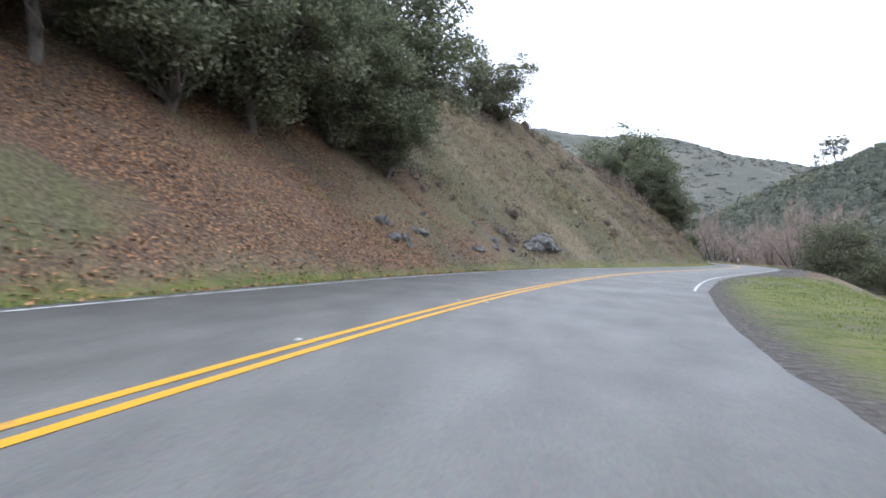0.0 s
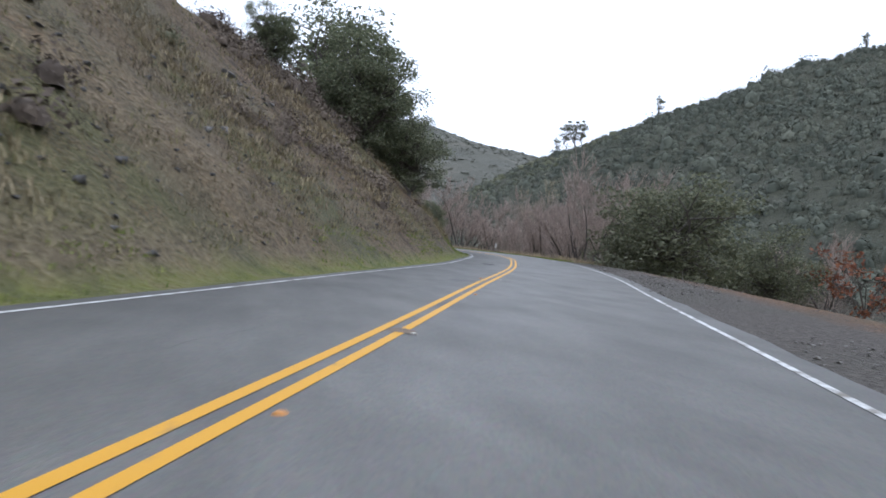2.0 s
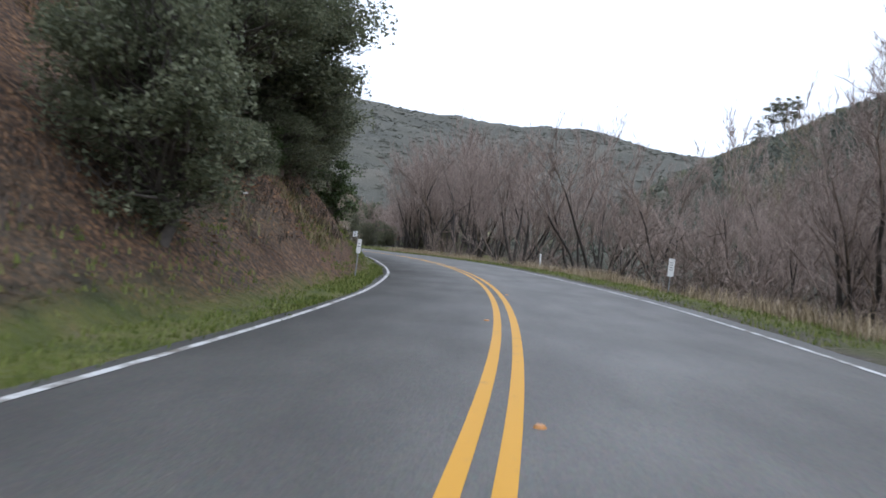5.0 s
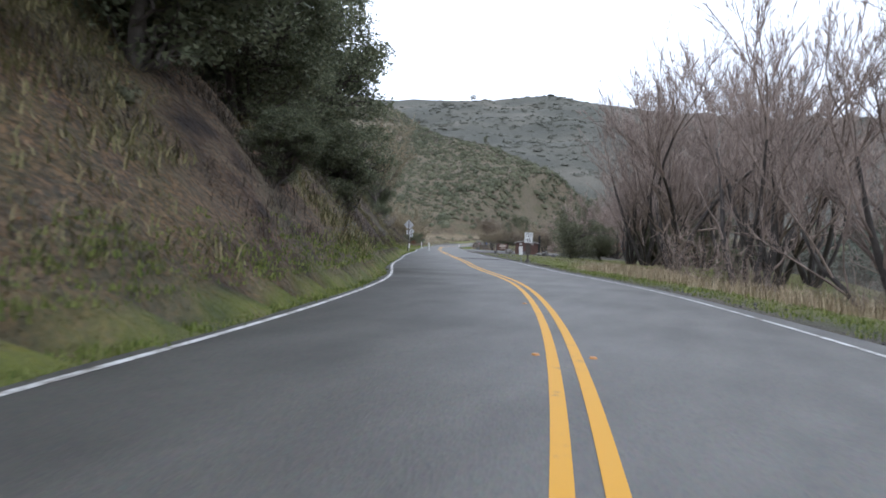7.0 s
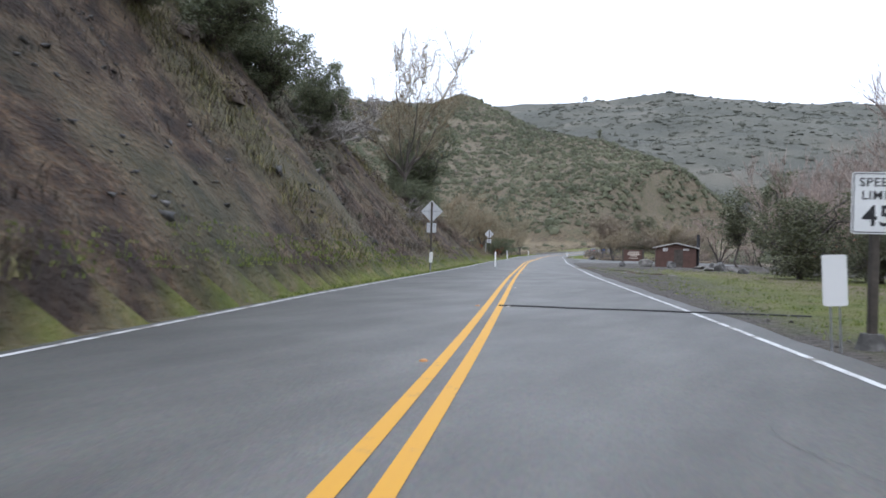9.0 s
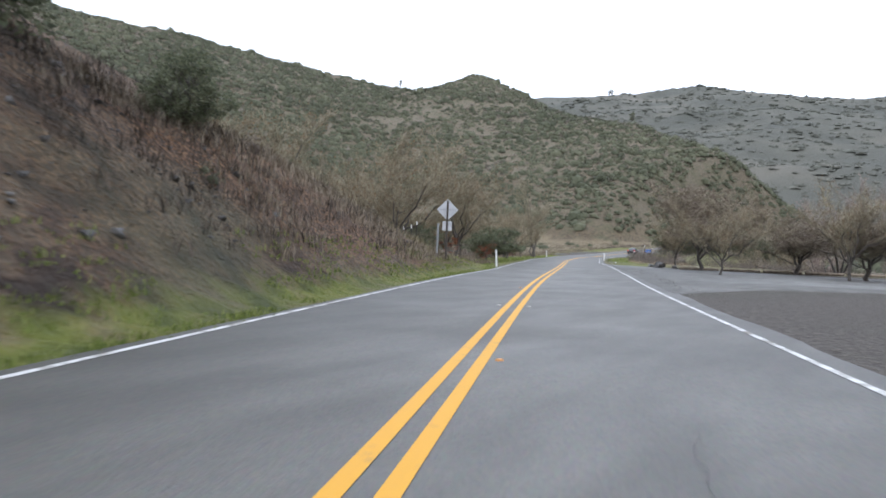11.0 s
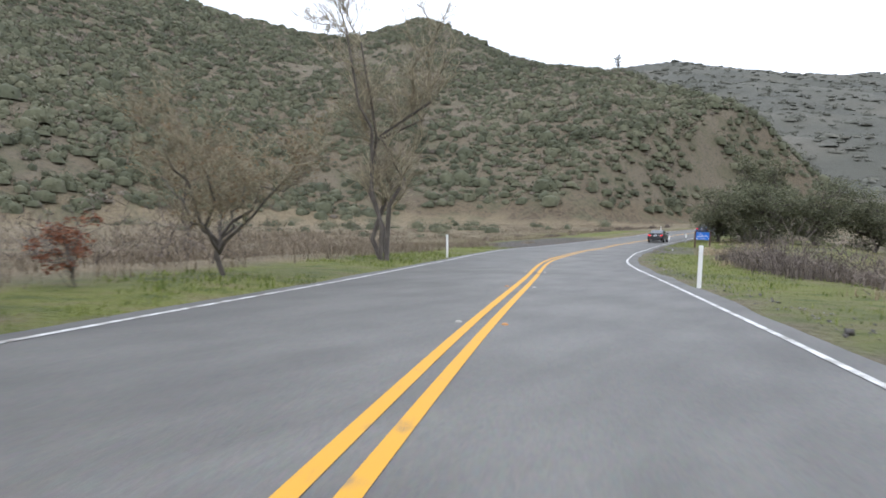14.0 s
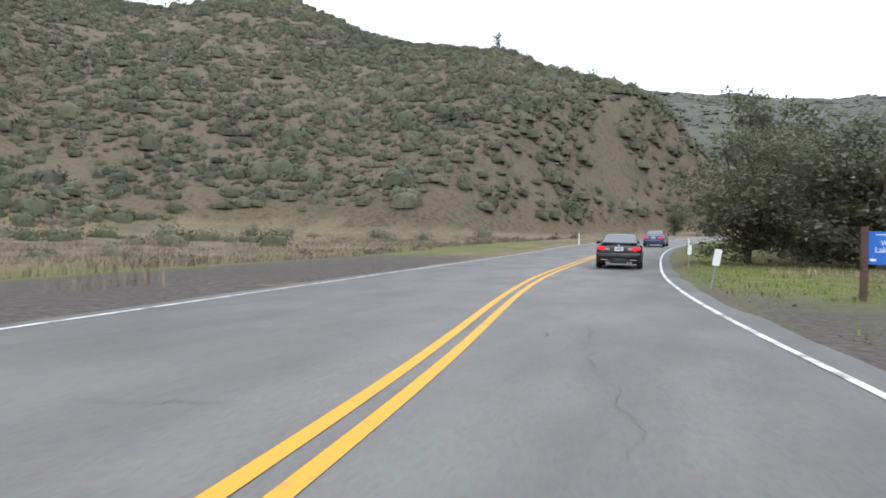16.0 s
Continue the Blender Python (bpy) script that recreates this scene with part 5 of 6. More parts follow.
grass("mossy_bank_grass", "olive and straw grass on the mossy bank", p, rng, 0.34, 9, OLIVE_GRASS, 0.012, 0.2, 1.0)
p, rng = verge(9000, 122, 290, -15, -5.2, 314, -0.06)
grass("bank_weeds", "dark withered weeds on the cut bank", p, rng, 0.34, 12, DARK_WEED, 0.01, 0.22, 0.8)
p, rng = verge(2600, 40, 122, -19, -5.4, 315, 0.02)
grass("slope_weeds", "dark withered weeds on the slope", p, rng, 0.28, 9, DARK_WEED, 0.01, 0.25, 0.8)
p, rng = verge(2600, 2, 48, -16, -5.6, 316, 0.02)
grass("litter_weeds", "sparse withered weeds among fallen leaves", p, rng, 0.2, 7, OLIVE_GRASS, 0.012, 0.18)


def leaf_litter(name, label, n, y0, y1, lat0, lat1, seed, mat, size=0.07):
    p, rng = verge(n, y0, y1, lat0, lat1, seed, -0.06)
    z = terrain(p[:, 0], p[:, 1])
    c = np.concatenate([p, z[:, None] + 0.03], 1)
    v, f = leaves(c, size, rng, 0.6)
    return tagged(new(name, mesh_of(name, v, f, mat)), label, "leaves", kind="stuff")


LITTER_LEAF = material("fallen_oak_leaves", [(0.07, 0.04, 0.024), (0.2, 0.1, 0.048), (0.42, 0.22, 0.1)], 2, 0.85, 0.0, island=0.75)
leaf_litter("fallen_leaves", "brown and orange fallen leaves on the slope", 22000, 0, 44, -17, -5.0, 321, LITTER_LEAF, 0.085)
leaf_litter("fallen_leaves_bank", "brown fallen leaves on the cut bank", 9000, 132, 172, -14, -5.2, 322, LITTER_LEAF)
ROCK = material("grey_weathered_rock", [(0.045, 0.043, 0.04), (0.1, 0.096, 0.09), (0.22, 0.213, 0.2)], 0.35, 0.9, 0.7, fine=14, bump_scale=0.03)
PALE_ROCK = material("pale_lichen_rock", [(0.08, 0.075, 0.066), (0.17, 0.16, 0.145), (0.32, 0.305, 0.275)], 0.5, 0.9, 0.7, fine=14, bump_scale=0.03)


def boulder_mesh(seed, sx, sy, sz, mat, cuts=2, jag=0.35):
    """A broken, angular stone."""
    bm = bmesh.new()
    bmesh.ops.create_icosphere(bm, subdivisions=cuts, radius=0.5)
    rng = random.Random(seed)
    planes = [(Vector((rng.gauss(0, 1), rng.gauss(0, 1), rng.gauss(0, 0.8))).normalized(), rng.uniform(0.24, 0.4)) for _ in range(9)]
    for v in bm.verts:
        for n, d in planes:
            k = v.co.dot(n)
            if k > d:
                v.co -= n * (k - d)
        v.co += Vector([noise.noise(v.co * 4 + Vector((seed, i * 7, 0))) * jag * 0.15 for i in range(3)])
    bmesh.ops.scale(bm, vec=(sx * 1.3, sy * 1.3, sz * 1.3), verts=bm.verts)
    me = bpy.data.meshes.new("boulder")
    bm.to_mesh(me)
    bm.free()
    me.materials.append(mat)
    return me


def boulder(label, x, y, sx, sy, sz, seed, mat, group="boulders round the parking area", sink=0.25):
    ob = new("boulder", boulder_mesh(seed, sx, sy, sz, mat, 3))
    ob.matrix_basis = spot(x, y, seed * 1.7) @ Matrix.Translation((0, 0, sz * (0.5 - sink)))
    return tagged(ob, label, "boulder", group)


for i, (x, y, a, b, c, m, lab) in enumerate([
        (39.8, 266.0, 1.3, 0.9, 0.7, ROCK, "low grey boulder on the gravel"), (41.4, 267.5, 1.5, 1.1, 1.2, PALE_ROCK, "pale grey boulder beside the brown sign"),
        (43.6, 266.9, 1.3, 1.0, 1.1, ROCK, "dark rounded boulder before the hut"), (45.9, 266.5, 1.2, 0.9, 0.6, PALE_ROCK, "low pale boulder beside the hut"),
        (46.6, 265.6, 1.5, 1.1, 0.7, PALE_ROCK, "long pale boulder at the edge of the grass"), (47.4, 263.8, 1.3, 1.1, 1.0, ROCK, "grey angular boulder on the grass"),
        (48.2, 260.6, 1.4, 1.1, 1.2, ROCK, "big bluish grey boulder on the grass"), (47.7, 259.4, 0.9, 0.7, 0.6, PALE_ROCK, "small pale boulder on the grass"),
        (49.3, 259.8, 1.1, 0.8, 0.7, PALE_ROCK, "grey boulder at the edge of the brush"), (50.5, 255.0, 1.0, 0.8, 0.7, ROCK, "dark boulder at the edge of the brush"),
        (22.6, 313.6, 1.5, 1.2, 1.0, ROCK, "dark mossy boulder at the end of the parking area"), (24.2, 312.6, 1.0, 0.8, 0.5, PALE_ROCK, "low pale boulder at the end of the parking area"),
        (25.6, 311.8, 1.2, 0.8, 0.5, ROCK, "flat grey boulder at the end of the parking area"), (20.7, 318.4, 0.9, 0.7, 0.5, ROCK, "small dark boulder beside the grass"),
        (8.2, 391.5, 1.2, 0.8, 0.6, PALE_ROCK, "brownish boulder behind the lawn"), (10.2, 389.6, 1.4, 0.9, 0.6, ROCK, "grey boulder behind the lawn"), (6.2, 394.4, 0.9, 0.7, 0.5, PALE_ROCK, "small pale boulder behind the lawn")]):
    boulder(lab, x, y, a * 0.75, b * 0.75, c * 0.62, i + 1, m)
# the rock that breaks through the slope, and loose stones
outcrop_spots = random.Random(77)
for i in range(13):
    u = i / 12
    q = at_road(44.6 + 4.4 * u, -6.2 - outcrop_spots.uniform(0, 1.1) - 0.5 * (1 - u))
    x, y = q.x, q.y
    k = outcrop_spots.uniform(0.4, 0.8) * (1.1 - abs(u - 0.5))
    boulder("grey fractured rock outcrop at the foot of the slope", x, y, 1.9 * k, 1.3 * k, 1.1 * k, 41 + i, ROCK, "rock outcrop on the slope", 0.3)
for i in range(16):
    y, up = outcrop_spots.uniform(28, 44), outcrop_spots.uniform(0.2, 2.2)
    q = at_road(y, -6.3 - up)
    k = outcrop_spots.uniform(0.25, 0.5)
    boulder("dark broken rock in the foot of the slope", q.x, q.y, 1.5 * k, 1.1 * k, 0.9 * k, 61 + i, ROCK, "rock outcrop on the slope", 0.45)


def stones(name, label, n, y0, y1, lat0, lat1, seed, mat, size):
    p, rng = verge(n, y0, y1, lat0, lat1, seed, 0.0)
    z = terrain(p[:, 0], p[:, 1])
    base = np.array([(1, 1, 1), (-1, -1, 1), (-1, 1, -1), (1, -1, -1), (1.2, 0, 0.2), (-0.2, 1.1, 0.3)], float) * 0.5
    faces = np.array([(0, 4, 5), (0, 1, 4), (1, 3, 4), (3, 2, 5), (4, 3, 5), (0, 5, 2), (0, 2, 1), (1, 2, 3)])
    s = size * rng.lognormal(0, 0.5, (len(p), 1, 1))
    v = base[None] * s * rng.uniform(0.6, 1.3, (len(p), 6, 3))
    a = rng.uniform(0, 6.28, len(p))
    ca, sa = np.cos(a)[:, None], np.sin(a)[:, None]
    v = np.stack([v[..., 0] * ca - v[..., 1] * sa, v[..., 0] * sa + v[..., 1] * ca, v[..., 2] * 0.7], -1)
    v += np.concatenate([p, z[:, None] + 0.02], 1)[:, None]
    f = (np.arange(len(p)) * 6)[:, None, None] + faces[None]
    return tagged(new(name, mesh_of(name, v.reshape(-1, 3), f.reshape(-1, 3), mat)), label, "stones", kind="stuff")


STONE = material("loose_stones", [(0.1, 0.093, 0.085), (0.17, 0.16, 0.145), (0.29, 0.275, 0.25)], 1, 0.95, 0.0, island=0.7)
stones("slope_stones", "loose grey stones at the foot of the slope", 1500, 30, 120, -12, -5.2, 331, ROCK, 0.1)
stones("bank_stones", "loose stones on the cut bank", 2600, 180, 290, -13, -5.4, 332, ROCK, 0.08)
stones("gravel_stones", "coarse gravel on the turnout", 5200, 34, 108, 4.9, 10.5, 333, STONE, 0.028)
stones("shoulder_gravel", "gravel along the road edge", 3600, 110, 420, 4.5, 5.6, 334, STONE, 0.024)


# ---- road details ----
def decal(name, mat, cx, cy, rx, ry, turn, seed, parent, lift=0.008, jag=0.35, z=None):
    """A flat ragged patch lying on the road."""
    rng = np.random.default_rng(seed)
    n = 40
    a = np.arange(n) * 2 * np.pi / n
    r = 1 + jag * (0.6 * np.sin(a * 3 + rng.uniform(0, 6)) + 0.4 * np.sin(a * 5 + rng.uniform(0, 6)) + 0.35 * rng.normal(size=n)) * 0.6
    x, y = rx * r * np.cos(a), ry * r * np.sin(a)
    c, s = math.cos(turn), math.sin(turn)
    v = np.stack([cx + x * c - y * s, cy + x * s + y * c], 1)
    h = grade(v[:, 1]) + lift if z is None else np.full(n, z)
    v = np.concatenate([[[cx, cy, float(grade(cy)) + lift if z is None else z]], np.concatenate([v, h[:, None]], 1)])
    f = [(0, 1 + i, 1 + (i + 1) % n) for i in range(n)]
    ob = new(name, mesh_of(name, v, f, mat))
    ob.parent = parent
    return ob


TAR = material("black_tar", [(0.015, 0.015, 0.016), (0.035, 0.034, 0.034)], 0.3, 0.5, 0.4)
DARK_PATCH = material("dark_asphalt_patch", [(0.045, 0.045, 0.045), (0.085, 0.084, 0.082)], 0.6, 0.6, 0.4, fine=30)
RUSTY = material("rusty_brown_stain", [(0.12, 0.085, 0.06), (0.2, 0.15, 0.1)], 0.3, 0.8, 0.2)
decal("oil_stain", DARK_PATCH, 52.0, 72.95, 0.5, 0.24, 0.35, 1, road, 0.0072, 0.3)
decal("oil_stain", TAR, 52.35, 73.1, 0.22, 0.13, 0.4, 2, road, 0.0078, 0.5)
decal("oil_stain", TAR, 52.62, 73.2, 0.16, 0.11, 0.4, 3, road, 0.0085, 0.5)
q = at_road(349.0, 0.13)
decal("tar_patch", TAR, q.x, q.y, 0.13, 0.2, 0.4, 5, road, 0.0085, 0.25)
decal("worn_spot", RUSTY, 48.2, 61.5, 0.15, 0.24, 0.3, 4, road, 0.010)


def crack(y0, lat0, y1, lat1, seed, width=0.022, wander=0.16):
    """A crooked crack in the asphalt."""
    rng = np.random.default_rng(seed)
    n = max(10, int(abs(y1 - y0) / 0.18) + int(abs(lat1 - lat0) / 0.18))
    t = np.linspace(0, 1, n)
    w = np.cumsum(rng.normal(size=n)) * 0.045
    la = lat0 + (lat1 - lat0) * t + w - w[-1] * t + rng.normal(size=n) * wander * 0.25
    y = y0 + (y1 - y0) * t + rng.normal(size=n) * 0.05
    k = slant(y)
    m = np.sqrt(1 + k * k)
    p = np.stack([centre(y) + la / m, y - la * k / m], 1)
    d = np.gradient(p, axis=0)
    d /= np.linalg.norm(d, axis=1)[:, None] + 1e-9
    s = np.stack([-d[:, 1], d[:, 0]], 1) * (width * rng.uniform(0.3, 1.2, n) * np.sin(np.pi * np.clip(t, 0.03, 0.97)) ** 0.4)[:, None]
    z = (grade(p[:, 1]) + 0.0105)[:, None]
    v = np.stack([np.concatenate([p - s, z], 1), np.concatenate([p + s, z], 1)], 1).reshape(-1, 3)
    f = [(2 * i, 2 * i + 1, 2 * i + 3, 2 * i + 2) for i in range(n - 1)]
    ob = new("crack", mesh_of("crack", v, f, TAR))
    ob.parent = road
    return ob


for i, (a, b, c, d, w) in enumerate([(16, 1.2, 24, 2.0, 4), (17.5, 1.4, 15.8, 3.0, 4), (28, -3.2, 34, -2.2, 5), (58, -1.6, 63, -1.1, 4), (73.2, -0.75, 71.6, -1.05, 11), (72.4, -0.8, 70.9, -1.25, 9), (71.8, -1.1, 70.4, -1.4, 6), (73.6, -0.9, 72.6, -0.75, 5), (87.5, 3.6, 83.5, 3.4, 8), (86.3, -1.0, 88.4, -1.0, 5), (84.5, 2.2, 84.9, 3.3, 4),
                                     (112, 0.8, 117, 1.2, 3), (206, 2.0, 211, 2.4, 4), (222.9, -1.45, 223.6, -0.95, 14), (227, -1.2, 227.2, -0.7, 9), (224.9, 1.35, 222.7, 1.45, 11), (221, -1.2, 221.8, -1.05, 6), (222, 0.05, 222.2, 0.4, 9),
                                     (217, -3.0, 219, -2.4, 4), (236, -2.6, 241, -2.0, 4), (250, 1.2, 256, 1.8, 4), (278, 2.4, 283, 2.0, 4), (292, 1.4, 293, 2.8, 4), (302, -2.4, 306, -1.9, 4),
                                     (322, -1.3, 322.4, -0.3, 6), (322.6, 0.7, 321.3, 1.6, 5), (318.4, -3.5, 319.1, -2.9, 5), (334, -2.6, 338, -2.0, 4), (340, 1.2, 340.6, 3.0, 4), (352, -3.0, 352.8, -0.6, 5),
                                     (397, 1.0, 394.6, 1.4, 6), (394.6, 1.4, 392.2, 1.7, 6), (392.2, 1.7, 390.3, 1.3, 6), (390.3, 1.3, 388.3, 1.4, 6), (390.3, 1.3, 388.9, 0.85, 5), (388.3, 1.4, 387.0, 1.5, 6), (387.0, 1.5, 384.5, 1.6, 5),
                                     (387.7, 1.75, 388.4, 3.2, 5), (384.8, -2.0, 385.1, -0.8, 7), (381, 1.7, 379.6, 2.9, 6), (375, -2.8, 376, -1.2, 5), (398, 0.9, 397.9, 1.5, 6)]):
    crack(a, b, c, d, 400 + i, w / 1000)
# raised studs beside the yellow lines
STUD_WHITE = plain("white_ceramic", (0.42, 0.4, 0.35), 0.5)
STUD_AMBER = plain("amber_plastic", (0.5, 0.22, 0.05), 0.4)
stud_bm = rod(0.048, 0.032, 0.018, (0, 0, 0.009), sides=12)
bmesh.ops.scale(stud_bm, vec=(1, 1.1, 1), verts=stud_bm.verts)
stud_mesh = bpy.data.meshes.new("road_stud")
stud_bm.to_mesh(stud_mesh)
stud_bm.free()
stud_mesh.materials.append(STUD_WHITE)
amber_mesh = stud_mesh.copy()
amber_mesh.materials[0] = STUD_AMBER
stud_rng = random.Random(5)
for i in range(62):
    y = 9.4 - 7 + 7.05 * i * (0.93 if 8 < i < 58 else 0.98)
    for la in (-0.3, 0.3):
        if stud_rng.random() < 0.3:
            continue
        ob = new("road_stud", amber_mesh if stud_rng.random() < 0.6 else stud_mesh)
        ob.parent = road
        ob.matrix_basis = Matrix.Translation(at_road(y, la, 0.002)) @ Matrix.Rotation(-math.atan(float(slant(y))), 4, "Z")
# iron cover in the lane
IRON = material("dark_cast_iron", [(0.03, 0.029, 0.028), (0.07, 0.066, 0.062)], 0.2, 0.6, 0.5, metal=0.6)
cover = part("utility_cover", rod(0.3, 0.3, 0.02, (0, 0, 0.004), sides=28, bevel=0.006), IRON)
cover.matrix_basis = Matrix.Translation(at_road(89.5, -1.35, 0.0))
tagged(cover, "round dark iron utility cover set in the asphalt", "manhole cover")
part("rim", rod(0.36, 0.36, 0.012, (0, 0, 0.004), sides=28), DARK_PATCH, cover)
# counting cable across the lane
pts = [at_road(218.9, 0.1 + 0.45 * i, 0.016) + Vector((0, 0.05 * math.sin(i * 1.3), 0)) for i in range(14)]
rows = [(*pts[i], *pts[i + 1], 0.016, 0.016) for i in range(13)]
v, f = chain(rows, 6)
tagged(new("road_cable", mesh_of("road_cable", v, f, TAR, True)), "thin black rubber cable laid across the lane", "cable")
# parking area and its edge
lot = ribbon("parking_lot", ASPHALT, 272, 316, lambda y: right_edge(y) + 0.45, lambda y: np.interp(y, [272, 277, 283, 300, 308, 316], [4.4, 8, 24, 24, 13, 4.6]), 0.015, 0.7, 0.1, "grey asphalt parking area beside the road", category="parking lot")
LOG = material("weathered_log", [(0.16, 0.125, 0.09), (0.3, 0.245, 0.18)], 0.4, 0.9, 0.6, fine=20)
for i in range(5):
    a, b = at_road(307.2 + i * 0.6, 9.2 + 3.3 * i, 0.11), at_road(307.7 + i * 0.6, 12.2 + 3.3 * i, 0.11)
    v, f = tubes([(*a, *b, 0.13, 0.12)], 10)
    tagged(new("log_barrier", mesh_of("log_barrier", v, f, LOG, True)), "weathered log lying along the parking edge", "log", "logs round the parking area")
WATER = plain("muddy_water", (0.07, 0.05, 0.035), 0.06)
MUD = material("wet_brown_mud", [(0.07, 0.05, 0.038), (0.12, 0.088, 0.065)], 0.8, 0.5, 0.5)
for i, (x, y, a, b) in enumerate([(40.6, 253.4, 0.5, 1.9), (43.9, 250.2, 0.8, 1.2), (46.3, 246.2, 0.8, 2.2)]):
    pud = new("puddle")
    tagged(pud, "shallow muddy puddle on the gravel", "puddle", "puddles beside the road")
    decal("mud_rim", MUD, x, y, a * 1.35, b * 1.25, 0.6, 50 + i, pud, 0.012)
    decal("water", WATER, x, y, a, b, 0.6, 50 + i, pud, 0.018)


# ---- signs and posts ----
SIGN_WHITE = material("white_reflective_sheet", [(0.72, 0.73, 0.72), (0.84, 0.85, 0.84)], 0.5, 0.45, 0.0)
SIGN_BACK = material("dull_aluminium_sheet", [(0.5, 0.51, 0.52), (0.64, 0.65, 0.66)], 0.5, 0.5, 0.05, metal=0.25)
SIGN_BLACK = plain("black_sign_ink", (0.02, 0.02, 0.022), 0.5)
POST_WOOD = material("dark_weathered_post", [(0.05, 0.042, 0.035), (0.1, 0.085, 0.07)], 0.25, 0.9, 0.5, fine=18)
GALVANISED = material("galvanised_steel", [(0.3, 0.31, 0.32), (0.44, 0.45, 0.46)], 0.2, 0.5, 0.1, metal=0.6)
POST_WHITE = plain("white_plastic", (0.8, 0.8, 0.78), 0.5)
BROWN_BOARD = material("brown_painted_boards", [(0.075, 0.038, 0.028), (0.115, 0.06, 0.045)], 0.5, 0.7, 0.3, fine=10)
BLUE_SHEET = material("blue_sign_sheet", [(0.012, 0.13, 0.52), (0.018, 0.17, 0.62)], 0.8, 0.4, 0.0)


def plate(w, h, thick, corner, at=(0, 0, 0), diamond=False):
    """A flat sheet with rounded corners, facing -y."""
    bm = bmesh.new()
    vs = []
    for qx, qz, a0 in ((1, 1, 0), (-1, 1, 90), (-1, -1, 180), (1, -1, 270)):
        for k in range(5):
            a = radians(a0 + k * 22.5)
            x, z = qx * (w / 2 - corner) + corner * math.cos(a), qz * (h / 2 - corner) + corner * math.sin(a)
            if diamond:
                x, z = (x - z) * 0.70711, (x + z) * 0.70711
            vs.append(bm.verts.new((x, 0, z)))
    f = bm.faces.new(vs)
    r = bmesh.ops.extrude_face_region(bm, geom=[f])
    bmesh.ops.translate(bm, vec=(0, thick, 0), verts=[v for v in r["geom"] if isinstance(v, bmesh.types.BMVert)])
    bmesh.ops.recalc_face_normals(bm, faces=bm.faces)
    bmesh.ops.translate(bm, vec=at, verts=bm.verts)
    return bm


def ring(w, h, line, corner, at):
    """A border line, as a thin flat frame facing -y."""
    bm = bmesh.new()
    loops = []
    for ww, hh, cc in ((w, h, corner), (w - 2 * line, h - 2 * line, max(corner - line, 0.004))):
        vs = []
        for qx, qz, a0 in ((1, 1, 0), (-1, 1, 90), (-1, -1, 180), (1, -1, 270)):
            for k in range(5):
                a = radians(a0 + k * 22.5)
                vs.append(bm.verts.new((qx * (ww / 2 - cc) + cc * math.cos(a), 0, qz * (hh / 2 - cc) + cc * math.sin(a))))
        loops.append(vs)
    for i in range(20):
        bm.faces.new((loops[0][i], loops[0][(i + 1) % 20], loops[1][(i + 1) % 20], loops[1][i]))
    bmesh.ops.translate(bm, vec=at, verts=bm.verts)
    return bm


def lettering(text, size, at, mat, parent, spread=1.0):
    """Words as a mesh, facing -y, centred."""
    cu = bpy.data.curves.new("lettering", "FONT")
    cu.body, cu.size, cu.align_x, cu.align_y, cu.space_character, cu.offset = text, size, "CENTER", "CENTER", spread, size * 0.012
    tmp = new("lettering", cu)
    bpy.context.view_layer.update()
    me = bpy.data.meshes.new_from_object(tmp.evaluated_get(bpy.context.evaluated_depsgraph_get()))
    bpy.data.objects.remove(tmp)
    me.materials.clear()
    me.materials.append(mat)
    ob = new("lettering", me)
    ob.parent = parent
    ob.matrix_basis = Matrix.Translation(at) @ Matrix.Rotation(radians(90), 4, "X")
    return ob


def stand(ob, x, y, face, z=None, lean=0.0):
    """Stands a thing on the ground, turned by face degrees, leaning to its side."""
    zz = float(terrain(np.array([x]), np.array([y]))[0]) if z is None else z
    ob.matrix_basis = Matrix.Translation((x, y, zz)) @ Matrix.Rotation(radians(face), 4, "Z") @ Matrix.Rotation(radians(lean), 4, "Y")
    return ob


# speed limit sign
sl = tagged(new("speed_limit_sign"), "white speed limit sign with black lettering on a dark wooden post", "road sign")
part("post", box(0.1, 0.1, 2.6, (0, 0.08, 0.9), 0.012), POST_WOOD, sl)
part("foot", rod(0.2, 0.13, 0.22, (0, 0.08, 0.08), sides=9), ROCK, sl, "dark stones round the foot of the post")
panel = part("panel", plate(0.61, 0.76, 0.004, 0.04, (0, 0, 1.8)), SIGN_WHITE, sl)
part("border", ring(0.58, 0.73, 0.012, 0.03, (0, -0.003, 1.8)), SIGN_BLACK, panel)
lettering("SPEED", 0.15, (0, -0.004, 2.05), SIGN_BLACK, panel, 1.12)
lettering("LIMIT", 0.15, (0, -0.004, 1.89), SIGN_BLACK, panel, 1.12)
lettering("45", 0.36, (0, -0.004, 1.63), SIGN_BLACK, panel, 1.05)
stand(sl, 56.0, 216.3, 20)
# white marker panel on two thin legs
mk = tagged(new("roadside_marker"), "blank white marker panel on thin metal legs", "road marker")
part("panel", plate(0.27, 0.62, 0.02, 0.03, (0, 0, 0.86)), POST_WHITE, mk)
for s in (-0.05, 0.05):
    part("leg", rod(0.012, 0.012, 0.8, (s, 0.035, 0.3), sides=8), GALVANISED, mk)
stand(mk, 55.6, 215.9, 12, lean=-3)


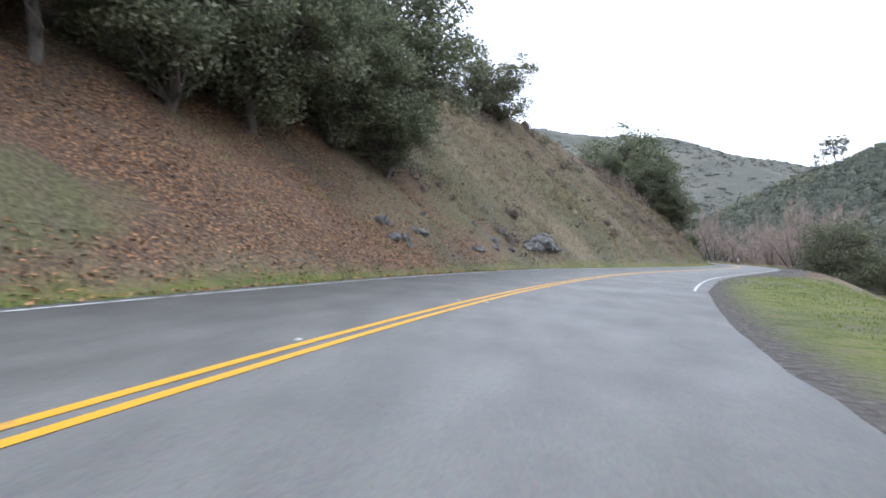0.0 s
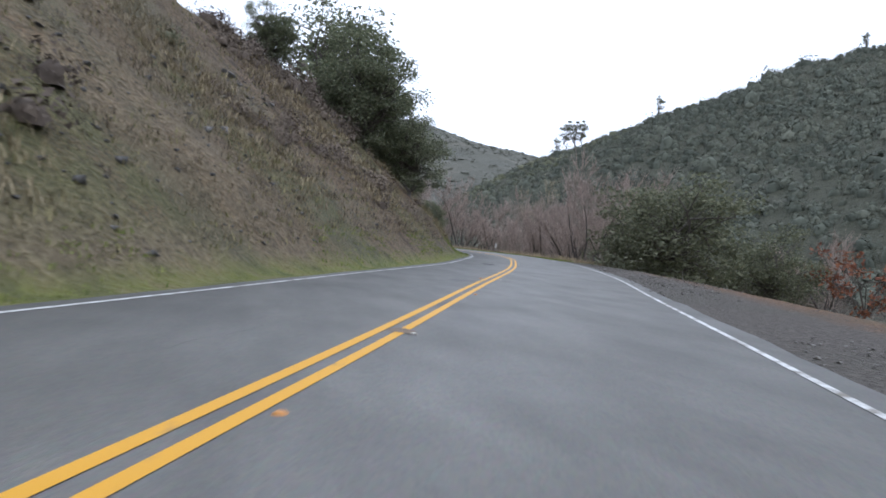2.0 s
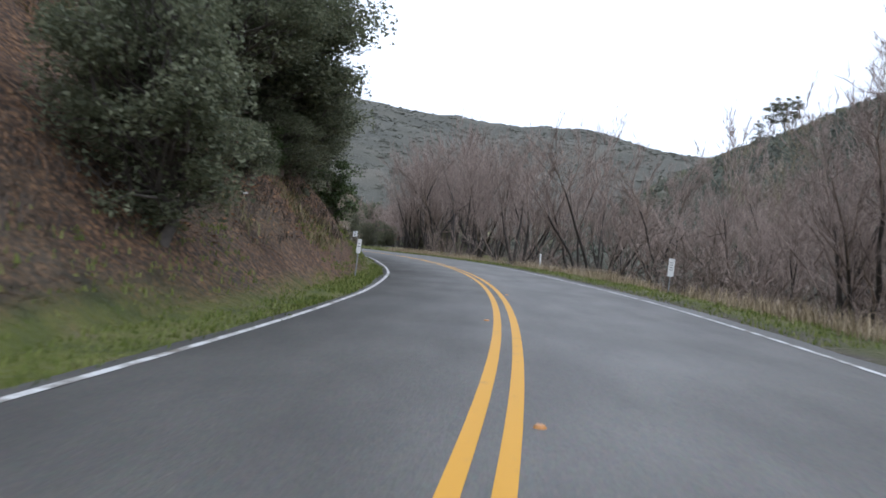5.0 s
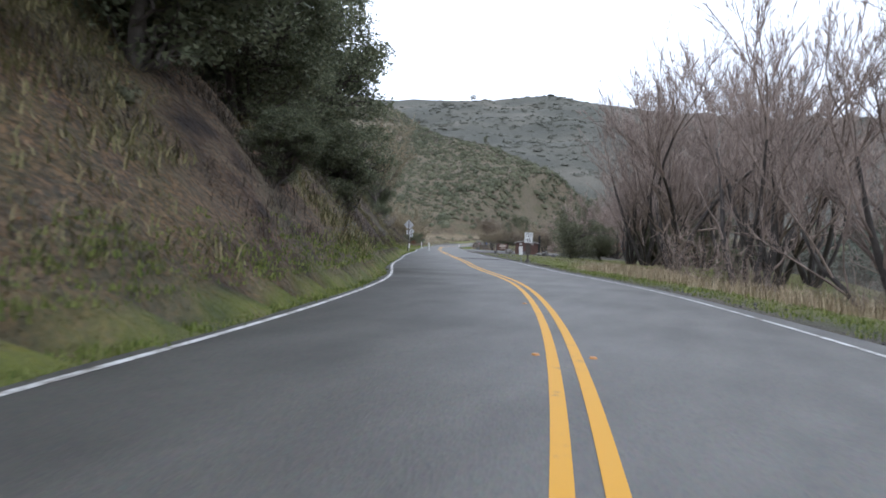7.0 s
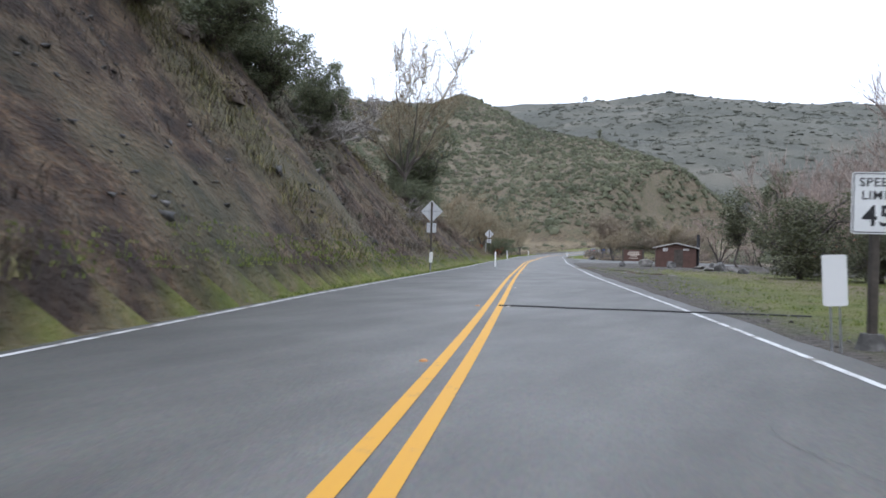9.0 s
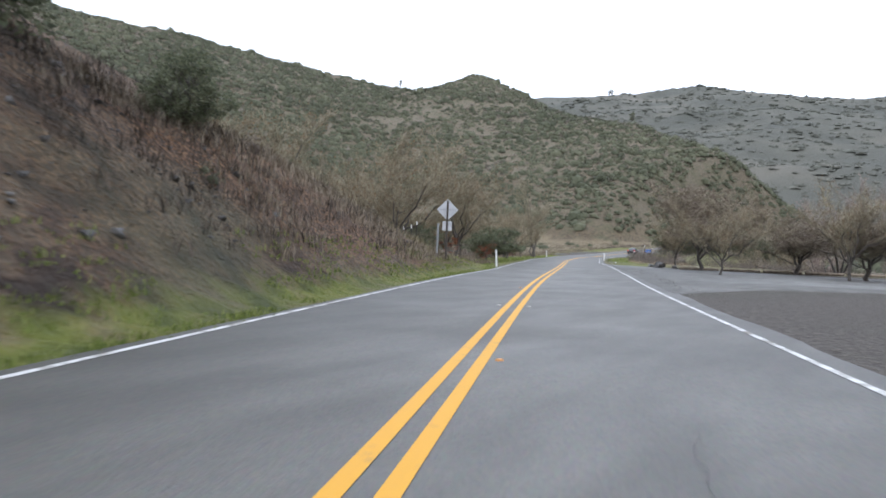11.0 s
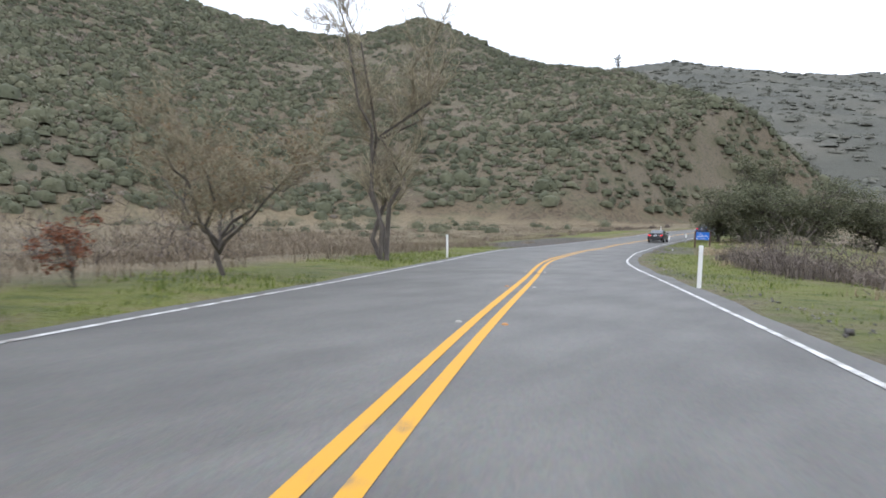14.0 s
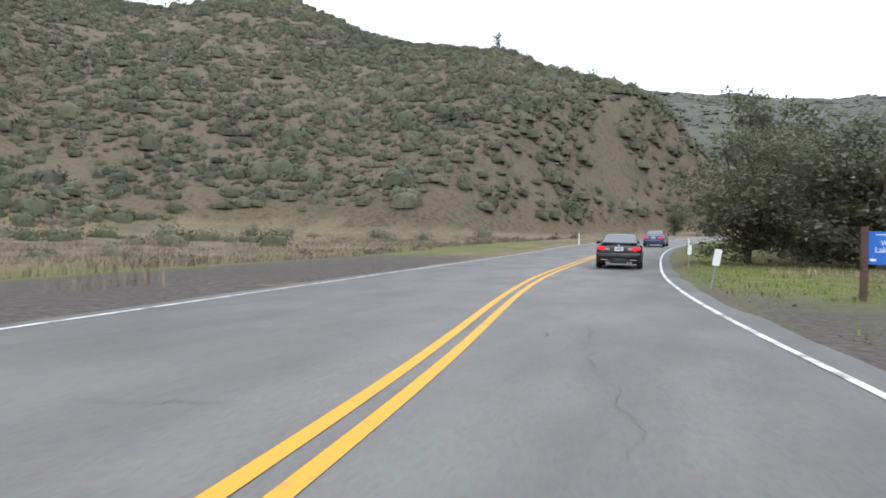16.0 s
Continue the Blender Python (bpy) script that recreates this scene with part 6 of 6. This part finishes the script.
def warning_back(x, y, face, z=None, low_panel=True, marker=True, lean=0.0, label=""):
    """A diamond sign seen from behind: post, brace, plate below."""
    s = tagged(new("diamond_sign"), label, "road sign", "diamond warning signs seen from behind")
    part("post", box(0.09, 0.06, 3.3, (0, 0, 1.35), 0.008), POST_WOOD, s)
    d = part("panel", plate(0.76, 0.76, 0.004, 0.05, (0, 0.034, 2.55), True), SIGN_BACK, s)
    part("brace", box(0.8, 0.025, 0.03, (0, 0.015, 2.55), 0.004), GALVANISED, d)
    if low_panel:
        q = part("lower_panel", plate(0.46, 0.46, 0.004, 0.03, (0, 0.034, 1.75)), SIGN_BACK, s)
        part("brace", box(0.4, 0.02, 0.025, (0, 0.015, 1.85), 0.004), GALVANISED, q)
    stand(s, x, y, face, z, lean)
    return s


warning_back(38.3, 236.2, 22, 0.35, label="grey back of a diamond warning sign with a square plate below")
warning_back(19.8, 282.2, 26, 0.4, label="grey back of a diamond warning sign beside the low bank")


def object_marker(x, y, face, tall, label, bands=0, lean=0.0, panel_h=0.62, width=0.2, back=False):
    s = tagged(new("marker_post"), label, "road marker", "white road markers")
    part("post", rod(0.022, 0.022, tall + 0.3, (0, 0.03, tall / 2 - 0.15), sides=8), GALVANISED, s)
    p = part("panel", plate(width, panel_h, 0.012, 0.02, (0, 0, tall - panel_h / 2)), SIGN_BACK if back else POST_WHITE, s)
    for k in range(bands):
        part("band", box(width * 0.5, 0.002, 0.018, (0, -0.004, tall - 0.14 - k * 0.085), 0.0), SIGN_BLACK, p)
    if back:
        part("clip", box(0.03, 0.03, panel_h * 0.9, (0, -0.018, tall - panel_h / 2), 0.004), GALVANISED, p)
    stand(s, x, y, face, None, lean)
    return s


object_marker(76.3, 147.0, -12, 1.2, "white marker plate with small dark writing on a thin post", 4, 3)
object_marker(65.8, 144.4, 8, 1.15, "white marker plate on a thin post before the bank", 2, 4, 0.44, 0.13)
object_marker(38.75, 235.4, 15, 0.95, "white marker plate below the diamond sign", 0, 2, 0.5, 0.16)


def delineator(x, y, face, lean=0.0, tall=1.05, label="slim white plastic post at the road edge"):
    s = tagged(new("delineator_post"), label, "road post", "white posts along the road")
    part("post", plate(0.1, tall + 0.25, 0.035, 0.03, (0, 0, tall / 2 - 0.1)), POST_WHITE, s)
    part("reflector", box(0.07, 0.004, 0.1, (0, -0.004, tall - 0.14), 0.0), SIGN_WHITE, s)
    return stand(s, x, y, face, None, lean)


delineator(74.7, 169.8, 10)
delineator(18.6, 290.4, 26, -4)
delineator(-5.9, 358.2, 24, -2)
delineator(7.0, 347.3, 20, 1)
object_marker(-3.77, 400.28, 10, 1.02, "small white marker plate leaning in the grass", 0, 9, 0.42, 0.18)
object_marker(-4.26, 413.5, 8, 0.95, "small white marker plate at the bend", 0, 2, 0.4, 0.16)
delineator(-4.2, 431.5, 5, 0)
delineator(-13.5, 446, 5, 0)
delineator(35.8, 249.2, 26, 0)
# old fence post near the second diamond sign
fp = tagged(new("metal_post"), "grey metal pipe post in a concrete footing on the low bank", "post")
part("pipe", rod(0.05, 0.05, 1.7, (0, 0, 0.75), sides=12, bevel=0.004), GALVANISED, fp)
part("footing", rod(0.17, 0.13, 0.34, (0, 0, 0.0), sides=12, bevel=0.02), ROCK, fp, "dark concrete footing")
stand(fp, 19.8, 281.3, 0, lean=1.5)
for x, y, h in ((15.2, 285.25, 1.05), (16.65, 284.35, 1.2), (16.0, 284.8, 1.1)):
    fp = tagged(new("fence_post"), "thin brown fence post with a white top", "post", "white-topped fence posts")
    part("stake", box(0.045, 0.045, h + 0.3, (0, 0, h / 2 - 0.15), 0.005), POST_WOOD, fp)
    part("top", box(0.055, 0.055, 0.2, (0, 0, h - 0.1), 0.006), POST_WHITE, fp, "white painted top")
    stand(fp, x, y, 20)

# blue welcome sign
bs = tagged(new("welcome_sign"), "blue welcome sign with white lettering between brown posts", "road sign")
for s in (-1.08, 1.08):
    part("post", box(0.22, 0.2, 3.0, (s, 0.06, 0.45), 0.015), BROWN_BOARD, bs)
pn = part("panel", plate(1.95, 1.15, 0.05, 0.03, (0, 0, 1.22)), BLUE_SHEET, bs)
for txt, size, z in (("Welcome to", 0.24, 1.38), ("Lake Berryessa", 0.26, 1.14)):
    lettering(txt, size, (0, -0.004, z), SIGN_WHITE, pn, 0.98)
part("bar", box(0.62, 0.004, 0.03, (-0.45, -0.003, 1.68)), SIGN_WHITE, pn, "row of small writing")
part("bar", box(0.72, 0.004, 0.03, (0.05, -0.003, 0.88)), SIGN_WHITE, pn, "row of small writing")
part("bar", box(0.56, 0.004, 0.03, (0.05, -0.003, 0.8)), SIGN_WHITE, pn, "row of small writing")
part("emblem", rod(0.07, 0.07, 0.006, (0.85, -0.003, 0.83), Matrix.Rotation(radians(90), 4, "X"), 16), SIGN_WHITE, pn)
part("emblem", box(0.18, 0.004, 0.09, (-0.82, -0.003, 0.8), 0.0), SIGN_WHITE, pn)
stand(bs, -0.22, 398.0, 2)
bs.matrix_basis = bs.matrix_basis @ Matrix.Translation((0, 0, 0.39)) @ Matrix.Diagonal((0.6, 0.6, 0.6, 1))

# ---- hut and information sign ----
HUT_WALL = BROWN_BOARD
ROOF = material("pale_metal_roof", [(0.45, 0.43, 0.4), (0.6, 0.58, 0.54)], 0.8, 0.6, 0.1)
hut = tagged(new("restroom_hut"), "small brown hut with pale gable roof and dark vent pipe", "hut")
bm = bmesh.new()
prof = [(-2.05, 0), (2.05, 0), (2.05, 1.95), (0, 2.4), (-2.05, 1.95)]
fr = [bm.verts.new((x, 0, z)) for x, z in prof]
bk = [bm.verts.new((x, 3.2, z)) for x, z in prof]
bm.faces.new(fr), bm.faces.new(bk[::-1])
for i in range(5):
    bm.faces.new((fr[i], bk[i], bk[(i + 1) % 5], fr[(i + 1) % 5]))
bmesh.ops.recalc_face_normals(bm, faces=bm.faces)
part("wall", bm, HUT_WALL, hut)
for s in (-1, 1):
    part("roof", box(2.42, 3.9, 0.09, (s * 1.16, 1.6, 2.24), 0.01, Matrix.Rotation(s * math.atan(0.45 / 2.05), 4, "Y")), ROOF, hut)
part("vent_panel", box(0.5, 0.03, 0.34, (-1.1, -0.012, 1.8), 0.0), ROOF, hut, "pale louvred vent")
part("vent_panel", box(0.6, 0.03, 0.2, (1.0, -0.012, 1.85), 0.0), ROOF, hut, "pale louvred vent")
for i in range(14):
    part("batten", box(0.04, 0.02, 1.85 + 0.42 * (1 - abs(-1.95 + i * 0.3) / 2.05), (-1.95 + i * 0.3, -0.01, 0.93 + 0.21 * (1 - abs(-1.95 + i * 0.3) / 2.05)), 0.0), HUT_WALL, hut)
part("door", box(0.9, 0.03, 1.8, (0.25, -0.03, 0.92), 0.01), POST_WOOD, hut)
part("vent_pipe", rod(0.16, 0.16, 3.4, (2.3, 1.2, 1.7), sides=14), SIGN_BLACK, hut)
stand(hut, 43.3, 270.6, 14, -0.02)
hut.matrix_basis = hut.matrix_basis @ Matrix.Diagonal((0.82, 0.82, 0.86, 1))
info = tagged(new("information_sign"), "brown wooden information sign with rows of pale writing", "sign")
for s in (-0.85, 0.85):
    part("post", box(0.14, 0.14, 1.7, (s, 0.05, 0.7), 0.01), POST_WOOD, info)
ip = part("board", plate(1.62, 1.0, 0.06, 0.02, (0, 0, 0.95)), BROWN_BOARD, info)
INK_PALE = plain("faded_cream_paint", (0.55, 0.48, 0.4), 0.7)
for k, (w, z, h) in enumerate([(0.9, 1.3, 0.03), (1.0, 1.17, 0.09), (1.05, 1.03, 0.09), (0.6, 0.9, 0.08), (0.8, 0.7, 0.06)]):
    part("bar", box(w, 0.004, h, (0.05, -0.003, z)), INK_PALE, ip)
stand(info, 39.9, 269.2, 16)

# ---- litter ----
PAPER = plain("white_litter", (0.7, 0.7, 0.68), 0.7)
for i, (x, y) in enumerate([(63.6, 139.6), (-1.2, 388.8), (58.9, 205.6), (42.4, 226.2), (13.6, 331.0)]):
    ob = new("paper_scrap", boulder_mesh(60 + i, 0.2, 0.13, 0.07, PAPER, 2, 0.8))
    tagged(ob, "crumpled scrap of white paper on the ground", "litter", "scraps of litter")
    ob.matrix_basis = spot(x, y, i) @ Matrix.Translation((0, 0, 0.03))
# fallen branch on the lawn
v, f = tubes([(0, 0, 0.04, 0.5, 0.1, 0.07, 0.035, 0.03), (0.5, 0.1, 0.07, 1.1, 0.05, 0.05, 0.03, 0.02), (0.6, 0.1, 0.06, 0.9, 0.4, 0.1, 0.018, 0.008), (1.1, 0.05, 0.05, 1.7, 0.2, 0.06, 0.02, 0.008)], 7)
br = tagged(new("fallen_branch", mesh_of("fallen_branch", v, f, BARK, True)), "dark fallen branch lying on the grass", "branch")
br.matrix_basis = spot(59.2, 208.2, 2.3)


# ---- cars ----
RUBBER = material("tyre_rubber", [(0.015, 0.015, 0.016), (0.03, 0.03, 0.03)], 0.1, 0.8, 0.2)
ALLOY = plain("silver_alloy", (0.5, 0.51, 0.53), 0.3, 0.9)
GLASS = plain("tinted_car_glass", (0.035, 0.045, 0.055), 0.05, 0.0, 1.0)
BLACK_TRIM = plain("black_plastic_trim", (0.015, 0.015, 0.016), 0.5)
TAIL_RED = plain("lit_red_lamp", (0.75, 0.02, 0.025), 0.2, 0.0, 0.5, 0.9)
LAMP_CLEAR = plain("clear_lamp_lens", (0.5, 0.35, 0.33), 0.15, 0.0, 0.5)
PLATE_WHITE = plain("white_number_plate", (0.65, 0.66, 0.68), 0.5)
PLATE_BAR = plain("blue_grey_print", (0.16, 0.2, 0.32), 0.6)
CHROME = plain("bright_metal", (0.7, 0.7, 0.72), 0.15, 1.0)


def loft(stations):
    """A closed skin through rows of (y, [(x, z), ...]) given for the right half, mirrored."""
    bm = bmesh.new()
    rings = []
    for y, half in stations:
        pts = [(-x, z) for x, z in half] + [(x, z) for x, z in reversed(half)]
        rings.append([bm.verts.new((x, y, z)) for x, z in pts])
    n = len(rings[0])
    for a, b in zip(rings[:-1], rings[1:]):
        for i in range(n):
            bm.faces.new((a[i], a[(i + 1) % n], b[(i + 1) % n], b[i]))
    bm.faces.new(rings[0][::-1]), bm.faces.new(rings[-1])
    bmesh.ops.recalc_face_normals(bm, faces=bm.faces)
    return bm


def car(label, paint, seed, spoiler=True):
    """A two-door coupe, tail at y = 0, nose ahead, wheels on z = 0."""
    c = tagged(new("coupe_car"), label, "car", "cars on the road")

    def sec(y, w, zb, zt, crown=0.02, tuck=0.06):
        return (y, [(0.0, zb), (w - tuck - 0.12, zb), (w - tuck, zb + 0.06), (w - 0.015, zb + 0.22), (w, zb + 0.38), (w - 0.02, zt - 0.13), (w - 0.09, zt - 0.02), (w - 0.22, zt + crown * 0.5), (0.0001, zt + crown)])
    body = part("body", loft([sec(-0.0, 0.72, 0.36, 0.78, 0.01), sec(0.05, 0.82, 0.26, 0.93), sec(0.25, 0.865, 0.22, 0.99), sec(0.7, 0.885, 0.19, 0.985), sec(1.3, 0.885, 0.17, 0.95), sec(2.2, 0.88, 0.17, 0.93),
                              sec(3.1, 0.88, 0.17, 0.92), sec(3.6, 0.875, 0.18, 0.86), sec(4.1, 0.84, 0.2, 0.76), sec(4.4, 0.74, 0.24, 0.66), sec(4.49, 0.6, 0.34, 0.58)]), paint, c, smooth=True)

    def cab(y, wb, wt, zb, zt):
        return (y, [(0.0, zb), (wb, zb), (wb - 0.03, zb + (zt - zb) * 0.35), (wt + 0.03, zt - 0.05), (wt - 0.07, zt - 0.008), (0.0001, zt + 0.012)])
    part("roof", loft([cab(0.52, 0.72, 0.7, 0.9, 0.985), cab(0.85, 0.75, 0.64, 0.9, 1.16), cab(1.25, 0.76, 0.58, 0.88, 1.33), cab(1.7, 0.76, 0.56, 0.88, 1.372), cab(2.2, 0.76, 0.56, 0.86, 1.365), cab(2.6, 0.76, 0.58, 0.86, 1.28),
                       cab(3.0, 0.75, 0.64, 0.86, 1.06), cab(3.3, 0.72, 0.7, 0.84, 0.93)]), paint, c, smooth=True)

    def pane(name, corners, lift):
        bm = bmesh.new()
        n = 5
        a, b, d, e = [Vector(q) for q in corners]
        g = [[bm.verts.new(a.lerp(b, i / n).lerp(e.lerp(d, i / n), j / n) + Vector(lift)) for i in range(n + 1)] for j in range(n + 1)]
        for j in range(n):
            for i in range(n):
                bm.faces.new((g[j][i], g[j][i + 1], g[j + 1][i + 1], g[j + 1][i]))
        return part(name, bm, GLASS, c, smooth=True)
    pane("rear_window", [(-0.66, 0.56, 1.0), (0.66, 0.56, 1.0), (0.53, 1.2, 1.325), (-0.53, 1.2, 1.325)], (0, -0.03, 0.028))
    pane("windscreen", [(-0.66, 3.26, 0.96), (0.66, 3.26, 0.96), (0.54, 2.5, 1.315), (-0.54, 2.5, 1.315)], (0, 0.03, 0.03))
    for s in (-1, 1):
        pane("side_window", [(s * 0.755, 0.95, 0.99), (s * 0.755, 2.95, 0.97), (s * 0.615, 2.4, 1.29), (s * 0.605, 1.3, 1.29)], (s * 0.012, 0, 0.0))
        part("tail_lamp", box(0.3, 0.1, 0.15, (s * 0.665, 0.035, 0.79), 0.03, Matrix.Rotation(s * 0.28, 4, "Z")), TAIL_RED, c, "lit red tail lamp")
        part("lamp_lens", box(0.17, 0.06, 0.09, (s * 0.43, 0.008, 0.78), 0.015), LAMP_CLEAR, c)
        mir = part("mirror", box(0.2, 0.1, 0.13, (s * 0.96, 2.75, 0.99), 0.035), paint, c)
        part("exhaust", rod(0.04, 0.04, 0.12, (s * 0.46, 0.0, 0.25), Matrix.Rotation(radians(90), 4, "X"), 14), CHROME, c)
        part("exhaust", rod(0.04, 0.04, 0.12, (s * 0.36, 0.0, 0.25), Matrix.Rotation(radians(90), 4, "X"), 14), CHROME, c)
        part("reflector", box(0.26, 0.012, 0.025, (s * 0.55, -0.025, 0.36), 0.0), LAMP_CLEAR, c)
        for y in (0.87, 3.6):
            w = part("wheel", rod(0.32, 0.32, 0.23, (s * 0.78, y, 0.32), Matrix.Rotation(radians(90), 4, "Y"), 30, 0.035), RUBBER, c)
            part("rim", rod(0.23, 0.235, 0.03, (s * 0.885, y, 0.32), Matrix.Rotation(radians(90), 4, "Y"), 30, 0.01), ALLOY, w)
            for k in range(5):
                part("spoke", box(0.03, 0.06, 0.2, (s * 0.905, y + 0.11 * math.sin(k * 1.2566), 0.32 + 0.11 * math.cos(k * 1.2566)), 0.008, Matrix.Rotation(-k * 1.2566, 4, "X")), ALLOY, w)
    part("bumper", loft([(-0.05, [(0, 0.4), (0.66, 0.4), (0.74, 0.46), (0.74, 0.56), (0.7, 0.6), (0.0001, 0.61)]), (0.0, [(0, 0.32), (0.76, 0.34), (0.84, 0.42), (0.845, 0.58), (0.8, 0.63), (0.0001, 0.64)]),
                         (0.3, [(0, 0.3), (0.8, 0.32), (0.875, 0.42), (0.88, 0.58), (0.84, 0.63), (0.0001, 0.64)])]), paint, c, smooth=True)
    part("trim_strip", box(1.42, 0.02, 0.02, (0, -0.045, 0.565), 0.004), CHROME if not spoiler else BLACK_TRIM, c)
    part("diffuser", box(1.05, 0.12, 0.16, (0, 0.03, 0.3), 0.03), BLACK_TRIM, c)
    pl = part("number_plate", plate(0.33, 0.16, 0.012, 0.015, (0, -0.022, 0.78)), PLATE_WHITE, c, "white plate")
    part("bar", box(0.22, 0.003, 0.05, (0, -0.025, 0.775)), PLATE_BAR, pl)
    part("bar", box(0.14, 0.003, 0.015, (0, -0.025, 0.835)), PLATE_BAR, pl)
    part("badge", rod(0.035, 0.035, 0.012, (0, 0.03, 0.925), Matrix.Rotation(radians(80), 4, "X"), 18), ALLOY, c)
    if spoiler:
        part("spoiler", loft([(0.02, [(0, 1.0), (0.6, 0.985), (0.66, 0.99), (0.6, 1.02), (0.0001, 1.035)]), (0.16, [(0, 0.99), (0.66, 0.97), (0.7, 0.98), (0.66, 1.0), (0.0001, 1.015)])]), paint, c, smooth=True)
    part("aerial", box(0.03, 0.09, 0.05, (0, 1.45, 1.395), 0.01), BLACK_TRIM, c)
    return c


BLACK_PAINT = plain("glossy_black_car_paint", (0.004, 0.005, 0.007), 0.35, 0.0, 0.35)
BLUE_PAINT = plain("glossy_blue_car_paint", (0.014, 0.035, 0.13), 0.3, 0.2, 0.8)
for ob, y in ((car("glossy black two-door coupe with lit red tail lamps", BLACK_PAINT, 1), 409.4), (car("glossy blue two-door coupe driving ahead of the black one", BLUE_PAINT, 2, False), 444.0)):
    p = at_road(y, 2.1, 0.012)
    k, g = float(slant(y)), float(grade(y + 1) - grade(y))
    ob.matrix_basis = Matrix.Translation(p) @ Matrix.Rotation(-math.atan(k), 4, "Z") @ Matrix.Rotation(math.atan(g), 4, "X")
